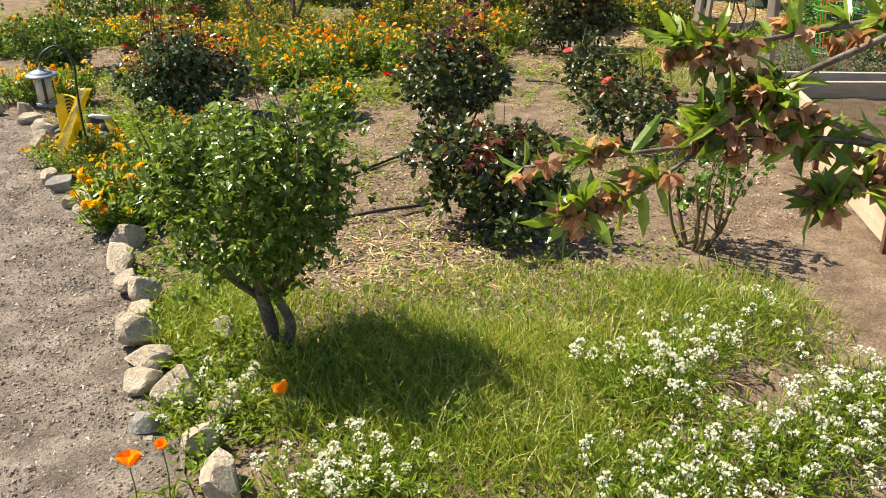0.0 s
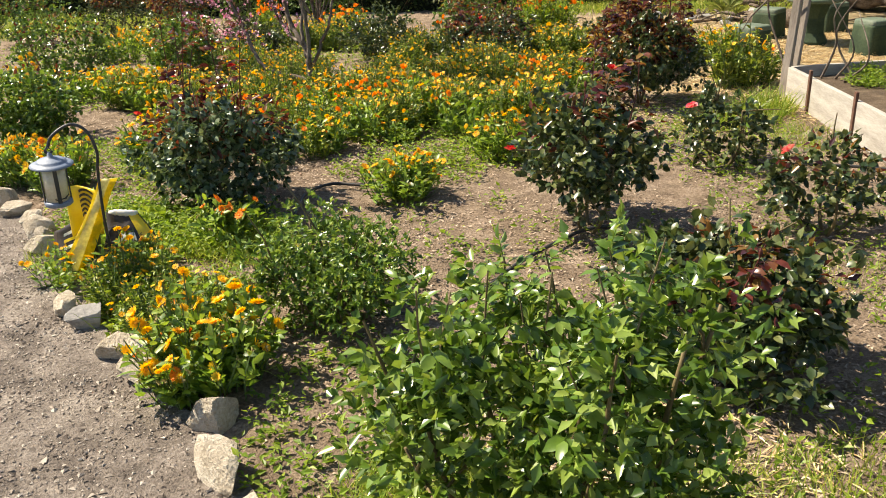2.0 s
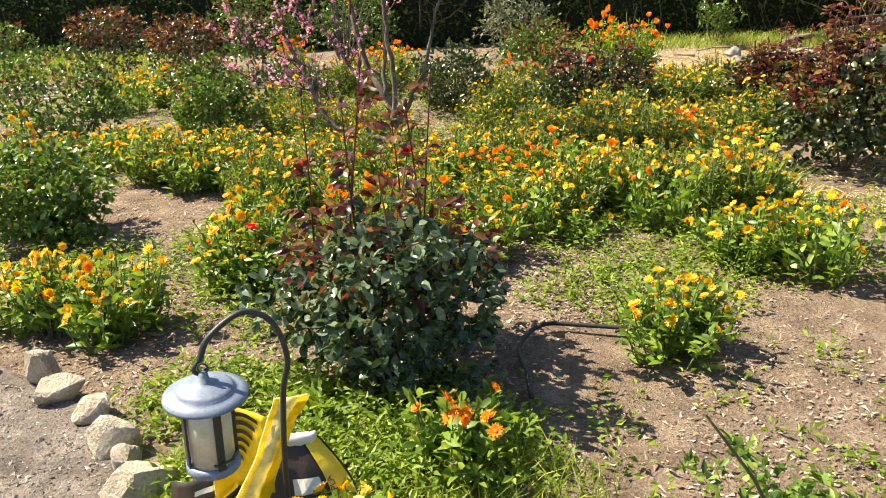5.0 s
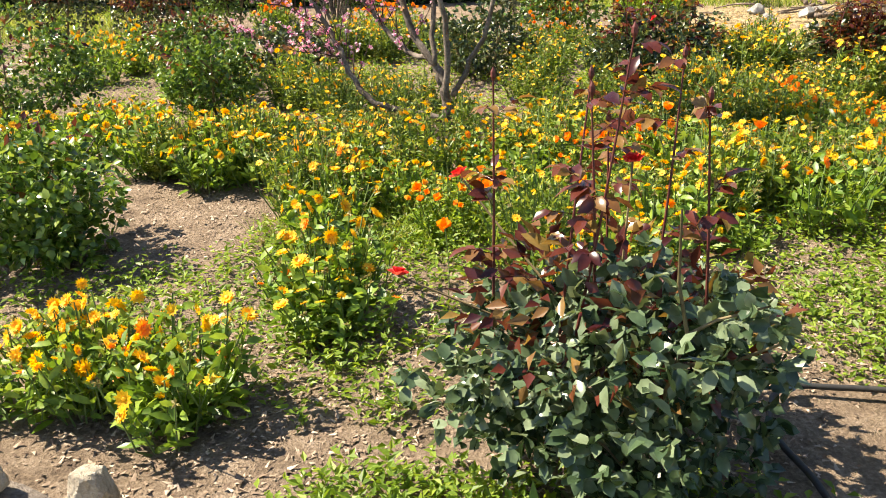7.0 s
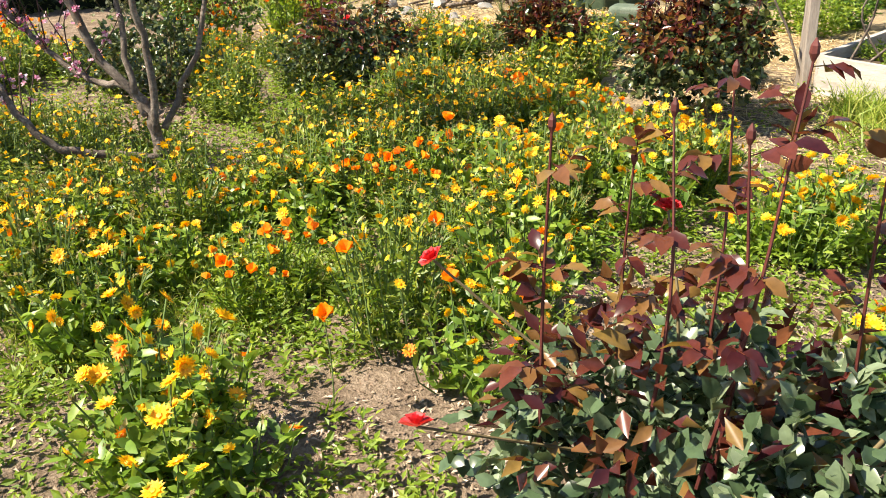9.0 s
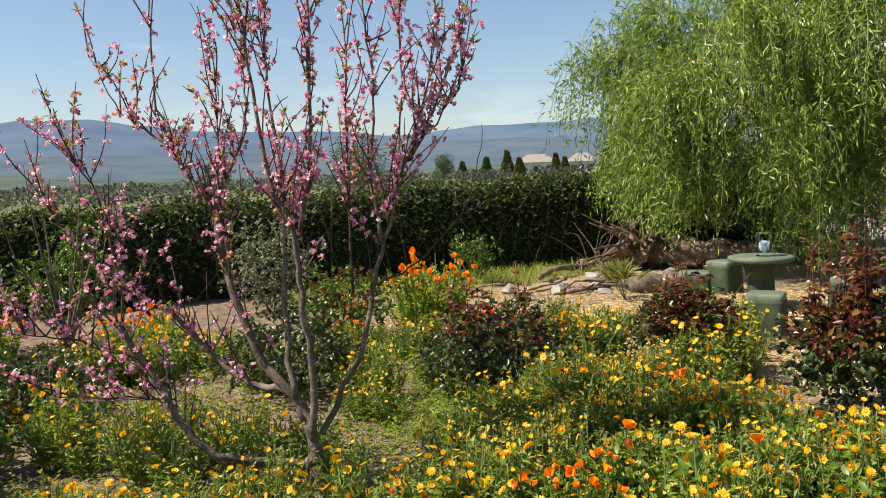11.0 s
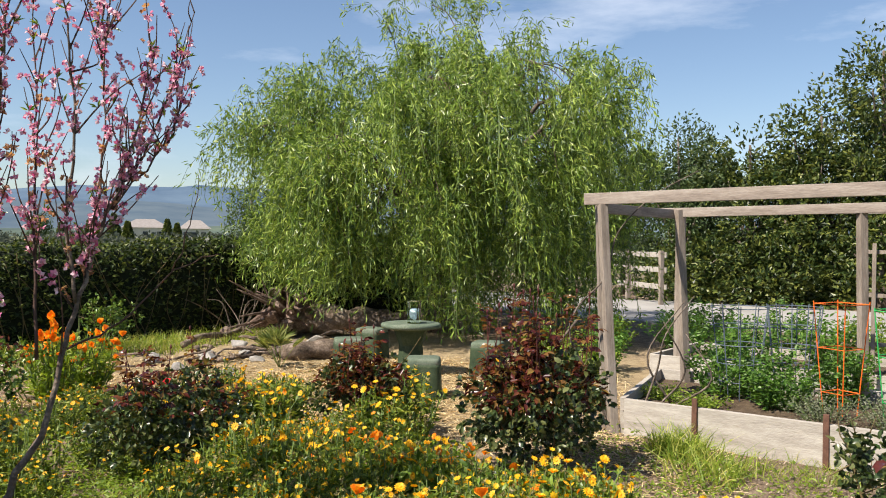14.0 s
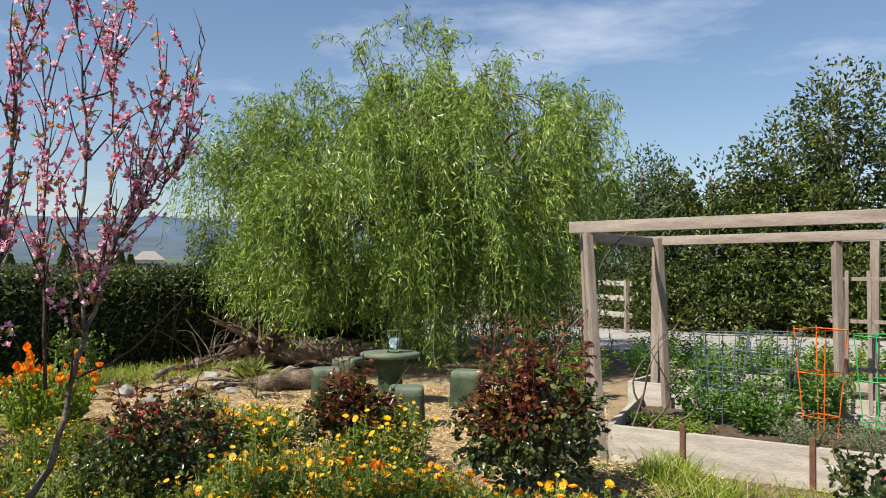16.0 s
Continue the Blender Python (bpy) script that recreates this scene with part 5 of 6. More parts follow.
part("withered_petals", dead, L_DEADFLOWER, bough, "brown pink withered blossom")

# ---- weeping willow ----
WILLOW = np.array([8.9, 18.3, 0.0])
willow = thing("willow_tree", pose(*WILLOW), "wide weeping willow with hanging light green shoots", "willow tree")
rng = np.random.default_rng(33)
s = Soup()
tube(s, curve([(0, 0, -0.1), (0.1, 0.05, 0.8), (-0.05, 0.1, 1.8), (0.05, 0, 3.0), (0.1, -0.1, 3.8), (0.0, 0.0, 4.3)], 4), np.linspace(0.24, 0.02, 21), 12)
part("trunk", s, M_BARK, willow, smooth=True)
lv, sh, tw = Soup(), Soup(), Soup()


def dome(r, a):
    """Height of the willow's outline r metres from its trunk, in the direction a."""
    lumps = 0.28 * math.sin(3 * a + 0.7) + 0.22 * math.sin(5 * a + 2.1)
    return 5.2 - 0.74 * r + 0.05 * r * r + lumps * min(r / 1.5, 1.0) - 0.55 * max(0.0, math.cos(a - 2.3)) * min(r / 1.5, 1.0)


def skirt(r, a=0.0):
    return 0.12 + max(0.0, r - 2.45) * 1.7 + 0.5 * max(0.0, math.cos(a - 2.3))


limbs = []
for k in range(20):
    a = 2 * np.pi * k / 20 + rng.uniform(-0.13, 0.13)
    r = rng.uniform(1.0, 3.05)
    top = dome(r, a) - rng.uniform(0.05, 0.5)
    d = np.array([math.cos(a), math.sin(a), 0.0])
    c = curve([(0, 0, rng.uniform(1.2, 2.8)), d * r * 0.3 + [0, 0, top * 0.72], d * r * 0.72 + [0, 0, top * 1.0], d * r + [0, 0, top]], 6)
    c[2:-1] += rng.normal(size=c[2:-1].shape) * 0.02
    part("limb", tube(Soup(), c, np.linspace(0.07, 0.012, len(c)), 7), M_BARK, willow, smooth=True)
    limbs.append(c)
limb_points = np.concatenate([c[4:] for c in limbs])


def strand(o, out, drop, up):
    """One hanging shoot with its narrow leaves."""
    tip = o + out + np.append(rng.normal(size=2) * 0.07, -drop)
    c = curve([o, o + out * 0.4 + [0, 0, up], o + out * 0.85 - [0, 0, drop * 0.4 - up * 0.6], tip], 5)
    tube(sh, c[::3], 0.003, 3, False)
    n = int(40 * max(drop, 0.55))
    f = rng.uniform(0.3, len(c) - 1.01, n)
    i = f.astype(int)
    at = c[i] + (c[i + 1] - c[i]) * (f - i)[:, None] + rng.normal(size=(n, 3)) * 0.035
    way = rng.normal(size=(n, 3)) * 0.7 + np.array([0, 0, -0.65]) + out * 0.6
    leaf_cloud(lv, at, way, rng.uniform(0.075, 0.15, n), rng.uniform(0.018, 0.029, n), rng, False, 0.14, 0.2, 0.4)


for k in range(680):
    a, r = rng.uniform(0, 2 * np.pi), 3.25 * math.sqrt(rng.uniform(0.005, 1))
    outer, low = k < 300, k >= 520
    if low:
        r = min(r, 2.6) * rng.uniform(0.7, 1.0)
    top = dome(r, a)
    z = top * rng.uniform(0.86, 1.0) if outer else (rng.uniform(1.1, 2.7) if low else top * rng.uniform(0.4, 0.86))
    if not outer and r > 2.9:
        r = 2.7
    o = np.array([math.cos(a) * r, math.sin(a) * r, z])
    if noise.noise(Vector((o[0] * 1.1, o[1] * 1.1, z * 1.25 + 5.0))) < -0.04:
        continue
    near = limb_points[np.argmin(np.linalg.norm(limb_points - o, axis=1))]
    tube(tw, curve([near, (near + o) / 2 + [0, 0, 0.1], o], 3), 0.007, 4, False)
    side = np.array([math.cos(a), math.sin(a), 0.0])
    spread = rng.uniform(0.06, 0.17)
    reach = rng.uniform(0.6, 1.0)
    for j in range(rng.integers(6, 12)):
        p = o + rng.normal(size=3) * [spread, spread, 0.12]
        out = side * rng.uniform(0.05, 0.45) + np.append(rng.normal(size=2) * 0.24, 0)
        drop = rng.uniform(0.45, 1.15) * reach if rng.uniform() < 0.6 else rng.uniform(0.9, 2.0) * reach
        if not outer:
            drop *= 2.3 if low else 1.25
        drop = min(drop, max(0.25, p[2] - skirt(r, a) - (rng.uniform(0, 0.25) if low else rng.uniform(0, 0.5))))
        strand(p, out, drop, rng.uniform(0.03, 0.2))
    if outer and rng.uniform() < 0.5:
        for j in range(3):
            strand(o + rng.normal(size=3) * 0.08, side * rng.uniform(0.1, 0.5) + np.append(rng.normal(size=2) * 0.2, 0), rng.uniform(-0.25, 0.25), rng.uniform(0.3, 0.55))
# plumes standing over the crown
for bx, by, bz in ((-0.5, 0.75, 5.35), (-0.1, 0.1, 5.6), (0.3, -0.4, 5.45), (0.85, -1.2, 4.95), (1.25, -1.8, 4.6), (1.8, -2.6, 4.25), (-0.9, 1.3, 4.7), (-1.35, 1.95, 4.35), (1.7, -2.3, 4.5), (-1.75, 2.5, 4.0)):
    o = np.array([bx, by, bz])
    near = limb_points[np.argmin(np.linalg.norm(limb_points - o + [0, 0, 0.7], axis=1))]
    c = curve([near, (near + o) / 2 + [0, 0, 0.1], o - [0, 0, 0.25]], 4)
    tube(tw, c, 0.009, 4, False)
    for j in range(13):
        p = c[rng.integers(len(c) // 2, len(c))] + rng.normal(size=3) * 0.06
        strand(p, np.append(rng.normal(size=2) * 0.3, 0), rng.uniform(-0.3, 0.45), rng.uniform(0.2, 0.5))
part("leaves", lv, L_WILLOW, willow, "narrow fresh green leaves on hanging shoots")
part("shoot_curtain", sh, M_STEM, willow)["kind"] = "stuff"
part("twig_mass", tw, M_TWIG, willow)["kind"] = "stuff"


# ---- leafy trees and hedge ----
def leafy_tree(name, x, y, height, radius, seed, label, n, size, mat, clear=0.15, trunk=0.12, category="tree", group="", wide=0.5, lobes=9):
    rg = np.random.default_rng(seed)
    top = thing(name, pose(x, y, 0), label, category, group)
    s = Soup()
    tube(s, curve([(0, 0, -0.1), (rg.normal() * 0.05, 0, height * 0.3), (rg.normal() * 0.1, 0.05, height * 0.9)], 5), np.linspace(trunk, trunk * 0.2, 11), 8)
    part("trunk", s, M_BARK, top, smooth=True)
    lv = Soup()
    cen = np.array([0, 0, height * (clear + (1 - clear) * 0.5)])
    ext = np.array([radius, radius, height * (1 - clear) * 0.5])
    lob = []
    for k in range(lobes):
        d = unit(rg.normal(size=3))
        at = cen + d * ext * rg.uniform(0.35, 0.72)
        lob.append((at, rg.uniform(0.3, 0.5) * (1.0 if lobes < 15 else 0.72)))
        s = Soup()
        tube(s, curve([(0, 0, height * 0.22), at * [0.5, 0.5, 0.7], at], 4), np.linspace(trunk * 0.45, 0.01, 9), 5)
        part("limb", s, M_BARK, top, smooth=True)
    lob.append((cen + [0, 0, ext[2] * 0.55], 0.42))
    if lobes > 15:
        lob += [(np.array([math.cos(k * 0.7) * radius * 0.7, math.sin(k * 0.7) * radius * 0.7, ext[2] * 0.28]), 0.36) for k in range(9)]
    for at, q in lob:
        m = n // len(lob)
        p, d = ball(rg, m, 1.0, 1.0, 0.8)
        bump = np.array([1 + 0.35 * noise.noise(Vector(v * 2.5 + at)) for v in d])[:, None]
        p = at + p * ext * q * bump * 1.2
        keep = p[:, 2] > height * clear * 0.4
        if lobes > 15:
            keep &= np.array([noise.noise(Vector(v * 1.9 + [x, y, 0])) > -0.12 for v in p])
        leaf_cloud(lv, p[keep], (d + rg.normal(size=d.shape) * 0.7 + [0, 0, 0.15])[keep], size * rg.uniform(0.6, 1.3, keep.sum()), size * wide, rg, False, 0.15, 0.3, 0.45)
    part("crown", lv, mat, top)
    return top


for k, (x, y, h, r, n) in enumerate(((19.6, 16.6, 4.4, 2.0, 9000), (21.4, 13.9, 7.0, 2.2, 13000), (22.6, 11.4, 6.6, 2.4, 8000), (20.5, 15.2, 5.3, 1.9, 9000), (20.8, 18.3, 4.3, 1.8, 8000), (21.0, 9.0, 6.0, 2.3, 7000), (19.2, 15.6, 2.3, 1.3, 5000), (19.5, 13.6, 2.2, 1.3, 5000), (19.4, 11.8, 2.3, 1.3, 5000), (18.9, 17.9, 2.0, 1.2, 4000))):
    leafy_tree("evergreen_tree", x, y, h, r, 60 + k, "dense dark evergreen tree beyond the driveway", int(n * 1.7), 0.15, L_TREE, 0.0, 0.14, wide=0.5, lobes=20, group="evergreen trees beyond the driveway")
for k, (x, y, h, r) in enumerate(((19.4, 18.4, 4.7, 1.5), (20.2, 20.4, 4.3, 1.6))):
    leafy_tree("olive_tree", x, y, h, r, 80 + k, "upright yellowish green tree behind the willow", 6000, 0.12, L_FAR, 0.1, 0.1)
for k, (brg, dist, h, r, lab) in enumerate(((21.5, 62, 5.0, 2.9, "round green tree in the field beyond the hedge"), (12.3, 90, 3.9, 1.5, "small field tree beyond the hedge"), (39.3, 42, 4.0, 1.3, "leafy tree beyond the hedge"), (27, 120, 4.2, 2.0, "field tree beyond the hedge"), (44, 60, 5.0, 2.2, "leafy tree beyond the hedge"))):
    leafy_tree("field_tree", dist * math.sin(radians(brg)) - 2, dist * math.cos(radians(brg)) + 9, h, r, 90 + k, lab, 3500, 0.2 if dist > 50 else 0.14, L_FAR, 0.05, 0.15, lobes=7)


def conifer(x, y, h, seed):
    rg = np.random.default_rng(seed)
    top = thing("conifer", pose(x, y, 0), "dark pointed conifer near the far houses", "conifer", "far conifers")
    part("trunk", tube(Soup(), [(0, 0, -0.2), (0, 0, h)], [0.2, 0.03], 6), M_BARK, top)
    n = 1400
    f = rg.uniform(0.05, 1, n)
    a = rg.uniform(0, 2 * np.pi, n)
    q = (1 - f) * h * 0.28 * rg.uniform(0.4, 1.1, n)
    p = np.stack([np.cos(a) * q, np.sin(a) * q, f * h], 1)
    part("crown", leaf_cloud(Soup(), p, np.stack([np.cos(a), np.sin(a), np.full(n, -0.2)], 1), 0.6, 0.35, rg), L_TREE, top)


for k, (brg, dist, h) in enumerate(((30.0, 170, 4.6), (31.4, 180, 6.0), (32.2, 176, 4.4), (34.6, 200, 5.4), (35.2, 205, 4.6), (28.4, 190, 4.2), (41.5, 170, 5.0))):
    conifer(dist * math.sin(radians(brg)) - 2, dist * math.cos(radians(brg)) + 9, h, 200 + k)

M_WALL = speckled_material("pale_house_wall", [(0.3, (0.50, 0.46, 0.40)), (0.7, (0.64, 0.60, 0.53))], 0.8, 0.9, 0.1, 0.01)
M_ROOF = speckled_material("grey_brown_roof_tiles", [(0.3, (0.19, 0.17, 0.16)), (0.7, (0.30, 0.28, 0.27))], 1.5, 0.9, 0.3, 0.02)
M_PANE = speckled_material("dark_window_pane", [(0.3, (0.02, 0.025, 0.03)), (0.7, (0.05, 0.06, 0.07))], 2, 0.1, 0.0, 0.01)
for brg, dist, w, h in ((33.3, 230, 11, 3.6), (36.3, 225, 7, 3.4)):
    house = thing("house", pose(dist * math.sin(radians(brg)) - 2, dist * math.cos(radians(brg)) + 9, 0, 0, 0, -brg), "far pale house with a hipped grey roof", "house", "far houses")
    part("wall", block(Soup(), (w, 7, h), pose(0, 0, h / 2), 0.05), M_WALL, house)
    part("roof", Soup().add([(-w / 2 - .5, -4, h), (w / 2 + .5, -4, h), (w / 2 + .5, 4, h), (-w / 2 - .5, 4, h), (-w * 0.2, 0, h + 2.2), (w * 0.2, 0, h + 2.2)], [[0, 1, 5, 4], [1, 2, 5], [2, 3, 4, 5], [3, 0, 4], [3, 2, 1, 0]]), M_ROOF, house)
    for k in range(3):
        part("window", block(Soup(), (1.2, 0.1, 1.3), pose(-w * 0.3 + k * w * 0.3, -3.53, h * 0.55), 0.02), M_PANE, house)

# far valley woods
rng = np.random.default_rng(44)
woods = Soup()
for k in range(1000):
    brg, dist = rng.uniform(-60, 95), 80 + 340 * rng.uniform() ** 1.5
    h = rng.uniform(1.2, 2.2) * (0.6 + dist / 420)
    n = 56
    p, d = ball(rng, n, 1.0)
    o = np.array([dist * math.sin(radians(brg)), dist * math.cos(radians(brg)) + 9, h * 0.45])
    leaf_cloud(woods, o + p * [h * 1.3, h * 1.3, h * 0.55], d + rng.normal(size=d.shape) * 0.5, h * 0.32, h * 0.24, rng)
# greyed, narrow range of shades: distance haze is in the leaf colour
L_VALLEY = leaf_material("hazed_valley_leaf", (0.075, 0.09, 0.07), (0.09, 0.105, 0.08), (0.11, 0.12, 0.09), 0.9, 0.45, 0.05, (1.1, 1.1, 1.05))
tagged(part("far_woods", woods, L_VALLEY), "dull olive brown woods across the valley floor", "woods", kind="stuff")

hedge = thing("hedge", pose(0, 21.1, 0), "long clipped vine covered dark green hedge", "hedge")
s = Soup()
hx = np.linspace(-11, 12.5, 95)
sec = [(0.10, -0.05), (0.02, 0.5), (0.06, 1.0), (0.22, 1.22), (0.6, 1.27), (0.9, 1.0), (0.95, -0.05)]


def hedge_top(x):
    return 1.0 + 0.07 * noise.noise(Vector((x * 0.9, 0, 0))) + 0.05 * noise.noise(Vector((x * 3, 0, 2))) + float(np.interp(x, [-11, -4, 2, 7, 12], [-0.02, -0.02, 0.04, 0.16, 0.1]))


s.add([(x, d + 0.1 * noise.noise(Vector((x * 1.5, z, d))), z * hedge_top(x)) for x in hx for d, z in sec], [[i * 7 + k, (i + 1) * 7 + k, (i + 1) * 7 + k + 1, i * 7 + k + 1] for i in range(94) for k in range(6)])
# dark sheet behind the leaves: the hedge's inner shade as colour
part("shade_core", s, M_INNER_SHADE, hedge, smooth=True)
n = 30000
x = rng.uniform(-11, 12.5, n)
f = rng.uniform(0, 4.6, n)
i = f.astype(int)
sa = np.array(sec)
dz = sa[i] + (sa[i + 1] - sa[i]) * (f - i)[:, None]
p = np.stack([x, dz[:, 0] - 0.05 + rng.normal(size=n) * 0.06, dz[:, 1] * np.array([hedge_top(v) for v in x]) + rng.normal(size=n) * 0.04], 1)
lv = Soup()
top = i >= 2
leaf_cloud(lv, p, np.stack([rng.normal(size=n) * 0.7, -0.5 + rng.normal(size=n) * 0.4, rng.normal(size=n) * 0.5 + 0.2], 1), rng.uniform(0.05, 0.10, n), rng.uniform(0.035, 0.06, n), rng, False, 0.2, 0.3, 0.5)
part("leaves", lv, L_HEDGE, hedge, "small dull green leaves")
s = Soup()
for k in range(70):
    xx = rng.uniform(-10, 12)
    tube(s, curve([(xx, -0.05, 0), (xx + rng.normal() * 0.15, -0.1, 0.5), (xx + rng.normal() * 0.3, 0.0, rng.uniform(0.8, 1.35))], 4), 0.006, 4, False)
part("vines", s, M_CANE, hedge)

# bare shrub before the hedge
shrub = thing("bare_shrub", pose(-1.42, 18.4, 0), "leafless grey shrub with thin upright stems", "shrub")
for k in range(12):
    a = rng.uniform(0, 2 * np.pi)
    tip = np.array([math.cos(a) * rng.uniform(0.1, 0.6), math.sin(a) * 0.3, rng.uniform(0.9, 2.05)])
    s = Soup()
    tube(s, curve([(0, 0, -0.03), tip * [0.3, 0.3, 0.35] + [0.03 * math.cos(a), 0, 0], tip * [0.8, 0.8, 0.7], tip], 4), np.linspace(0.016, 0.003, 13), 5)
    part("stem", s, M_BARK, shrub, smooth=True)


# ---- raised beds and pergola ----
def board(a, b, h, mat, parent, name="board", z=0.0, thick=0.045):
    """A plank on edge from a to b."""
    a, b = Vector((*a, 0)), Vector((*b, 0))
    d = b - a
    m = Matrix.Translation((a + b) / 2 + Vector((0, 0, z + h / 2))) @ Matrix.Rotation(math.atan2(d.y, d.x) - math.pi / 2, 4, "Z")
    s = Soup()
    block(s, (thick, d.length, h), Matrix(), 0.004)
    ob = part(name, s, mat, parent)
    ob.matrix_world = m
    return ob


def raised_bed(name, corners, h, mat, label, soil_z=0.2):
    bed = thing(name, Matrix(), label, "raised bed", "raised garden beds")
    for k in range(4):
        a, b = Vector((*corners[k], 0)), Vector((*corners[(k + 1) % 4], 0))
        d = (b - a).normalized() * 0.025
        board((a + d).xy[:], (b - d).xy[:], h, mat, bed)
    s = Soup()
    n = 14
    c = [np.array(q) for q in corners]
    s.add([(*((c[0] * (1 - u) + c[1] * u) * (1 - v) + (c[3] * (1 - u) + c[2] * u) * v), soil_z + 0.03 * noise.noise(Vector((u * 9, v * 9, 0)))) for v in np.linspace(0.0, 1.0, n) for u in np.linspace(0.0, 1.0, n)],
          [[j * n + i, j * n + i + 1, (j + 1) * n + i + 1, (j + 1) * n + i] for j in range(n - 1) for i in range(n - 1)])
    part("bed_soil", s, M_BEDSOIL, bed, "dark crumbly soil", True)
    return bed


M_BEDSOIL = speckled_material("dark_bed_soil", [(0.3, (0.045, 0.03, 0.02)), (0.5, (0.10, 0.07, 0.045)), (0.7, (0.19, 0.14, 0.095))], 12, 0.95, 0.9, 0.02, 80)
raised_bed("raised_bed", [(4.04, 10.40), (5.67, 10.32), (5.67, 13.10), (4.00, 12.70)], 0.30, M_BOARD, "whitewashed timber raised bed full of herbs")
raised_bed("raised_bed", [(4.27, 6.40), (5.80, 6.40), (5.80, 9.95), (4.27, 9.95)], 0.32, M_NEWBOARD, "bare timber raised bed with dark soil")
raised_bed("raised_bed", [(6.6, 10.1), (8.0, 10.1), (8.0, 13.6), (6.6, 13.6)], 0.30, M_BOARD, "whitewashed timber raised bed behind the first")
for x, y in ((3.985, 12.11), (4.005, 11.2), (4.235, 8.9), (4.235, 7.6)):
    tagged(part("bed_stake", block(Soup(), (0.022, 0.04, 0.5), pose(x - 0.005, y, 0.12), 0.004), M_RUST), "rusty flat iron stake holding the board", "stake", "bed stakes")

pergola = thing("pergola", Matrix(), "weathered grey timber pergola over the raised bed", "pergola")


def post(x, y, top, lean=(0.0, 0.0), w=0.068, base=-0.05):
    s = Soup()
    d = Vector((lean[0], lean[1], top - base))
    m = Matrix.Translation(Vector((x, y, base)) + d / 2) @ d.to_track_quat("Z", "Y").to_matrix().to_4x4()
    block(s, (w, w, d.length), Matrix(), 0.005)
    ob = part("post", s, M_WOODUP, pergola)
    ob.matrix_world = m
    return ob


M_WOODUP = speckled_material("weathered_grey_post", [(0.3, (0.12, 0.095, 0.075)), (0.5, (0.24, 0.20, 0.165)), (0.7, (0.38, 0.33, 0.28))], 3, 0.85, 0.5, 0.006, 26, stretch=(5, 5, 0.7))
post(3.98, 12.76, 1.83, (0.16, 0.20))
post(4.10, 12.90, 1.83, (0.17, 0.16), 0.05)
post(4.21, 10.35, 1.88, (-0.03, 0.03))
post(5.60, 12.80, 1.83, (-0.08, 0.06))
post(5.62, 11.28, 1.83, (-0.03, 0.03))
post(5.62, 9.0, 1.86)


def beam(a, b, size, name="beam"):
    a, b = Vector(a), Vector(b)
    d = b - a
    s = Soup()
    block(s, (size[0], d.length, size[1]), Matrix(), 0.004)
    ob = part(name, s, M_WOOD, pergola)
    ob.matrix_world = Matrix.Translation((a + b) / 2) @ d.to_track_quat("Y", "Z").to_matrix().to_4x4()
    return ob


beam((4.14, 13.12, 1.875), (4.20, 8.7, 1.93), (0.045, 0.095))
beam((5.53, 13.05, 1.80), (5.62, 8.7, 1.86), (0.045, 0.085))
beam((4.17, 12.99, 1.80), (5.58, 12.93, 1.79), (0.04, 0.085), "crosspiece")
beam((4.18, 10.45, 1.865), (5.66, 10.40, 1.86), (0.04, 0.085), "crosspiece")
beam((4.19, 9.2, 1.875), (5.66, 9.2, 1.87), (0.04, 0.085), "crosspiece")
# second frame behind
frame2 = thing("pergola", Matrix(), "weathered grey timber frame over the second bed", "pergola")
for x, y, t in ((6.9, 13.4, 1.80), (6.95, 11.2, 1.88), (6.95, 9.4, 1.88)):
    ob = part("post", block(Soup(), (0.085, 0.085, t + 0.05), Matrix(), 0.005), M_WOODUP, frame2)
    ob.matrix_world = pose(x, y, t / 2 - 0.025, 1, -1, 0)
ob = part("beam", block(Soup(), (0.045, 4.6, 0.085), Matrix(), 0.004), M_WOOD, frame2)
ob.matrix_world = pose(6.93, 11.35, 1.86)
trellis = thing("trellis", pose(6.45, 10.72, 0), "rough grey stick trellis beside the beds", "trellis")
rng = np.random.default_rng(71)
for k in range(8):
    part("slat", block(Soup(), (0.02, 0.035, 1.5), pose(0, -0.75 + 0.2 * k, 0.78, rng.normal() * 2, rng.normal() * 2), 0.003), M_WOODUP, trellis)
for z in (0.6, 1.05, 1.45):
    part("rail", block(Soup(), (0.025, 1.7, 0.035), pose(0.023, -0.05, z), 0.003), M_WOODUP, trellis)

vine = thing("bare_vine", pose(4.2, 12.75, 0), "leafless grey vine climbing the pergola post", "vine")
for pts in ([(-0.1, 0.1, 0), (-0.22, 0.2, 0.4), (-0.32, 0.35, 0.75), (-0.3, 0.3, 1.0), (-0.1, 0.15, 1.25), (0.0, 0.1, 1.6), (0.12, -0.15, 1.9), (0.3, -0.45, 2.1)],
            [(0.05, -0.1, 0.15), (0.12, -0.2, 0.5), (0.05, -0.3, 0.8), (0.25, -0.45, 1.1)], [(0.15, -0.2, 0.2), (0.2, -0.4, 0.5), (0.0, -0.3, 0.9)],
            [(0.2, -0.3, 0.2), (0.25, -0.6, 0.45), (0.2, -0.4, 0.8)], [(-0.3, 0.3, 0.9), (-0.45, 0.4, 0.7), (-0.5, 0.5, 0.55)], [(0.3, -0.25, 0.2), (0.15, -0.1, 0.6), (0.3, -0.35, 1.05)]):
    part("stem", tube(Soup(), curve(pts, 5), np.linspace(0.011, 0.004, (len(pts) - 1) * 5 + 1), 6), M_BARK, vine, smooth=True)


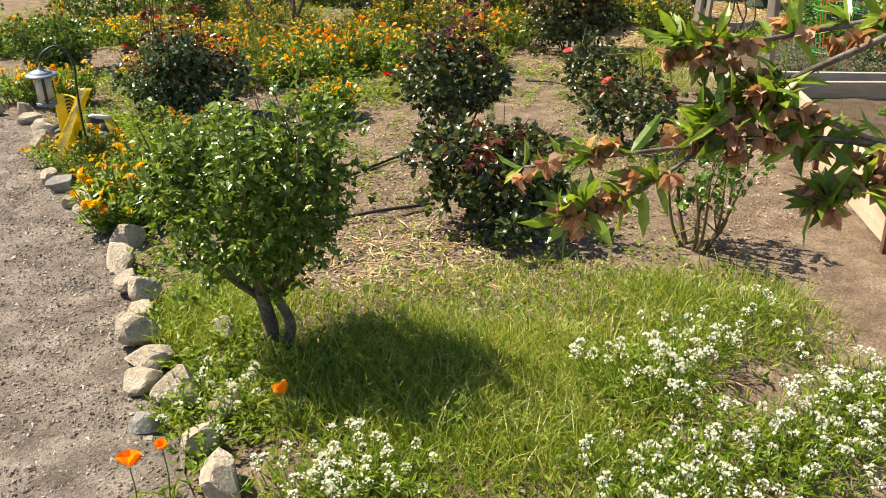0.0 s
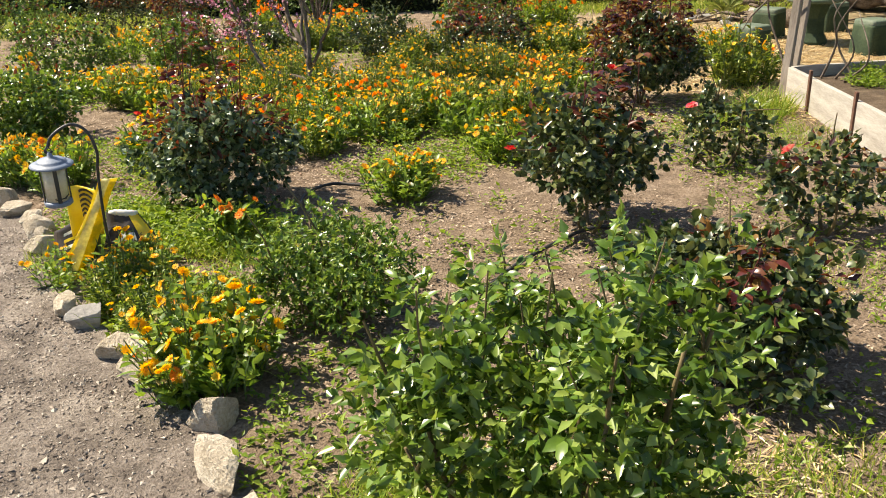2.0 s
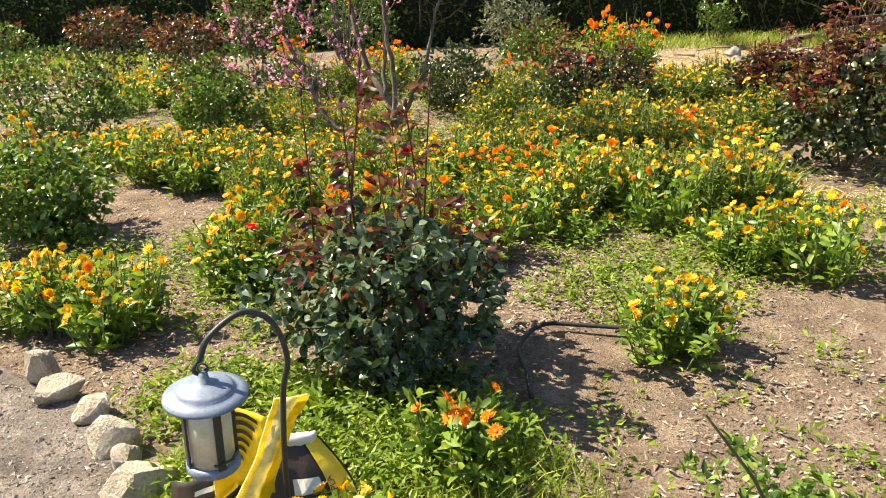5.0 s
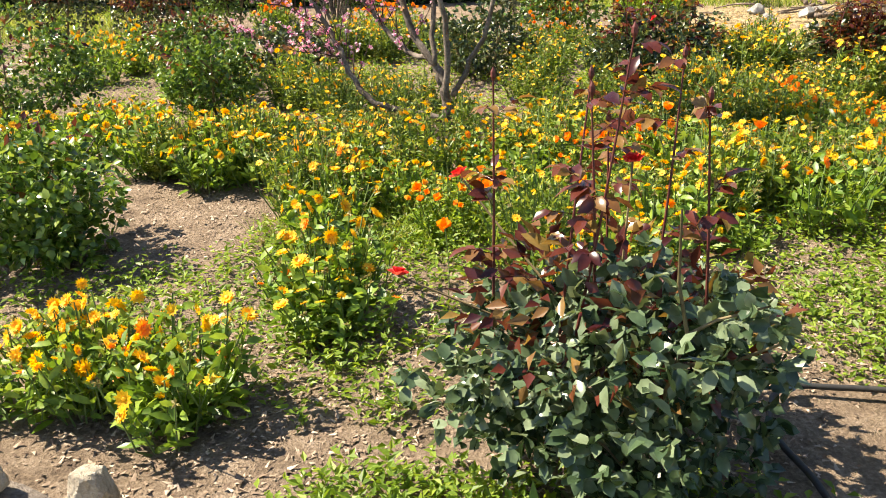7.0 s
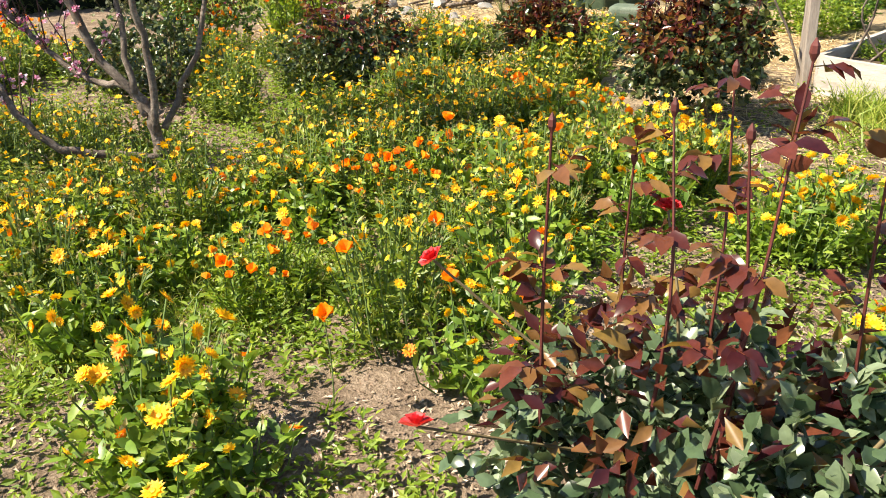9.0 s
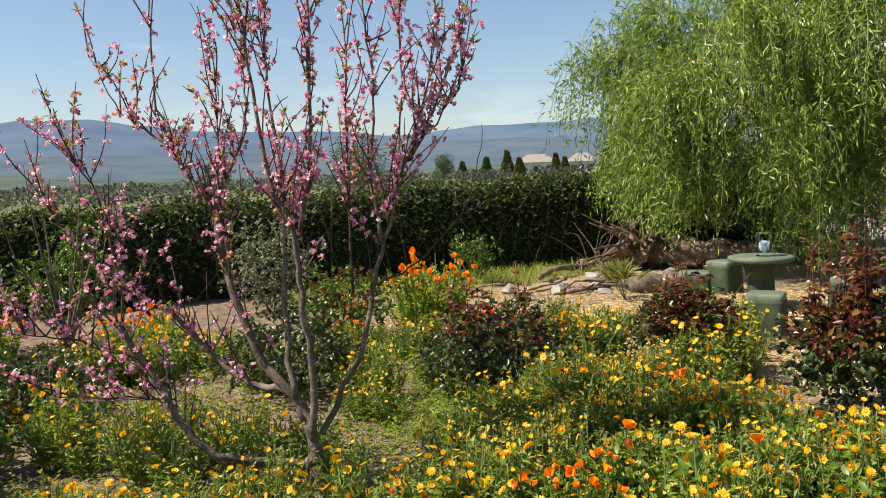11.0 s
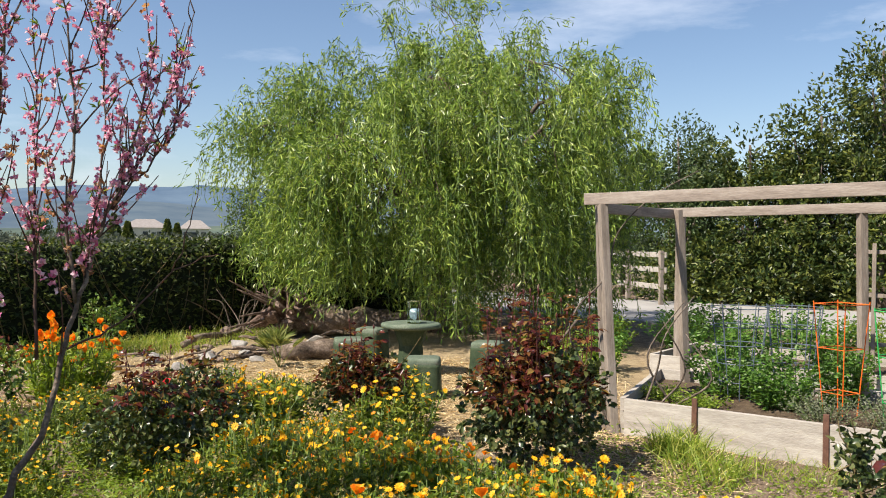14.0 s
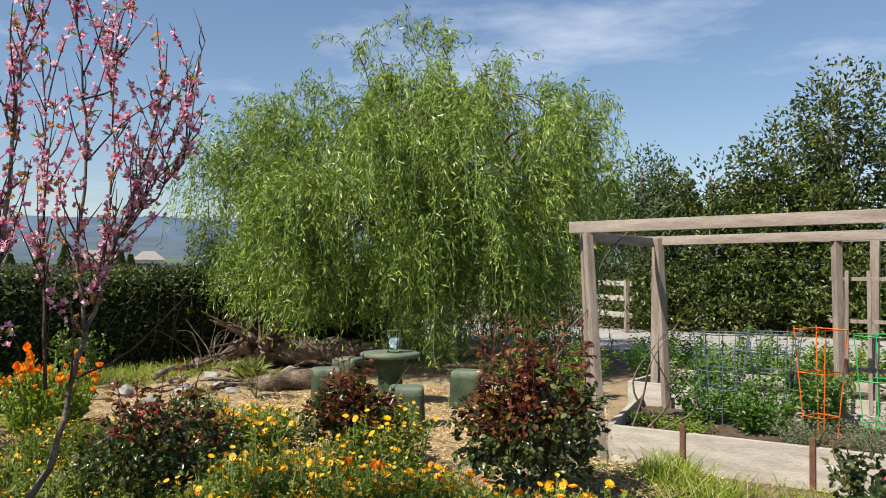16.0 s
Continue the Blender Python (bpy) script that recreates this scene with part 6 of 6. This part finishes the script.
def cage(x, y, z, top, r, mat, label, rings=3, square=False, n=4):
    t = thing("plant_cage", pose(x, y, z, 0, 0, 20), label, "plant cage", "wire plant cages")
    for k in range(rings):
        zz = top * (0.2 + 0.8 * k / (rings - 1))
        rr = r * (0.6 + 0.4 * zz / top)
        c = [(rr * math.cos(a), rr * math.sin(a), zz) for a in np.linspace(0, 2 * np.pi, 5 if square else 25)]
        part("ring", tube(Soup(), c, 0.0042, 5, False), mat, t)
    for k in range(n):
        a = 2 * np.pi * k / n
        part("leg", tube(Soup(), [(r * 0.55 * math.cos(a), r * 0.55 * math.sin(a), -0.12), (r * math.cos(a), r * math.sin(a), top + 0.02)], 0.0042, 5), mat, t)
    return t


def paint(name, col, rough=0.5):
    return speckled_material(name, [(0.3, tuple(v * 0.8 for v in col)), (0.7, col)], 30, rough, 0.1, 0.001)


M_ORANGE, M_GREENP, M_WIRE = paint("orange_coated_wire", (0.85, 0.16, 0.02)), paint("green_coated_wire", (0.03, 0.42, 0.10)), paint("grey_blue_wire", (0.12, 0.15, 0.19))
cage(4.95, 11.32, 0.2, 0.86, 0.20, M_ORANGE, "bright orange square wire plant cage", 3, True)
cage(4.80, 10.86, 0.2, 0.84, 0.20, M_GREENP, "bright green round wire plant cage")
cage(5.10, 12.15, 0.2, 0.78, 0.24, M_WIRE, "thin grey blue wire mesh cage", 5, False, 10)
cage(5.15, 11.72, 0.2, 0.80, 0.22, M_WIRE, "thin grey blue wire mesh cage", 5, False, 10)


def leafy_mound(name, x, y, z, r, h, seed, mat, label, n, size, category="herb", group=""):
    rg = np.random.default_rng(seed)
    t = thing(name, pose(x, y, z), label, category, group)
    st, lv = Soup(), Soup()
    for k in range(22):
        a, q = rg.uniform(0, 2 * np.pi), math.sqrt(rg.uniform(0, 1)) * r
        tip = np.array([math.cos(a) * q, math.sin(a) * q, h * rg.uniform(0.7, 1.05) * (1 - 0.35 * (q / r) ** 2)])
        root = tip * [0.4, 0.4, 0] - [0, 0, 0.02]
        tube(st, [root, tip], [0.004, 0.002], 4, False)
        m = n // 22
        f = rg.uniform(0.1, 1, m)[:, None]
        leaf_cloud(lv, root + (tip - root) * f + rg.normal(size=(m, 3)) * [0.035, 0.035, 0.02], np.concatenate([rg.normal(size=(m, 2)), rg.uniform(-0.1, 0.9, (m, 1))], 1), size * rg.uniform(0.6, 1.3, m), size * 0.5, rg, False, 0.15, 0.3, 0.6)
    part("stem_tangle", st, M_STEM, t)["kind"] = "stuff"
    part("foliage", lv, mat, t)
    return t


for k, (x, y, r, h, mat, lab, n, sz) in enumerate((
        (4.95, 11.75, 0.36, 0.48, L_HERB, "bright green leafy herb in the raised bed", 2000, 0.05), (5.2, 12.3, 0.34, 0.50, L_HERB, "tall green herb in the raised bed", 1500, 0.05),
        (5.3, 11.4, 0.3, 0.55, L_HERB, "tall green herb in the raised bed", 1400, 0.05), (4.62, 11.35, 0.30, 0.22, L_SAGE, "low grey green thyme over the board", 1500, 0.022),
        (4.62, 10.85, 0.32, 0.26, L_SAGE, "low grey green thyme over the board", 1600, 0.022), (4.58, 12.3, 0.26, 0.10, L_WEED, "low green seedlings in the bed", 700, 0.035),
        (4.75, 12.7, 0.22, 0.12, L_WEED, "low green seedlings in the bed", 500, 0.035), (5.1, 10.7, 0.28, 0.35, L_SAGE, "grey green herb in the bed", 1100, 0.03),
        (7.2, 12.9, 0.5, 0.6, L_HERB, "leafy green plants in the second bed", 1700, 0.06), (7.2, 11.9, 0.5, 0.65, L_HERB, "leafy green plants in the second bed", 1700, 0.06),
        (7.2, 10.9, 0.45, 0.6, L_HERB, "leafy green plants in the second bed", 1500, 0.06), (6.2, 14.3, 0.5, 0.55, L_WEED, "yellow green weeds beside the bed", 1400, 0.06), (6.9, 14.4, 0.4, 0.7, L_HERB, "tall green weeds beside the bed", 1200, 0.06),
        (8.6, 15.1, 0.55, 0.6, L_WEED, "green weeds in front of the willow", 1200, 0.06), (9.5, 14.4, 0.55, 0.65, L_HERB, "green weeds in front of the willow", 1200, 0.06), (7.7, 15.7, 0.5, 0.45, L_WEED, "green weeds in front of the willow", 900, 0.05), (10.4, 13.3, 0.6, 0.7, L_HERB, "tall green weeds before the driveway", 1200, 0.07), (10.8, 12.0, 0.6, 0.6, L_WEED, "tall green weeds before the driveway", 1200, 0.07), (10.9, 14.6, 0.6, 0.7, L_HERB, "tall green weeds before the driveway", 1200, 0.07), (6.2, 11.6, 0.3, 0.5, L_HERB, "green weeds between the beds", 800, 0.05), (6.2, 12.6, 0.3, 0.5, L_HERB, "green weeds between the beds", 800, 0.05),
        (5.0, 8.9, 0.45, 0.3, L_HERB, "green vegetables in the raised bed", 1300, 0.06), (5.0, 7.8, 0.4, 0.25, L_HERB, "green vegetables in the raised bed", 1000, 0.06))):
    z = 0.2 if 4.2 < x < 5.7 or 6.6 < x < 8.0 and y < 13.6 else 0.0
    z = 0.0 if y > 13.6 or x > 8.1 else z
    leafy_mound("herb_plant", x, y, z, r, h, 300 + k, mat, lab, n, sz, "herb", "raised bed plants")

# ---- stone table and stools ----
def rounded_body(s, prof, size, sides=48, power=7.0):
    """A soft square column: profile of (share of width, height)."""
    ang = np.linspace(0, 2 * np.pi, sides, endpoint=False)
    c, n = np.cos(ang), np.sin(ang)
    k = (np.abs(c) ** power + np.abs(n) ** power) ** (-1 / power)
    v = [(w * size * k[j] * c[j], w * size * k[j] * n[j], z) for w, z in prof for j in range(sides)]
    m = len(prof)
    f = [[i * sides + j, i * sides + (j + 1) % sides, (i + 1) * sides + (j + 1) % sides, (i + 1) * sides + j] for i in range(m - 1) for j in range(sides)]
    return s.add(v, f + [[(m - 1) * sides + j for j in range(sides)]])


for x, y, turn, slot in ((4.27, 14.92, 35, False), (5.72, 15.15, 20, True), (4.95, 16.55, 50, False), (5.95, 17.1, 10, False)):
    st = thing("concrete_stool", pose(x, y, -0.01, 0, 0, turn), "square green painted concrete garden stool", "stool", "stools round the stone table")
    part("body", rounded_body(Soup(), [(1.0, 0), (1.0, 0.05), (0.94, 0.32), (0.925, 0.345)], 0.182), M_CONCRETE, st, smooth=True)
    part("seat", rounded_body(Soup(), [(0.915, 0.343), (0.92, 0.350), (0.915, 0.378), (0.88, 0.394), (0.80, 0.400)], 0.182), M_CONCRETE_TOP, st, "paler greyish top", True)
    if slot:
        # solid block, no opening: the hole's shade is its near-black colour
        part("grip_slot", block(Soup(), (0.10, 0.012, 0.035), pose(-0.02, -0.166, 0.24, 4), 0.005), M_INNER_SHADE, st, "dark hand hole")
table = thing("concrete_table", pose(5.3, 15.92, -0.01), "round green painted concrete garden table", "table")
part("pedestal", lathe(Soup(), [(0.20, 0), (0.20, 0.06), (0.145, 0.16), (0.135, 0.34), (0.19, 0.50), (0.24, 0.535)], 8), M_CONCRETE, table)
part("tabletop", lathe(Soup(), [(0.30, 0.532), (0.335, 0.540), (0.345, 0.565), (0.335, 0.585), (0.30, 0.592), (0.001, 0.592)], 40), M_CONCRETE_TOP, table, "paler grey round top", True)
vase = thing("glass_block_vase", pose(5.27, 15.85, 0.583, 0, 0, 25), "clear square glass vase on the stone table", "vase")
ob = part("glass_wall", block(Soup(), (0.15, 0.13, 0.25), pose(0, 0, 0.126), 0.012), M_GLASS, vase)
part("crumpled_filling", rock(Soup(), (0.12, 0.10, 0.17), np.random.default_rng(4), pose(0, 0, 0.10)), speckled_material("pale_foil", [(0.3, (0.32, 0.42, 0.45)), (0.7, (0.62, 0.70, 0.72))], 20, 0.3, 0.6, 0.01), vase)

# ---- fallen trunk, root plate, rocks, palm ----
rng = np.random.default_rng(91)
stump = thing("uprooted_stump", pose(6.9, 19.7, 0), "weathered reddish root plate of a fallen tree", "stump")
s = Soup()
for k in range(42):
    h = rng.uniform(0.02, 0.7)
    rock(s, (rng.uniform(0.12, 0.34), rng.uniform(0.10, 0.22), rng.uniform(0.25, 0.5)), rng, pose(rng.normal() * 0.42 * (1 - h * 0.6), rng.normal() * 0.25, h, *rng.uniform(0, 180, 3)))
part("root_mass", s, M_ROOT, stump)["kind"] = "stuff"
for k in range(20):
    a = rng.uniform(0, 2 * np.pi)
    e = np.array([math.cos(a) * rng.uniform(0.4, 1.1) - 0.3, math.sin(a) * 0.5 - 0.3, rng.uniform(0.15, 0.95)])
    part("root", tube(Soup(), curve([(0, 0, 0.35), e * 0.5 + [0, 0, 0.2] + rng.normal(size=3) * 0.06, e], 4), np.linspace(0.04, 0.008, 9), 6), M_ROOT, stump, smooth=True)


def log(pts, r, label):
    c = curve(pts, 8)
    n = len(c)
    rad = [r * (1 + 0.4 * noise.noise(Vector(c[i]) * 5)) * (1 - 0.35 * i / n) for i in range(n)]
    ob = part("fallen_log", tube(Soup(), c, rad, 14), M_LOG, smooth=True)
    return tagged(ob, label, "log", "fallen logs")


log([(5.05, 17.80, 0.10), (5.35, 17.62, 0.12), (5.75, 17.40, 0.11), (6.0, 17.3, 0.10)], 0.14, "old cracked log lying on the straw")
log([(4.9, 19.6, 0.06), (5.3, 19.75, 0.13), (5.8, 19.9, 0.10), (6.2, 20.0, 0.14)], 0.05, "bent dry branch lying before the stump")
log([(7.0, 19.6, 0.26), (7.4, 18.9, 0.28), (8.0, 18.2, 0.25)], 0.24, "thick dark fallen trunk under the willow")
for k, (x, y, sz) in enumerate(((5.9, 18.7, 0.26), (6.35, 18.3, 0.22), (6.55, 18.75, 0.3), (5.0, 18.4, 0.3), (4.3, 18.3, 0.34), (4.6, 18.7, 0.26), (3.7, 18.0, 0.25), (5.5, 19.2, 0.3), (4.0, 17.5, 0.2), (6.9, 17.7, 0.22), (3.9, 18.8, 0.3), (4.75, 17.9, 0.22))):
    ob = part("loose_rock", rock(Soup(), (sz, sz * 0.8, sz * 0.6), rng), M_STONE_GREY)
    ob.matrix_world = pose(x, y, sz * 0.15, 0, 0, rng.uniform(0, 360))
    tagged(ob, "weathered rock on the straw near the stump", "rock", "rocks by the stump")
dry = thing("dry_bush", pose(6.4, 20.2, 0), "tangle of dry grey branches by the stump", "shrub")
for k in range(14):
    e = np.array([rng.normal() * 0.4, rng.normal() * 0.2, rng.uniform(0.2, 0.95)])
    part("branch", tube(Soup(), curve([(rng.normal() * 0.1, 0, 0), e * 0.5 + rng.normal(size=3) * 0.1, e], 4), np.linspace(0.014, 0.003, 9), 5), M_BARK, dry, smooth=True)
pile = thing("stick_pile", pose(5.2, 18.35, 0), "low heap of dry grey sticks and bark beside the logs", "stick pile")
for k in range(46):
    x, y, a = rng.normal() * 0.75, rng.normal() * 0.32, rng.uniform(0, np.pi)
    h, ln = abs(rng.normal()) * 0.07, rng.uniform(0.25, 0.8)
    d = np.array([math.cos(a), math.sin(a) * 0.6, rng.normal() * 0.08]) * ln * 0.5
    o = np.array([x, y, 0.03 + h])
    part("stick", tube(Soup(), curve([o - d, o + rng.normal(size=3) * 0.03, o + d], 3), np.linspace(rng.uniform(0.012, 0.035), 0.008, 7), 6), M_LOG, pile, smooth=True)
dock = thing("dock_plant", pose(-0.62, 9.52, 0), "broad leaved bright green dock weed on the soil", "weed plant")
s = Soup()
n = 10
a = rng.uniform(0, 2 * np.pi, n)
leaf_cloud(s, np.zeros((n, 3)), np.stack([np.cos(a), np.sin(a), rng.uniform(0.5, 1.8, n)], 1), rng.uniform(0.14, 0.24, n), 0.07, rng, True, 0.25, 0.25, 0.6)
part("leaf_rosette", s, L_WEED, dock, smooth=True)
palm = thing("palm_seedling", pose(4.62, 17.35, 0), "small yellow green fan palm seedling", "palm")
for k in range(11):
    a = rng.uniform(0, 2 * np.pi)
    q = rng.uniform(0.15, 0.95)
    e = np.array([math.cos(a) * 0.22 * q, math.sin(a) * 0.22 * q, 0.20 + 0.2 * (1 - q)])
    s = Soup()
    tube(s, [(0, 0, 0.0), e * 0.6, e], 0.004, 4, False)
    n = 13
    fan = np.linspace(-1.0, 1.0, n)
    u = unit(e)
    sd = unit(np.cross(u, [0, 0, 1.0]))
    way = u * np.cos(fan)[:, None] + sd * np.sin(fan)[:, None]
    leaf_cloud(s, np.repeat(e[None], n, 0), way, 0.20, 0.022, rng, False, 0.25, 0.3, 0.7)
    part("frond", s, L_PALM, palm)

fence = thing("rail_fence", pose(18.4, 20.2, 0, 0, 0, 55), "pale weathered rail fence beyond the driveway", "fence")
for k in range(5):
    part("post", block(Soup(), (0.1, 0.1, 1.35), pose(-3 + 1.5 * k, 0, 0.62), 0.008), M_WOODUP, fence)
for z in (0.45, 0.85, 1.2):
    part("rail", block(Soup(), (6.2, 0.04, 0.12), pose(0, -0.075, z), 0.006), M_BOARD, fence)

# ---- ground cover, chips, gravel, straw ----
rng = np.random.default_rng(123)
grass = Soup()
for cx, cy, rx, ry, n, ln in ((2.3, 6.15, 0.8, 0.55, 9000, 0.14), (2.6, 6.9, 0.8, 0.45, 2200, 0.10), (1.75, 6.5, 0.5, 0.45, 1800, 0.10), (1.12, 6.75, 0.32, 0.5, 3000, 0.13), (3.2, 6.75, 0.6, 0.4, 1800, 0.12), (2.6, 8.7, 0.8, 0.5, 1400, 0.05), (2.9, 11.5, 0.8, 0.6, 400, 0.05), (4.0, 20.2, 3.0, 0.8, 4200, 0.20),
                              (-0.9, 11.9, 0.7, 0.35, 2200, 0.14), (0.9, 13.9, 0.8, 0.4, 1500, 0.14), (1.8, 12.0, 0.25, 0.3, 700, 0.28), (3.3, 11.8, 0.35, 0.35, 260, 0.25), (3.65, 12.1, 0.22, 0.2, 420, 0.26), (3.7, 11.3, 0.3, 0.5, 380, 0.12), (3.35, 7.0, 0.4, 0.3, 700, 0.14), (2.6, 5.6, 0.7, 0.35, 2600, 0.09), (1.3, 6.3, 0.25, 0.5, 900, 0.08), (-6, 19.5, 2.5, 1.2, 3500, 0.3), (-0.5, 9.2, 0.5, 0.25, 1500, 0.08), (0.0, 9.05, 0.35, 0.25, 700, 0.13), (-0.95, 9.05, 0.25, 0.3, 500, 0.13), (-0.2, 8.35, 0.4, 0.25, 600, 0.12)):
    scatter_blades(grass, on_land(patch(rng, n, cx, cy, rx, ry)), ln, rng, 0.005 if ln < 0.2 else 0.009)
tagged(part("grass", grass, L_GRASS), "patches of green and yellowing grass", "grass", kind="stuff")

weeds = Soup()
for cx, cy, rx, ry, n in ((2.2, 6.9, 1.4, 1.1, 260), (2.4, 8.6, 1.3, 0.9, 130), (2.4, 11.2, 1.3, 0.9, 260), (1.0, 9.3, 0.8, 0.7, 60), (0.9, 7.3, 0.5, 0.8, 170), (-0.2, 8.4, 0.5, 0.35, 220), (-0.6, 9.5, 0.7, 0.5, 260),
                          (-0.75, 11.7, 0.95, 0.55, 480), (-1.0, 10.55, 0.5, 0.35, 130), (-1.6, 11.2, 0.7, 0.5, 150), (1.1, 6.35, 0.4, 0.35, 120), (-2.3, 13.6, 1.3, 0.9, 380), (0.6, 14.0, 1.3, 0.7, 420), (-0.6, 16.3, 2.5, 1.4, 900), (1.2, 14.6, 1.2, 0.8, 420), (2.9, 16.4, 1.2, 0.8, 160), (1.7, 16.0, 1.2, 1.0, 260), (-4.0, 15.5, 2.0, 2.5, 700), (3.3, 12.2, 0.7, 0.8, 90), (1.2, 11.2, 0.9, 0.6, 330), (0.2, 12.2, 1.4, 0.9, 500), (1.35, 5.9, 0.35, 0.4, 110), (2.8, 5.7, 0.8, 0.4, 60), (-2.4, 11.0, 0.8, 0.6, 160), (3.2, 9.9, 0.7, 0.8, 100), (-0.4, 9.25, 0.6, 0.35, 520), (-1.0, 9.7, 0.4, 0.3, 160), (-0.9, 9.15, 0.25, 0.2, 90), (0.75, 10.6, 0.6, 0.4, 160)):
    q = patch(rng, int(n * 1.45), cx, cy, rx, ry)
    q = q[[side_of_path(*v) < -0.05 for v in q]]
    o = on_land(q)
    for j in range(7):
        m = len(o)
        a = rng.uniform(0, 2 * np.pi, m)
        up = rng.uniform(0.15, 1.0, m)
        sz = rng.uniform(0.016, 0.044, m)
        way = np.stack([np.cos(a), np.sin(a), up], 1)
        leaf_cloud(weeds, o + way * sz[:, None] * 0.4 + np.array([0, 0, 1.0]) * (rng.uniform(0, 1, m) ** 3 * 0.11)[:, None], way, sz, sz * 0.5, rng, False, 0.25, 0.2, 0.7)
tagged(part("weeds", weeds, L_WEED), "low green clover like weeds on the soil", "weeds", kind="stuff")


def bits(pts, size, rng, flat=0.5, long=1.0):
    """Small broken bits: squashed, turned tetra-like lumps of six faces."""
    n = len(pts)
    base = np.array([(1, 0, 0), (-0.5, 0.85, 0), (-0.5, -0.85, 0), (0.1, 0.1, 0.8), (-0.1, 0, -0.6)])
    a = rng.uniform(0, 2 * np.pi, n)
    sz = size * rng.uniform(0.45, 1.3, n)
    sx, sy, sz2 = sz * long * rng.uniform(0.7, 1.2, n), sz * rng.uniform(0.6, 1.1, n), sz * flat
    v = np.repeat(base[None], n, 0) * np.stack([sx, sy, sz2], 1)[:, None] * (1 + rng.normal(size=(n, 5, 3)) * 0.15)
    v[:, :, 2] += rng.normal(size=(n, 1)) * v[:, :, 0] * 0.3
    c, s = np.cos(a)[:, None], np.sin(a)[:, None]
    x, y = v[:, :, 0] * c - v[:, :, 1] * s, v[:, :, 0] * s + v[:, :, 1] * c
    v = np.stack([x, y, v[:, :, 2]], 2) + pts[:, None]
    f = np.array([[0, 1, 3], [1, 2, 3], [2, 0, 3], [1, 0, 4], [2, 1, 4], [0, 2, 4]])
    return v.reshape(-1, 3), (f[None] + (np.arange(n) * 5)[:, None, None]).reshape(-1, 3)


q = np.stack([rng.uniform(-3.5, 3.0, 110000), rng.uniform(3.6, 11.0, 110000)], 1)
keep = np.array([0.0 < side_of_path(*v) < 2.2 for v in q])
q = q[keep]
tagged(part("gravel", Soup().add(*bits(np.column_stack([q, np.full(len(q), 0.008)]), 0.0075 * (1 + 1.2 * rng.uniform(size=len(q)) ** 6), rng)), M_GRAVEL), "loose fine gravel on the path", "gravel", kind="stuff")
q = np.concatenate([patch(rng, 8500, 1.6, 8.6, 1.5, 1.6), patch(rng, 4250, 2.0, 7.2, 1.2, 0.8), patch(rng, 5100, -0.9, 10.3, 1.3, 0.9), patch(rng, 5100, 0.2, 14.2, 1.6, 1.0), patch(rng, 5950, 3.4, 10.3, 0.9, 3.0), patch(rng, 4420, -2.0, 12.0, 1.6, 1.2), patch(rng, 3400, 0.6, 10.8, 1.0, 0.6)])
q = q[[side_of_path(*v) < -0.05 for v in q]]
tagged(part("wood_chips", Soup().add(*bits(on_land(q) + [0, 0, 0.006], 0.0078, rng, 0.25, 1.9)), M_CHIPS), "scattered wood chips and clods on the soil", "wood chips", kind="stuff")
straw = Soup()
o = on_land(np.concatenate([patch(rng, 20000, 4.8, 15.4, 2.0, 2.2), patch(rng, 3500, 2.9, 16.0, 1.6, 1.4), patch(rng, 2500, 3.6, 18.3, 1.8, 1.0), patch(rng, 2200, 2.2, 17.2, 1.2, 0.8), patch(rng, 2200, 2.6, 6.3, 0.6, 0.4), patch(rng, 700, 2.9, 12.2, 0.8, 0.8), patch(rng, 2200, 3.6, 12.8, 0.7, 1.2), patch(rng, 500, 1.9, 7.3, 0.6, 0.4)])) + [0, 0, 0.008]
n = len(o)
way = np.column_stack([rng.normal(size=(n, 2)), rng.normal(size=n) * 0.12])
leaf_cloud(straw, o, way, rng.uniform(0.05, 0.16, n), 0.008, rng, False, 0.05, 0.2, 0.9)
tagged(part("straw", straw, M_STRAW), "loose dry straw strewn on the ground", "straw", kind="stuff")
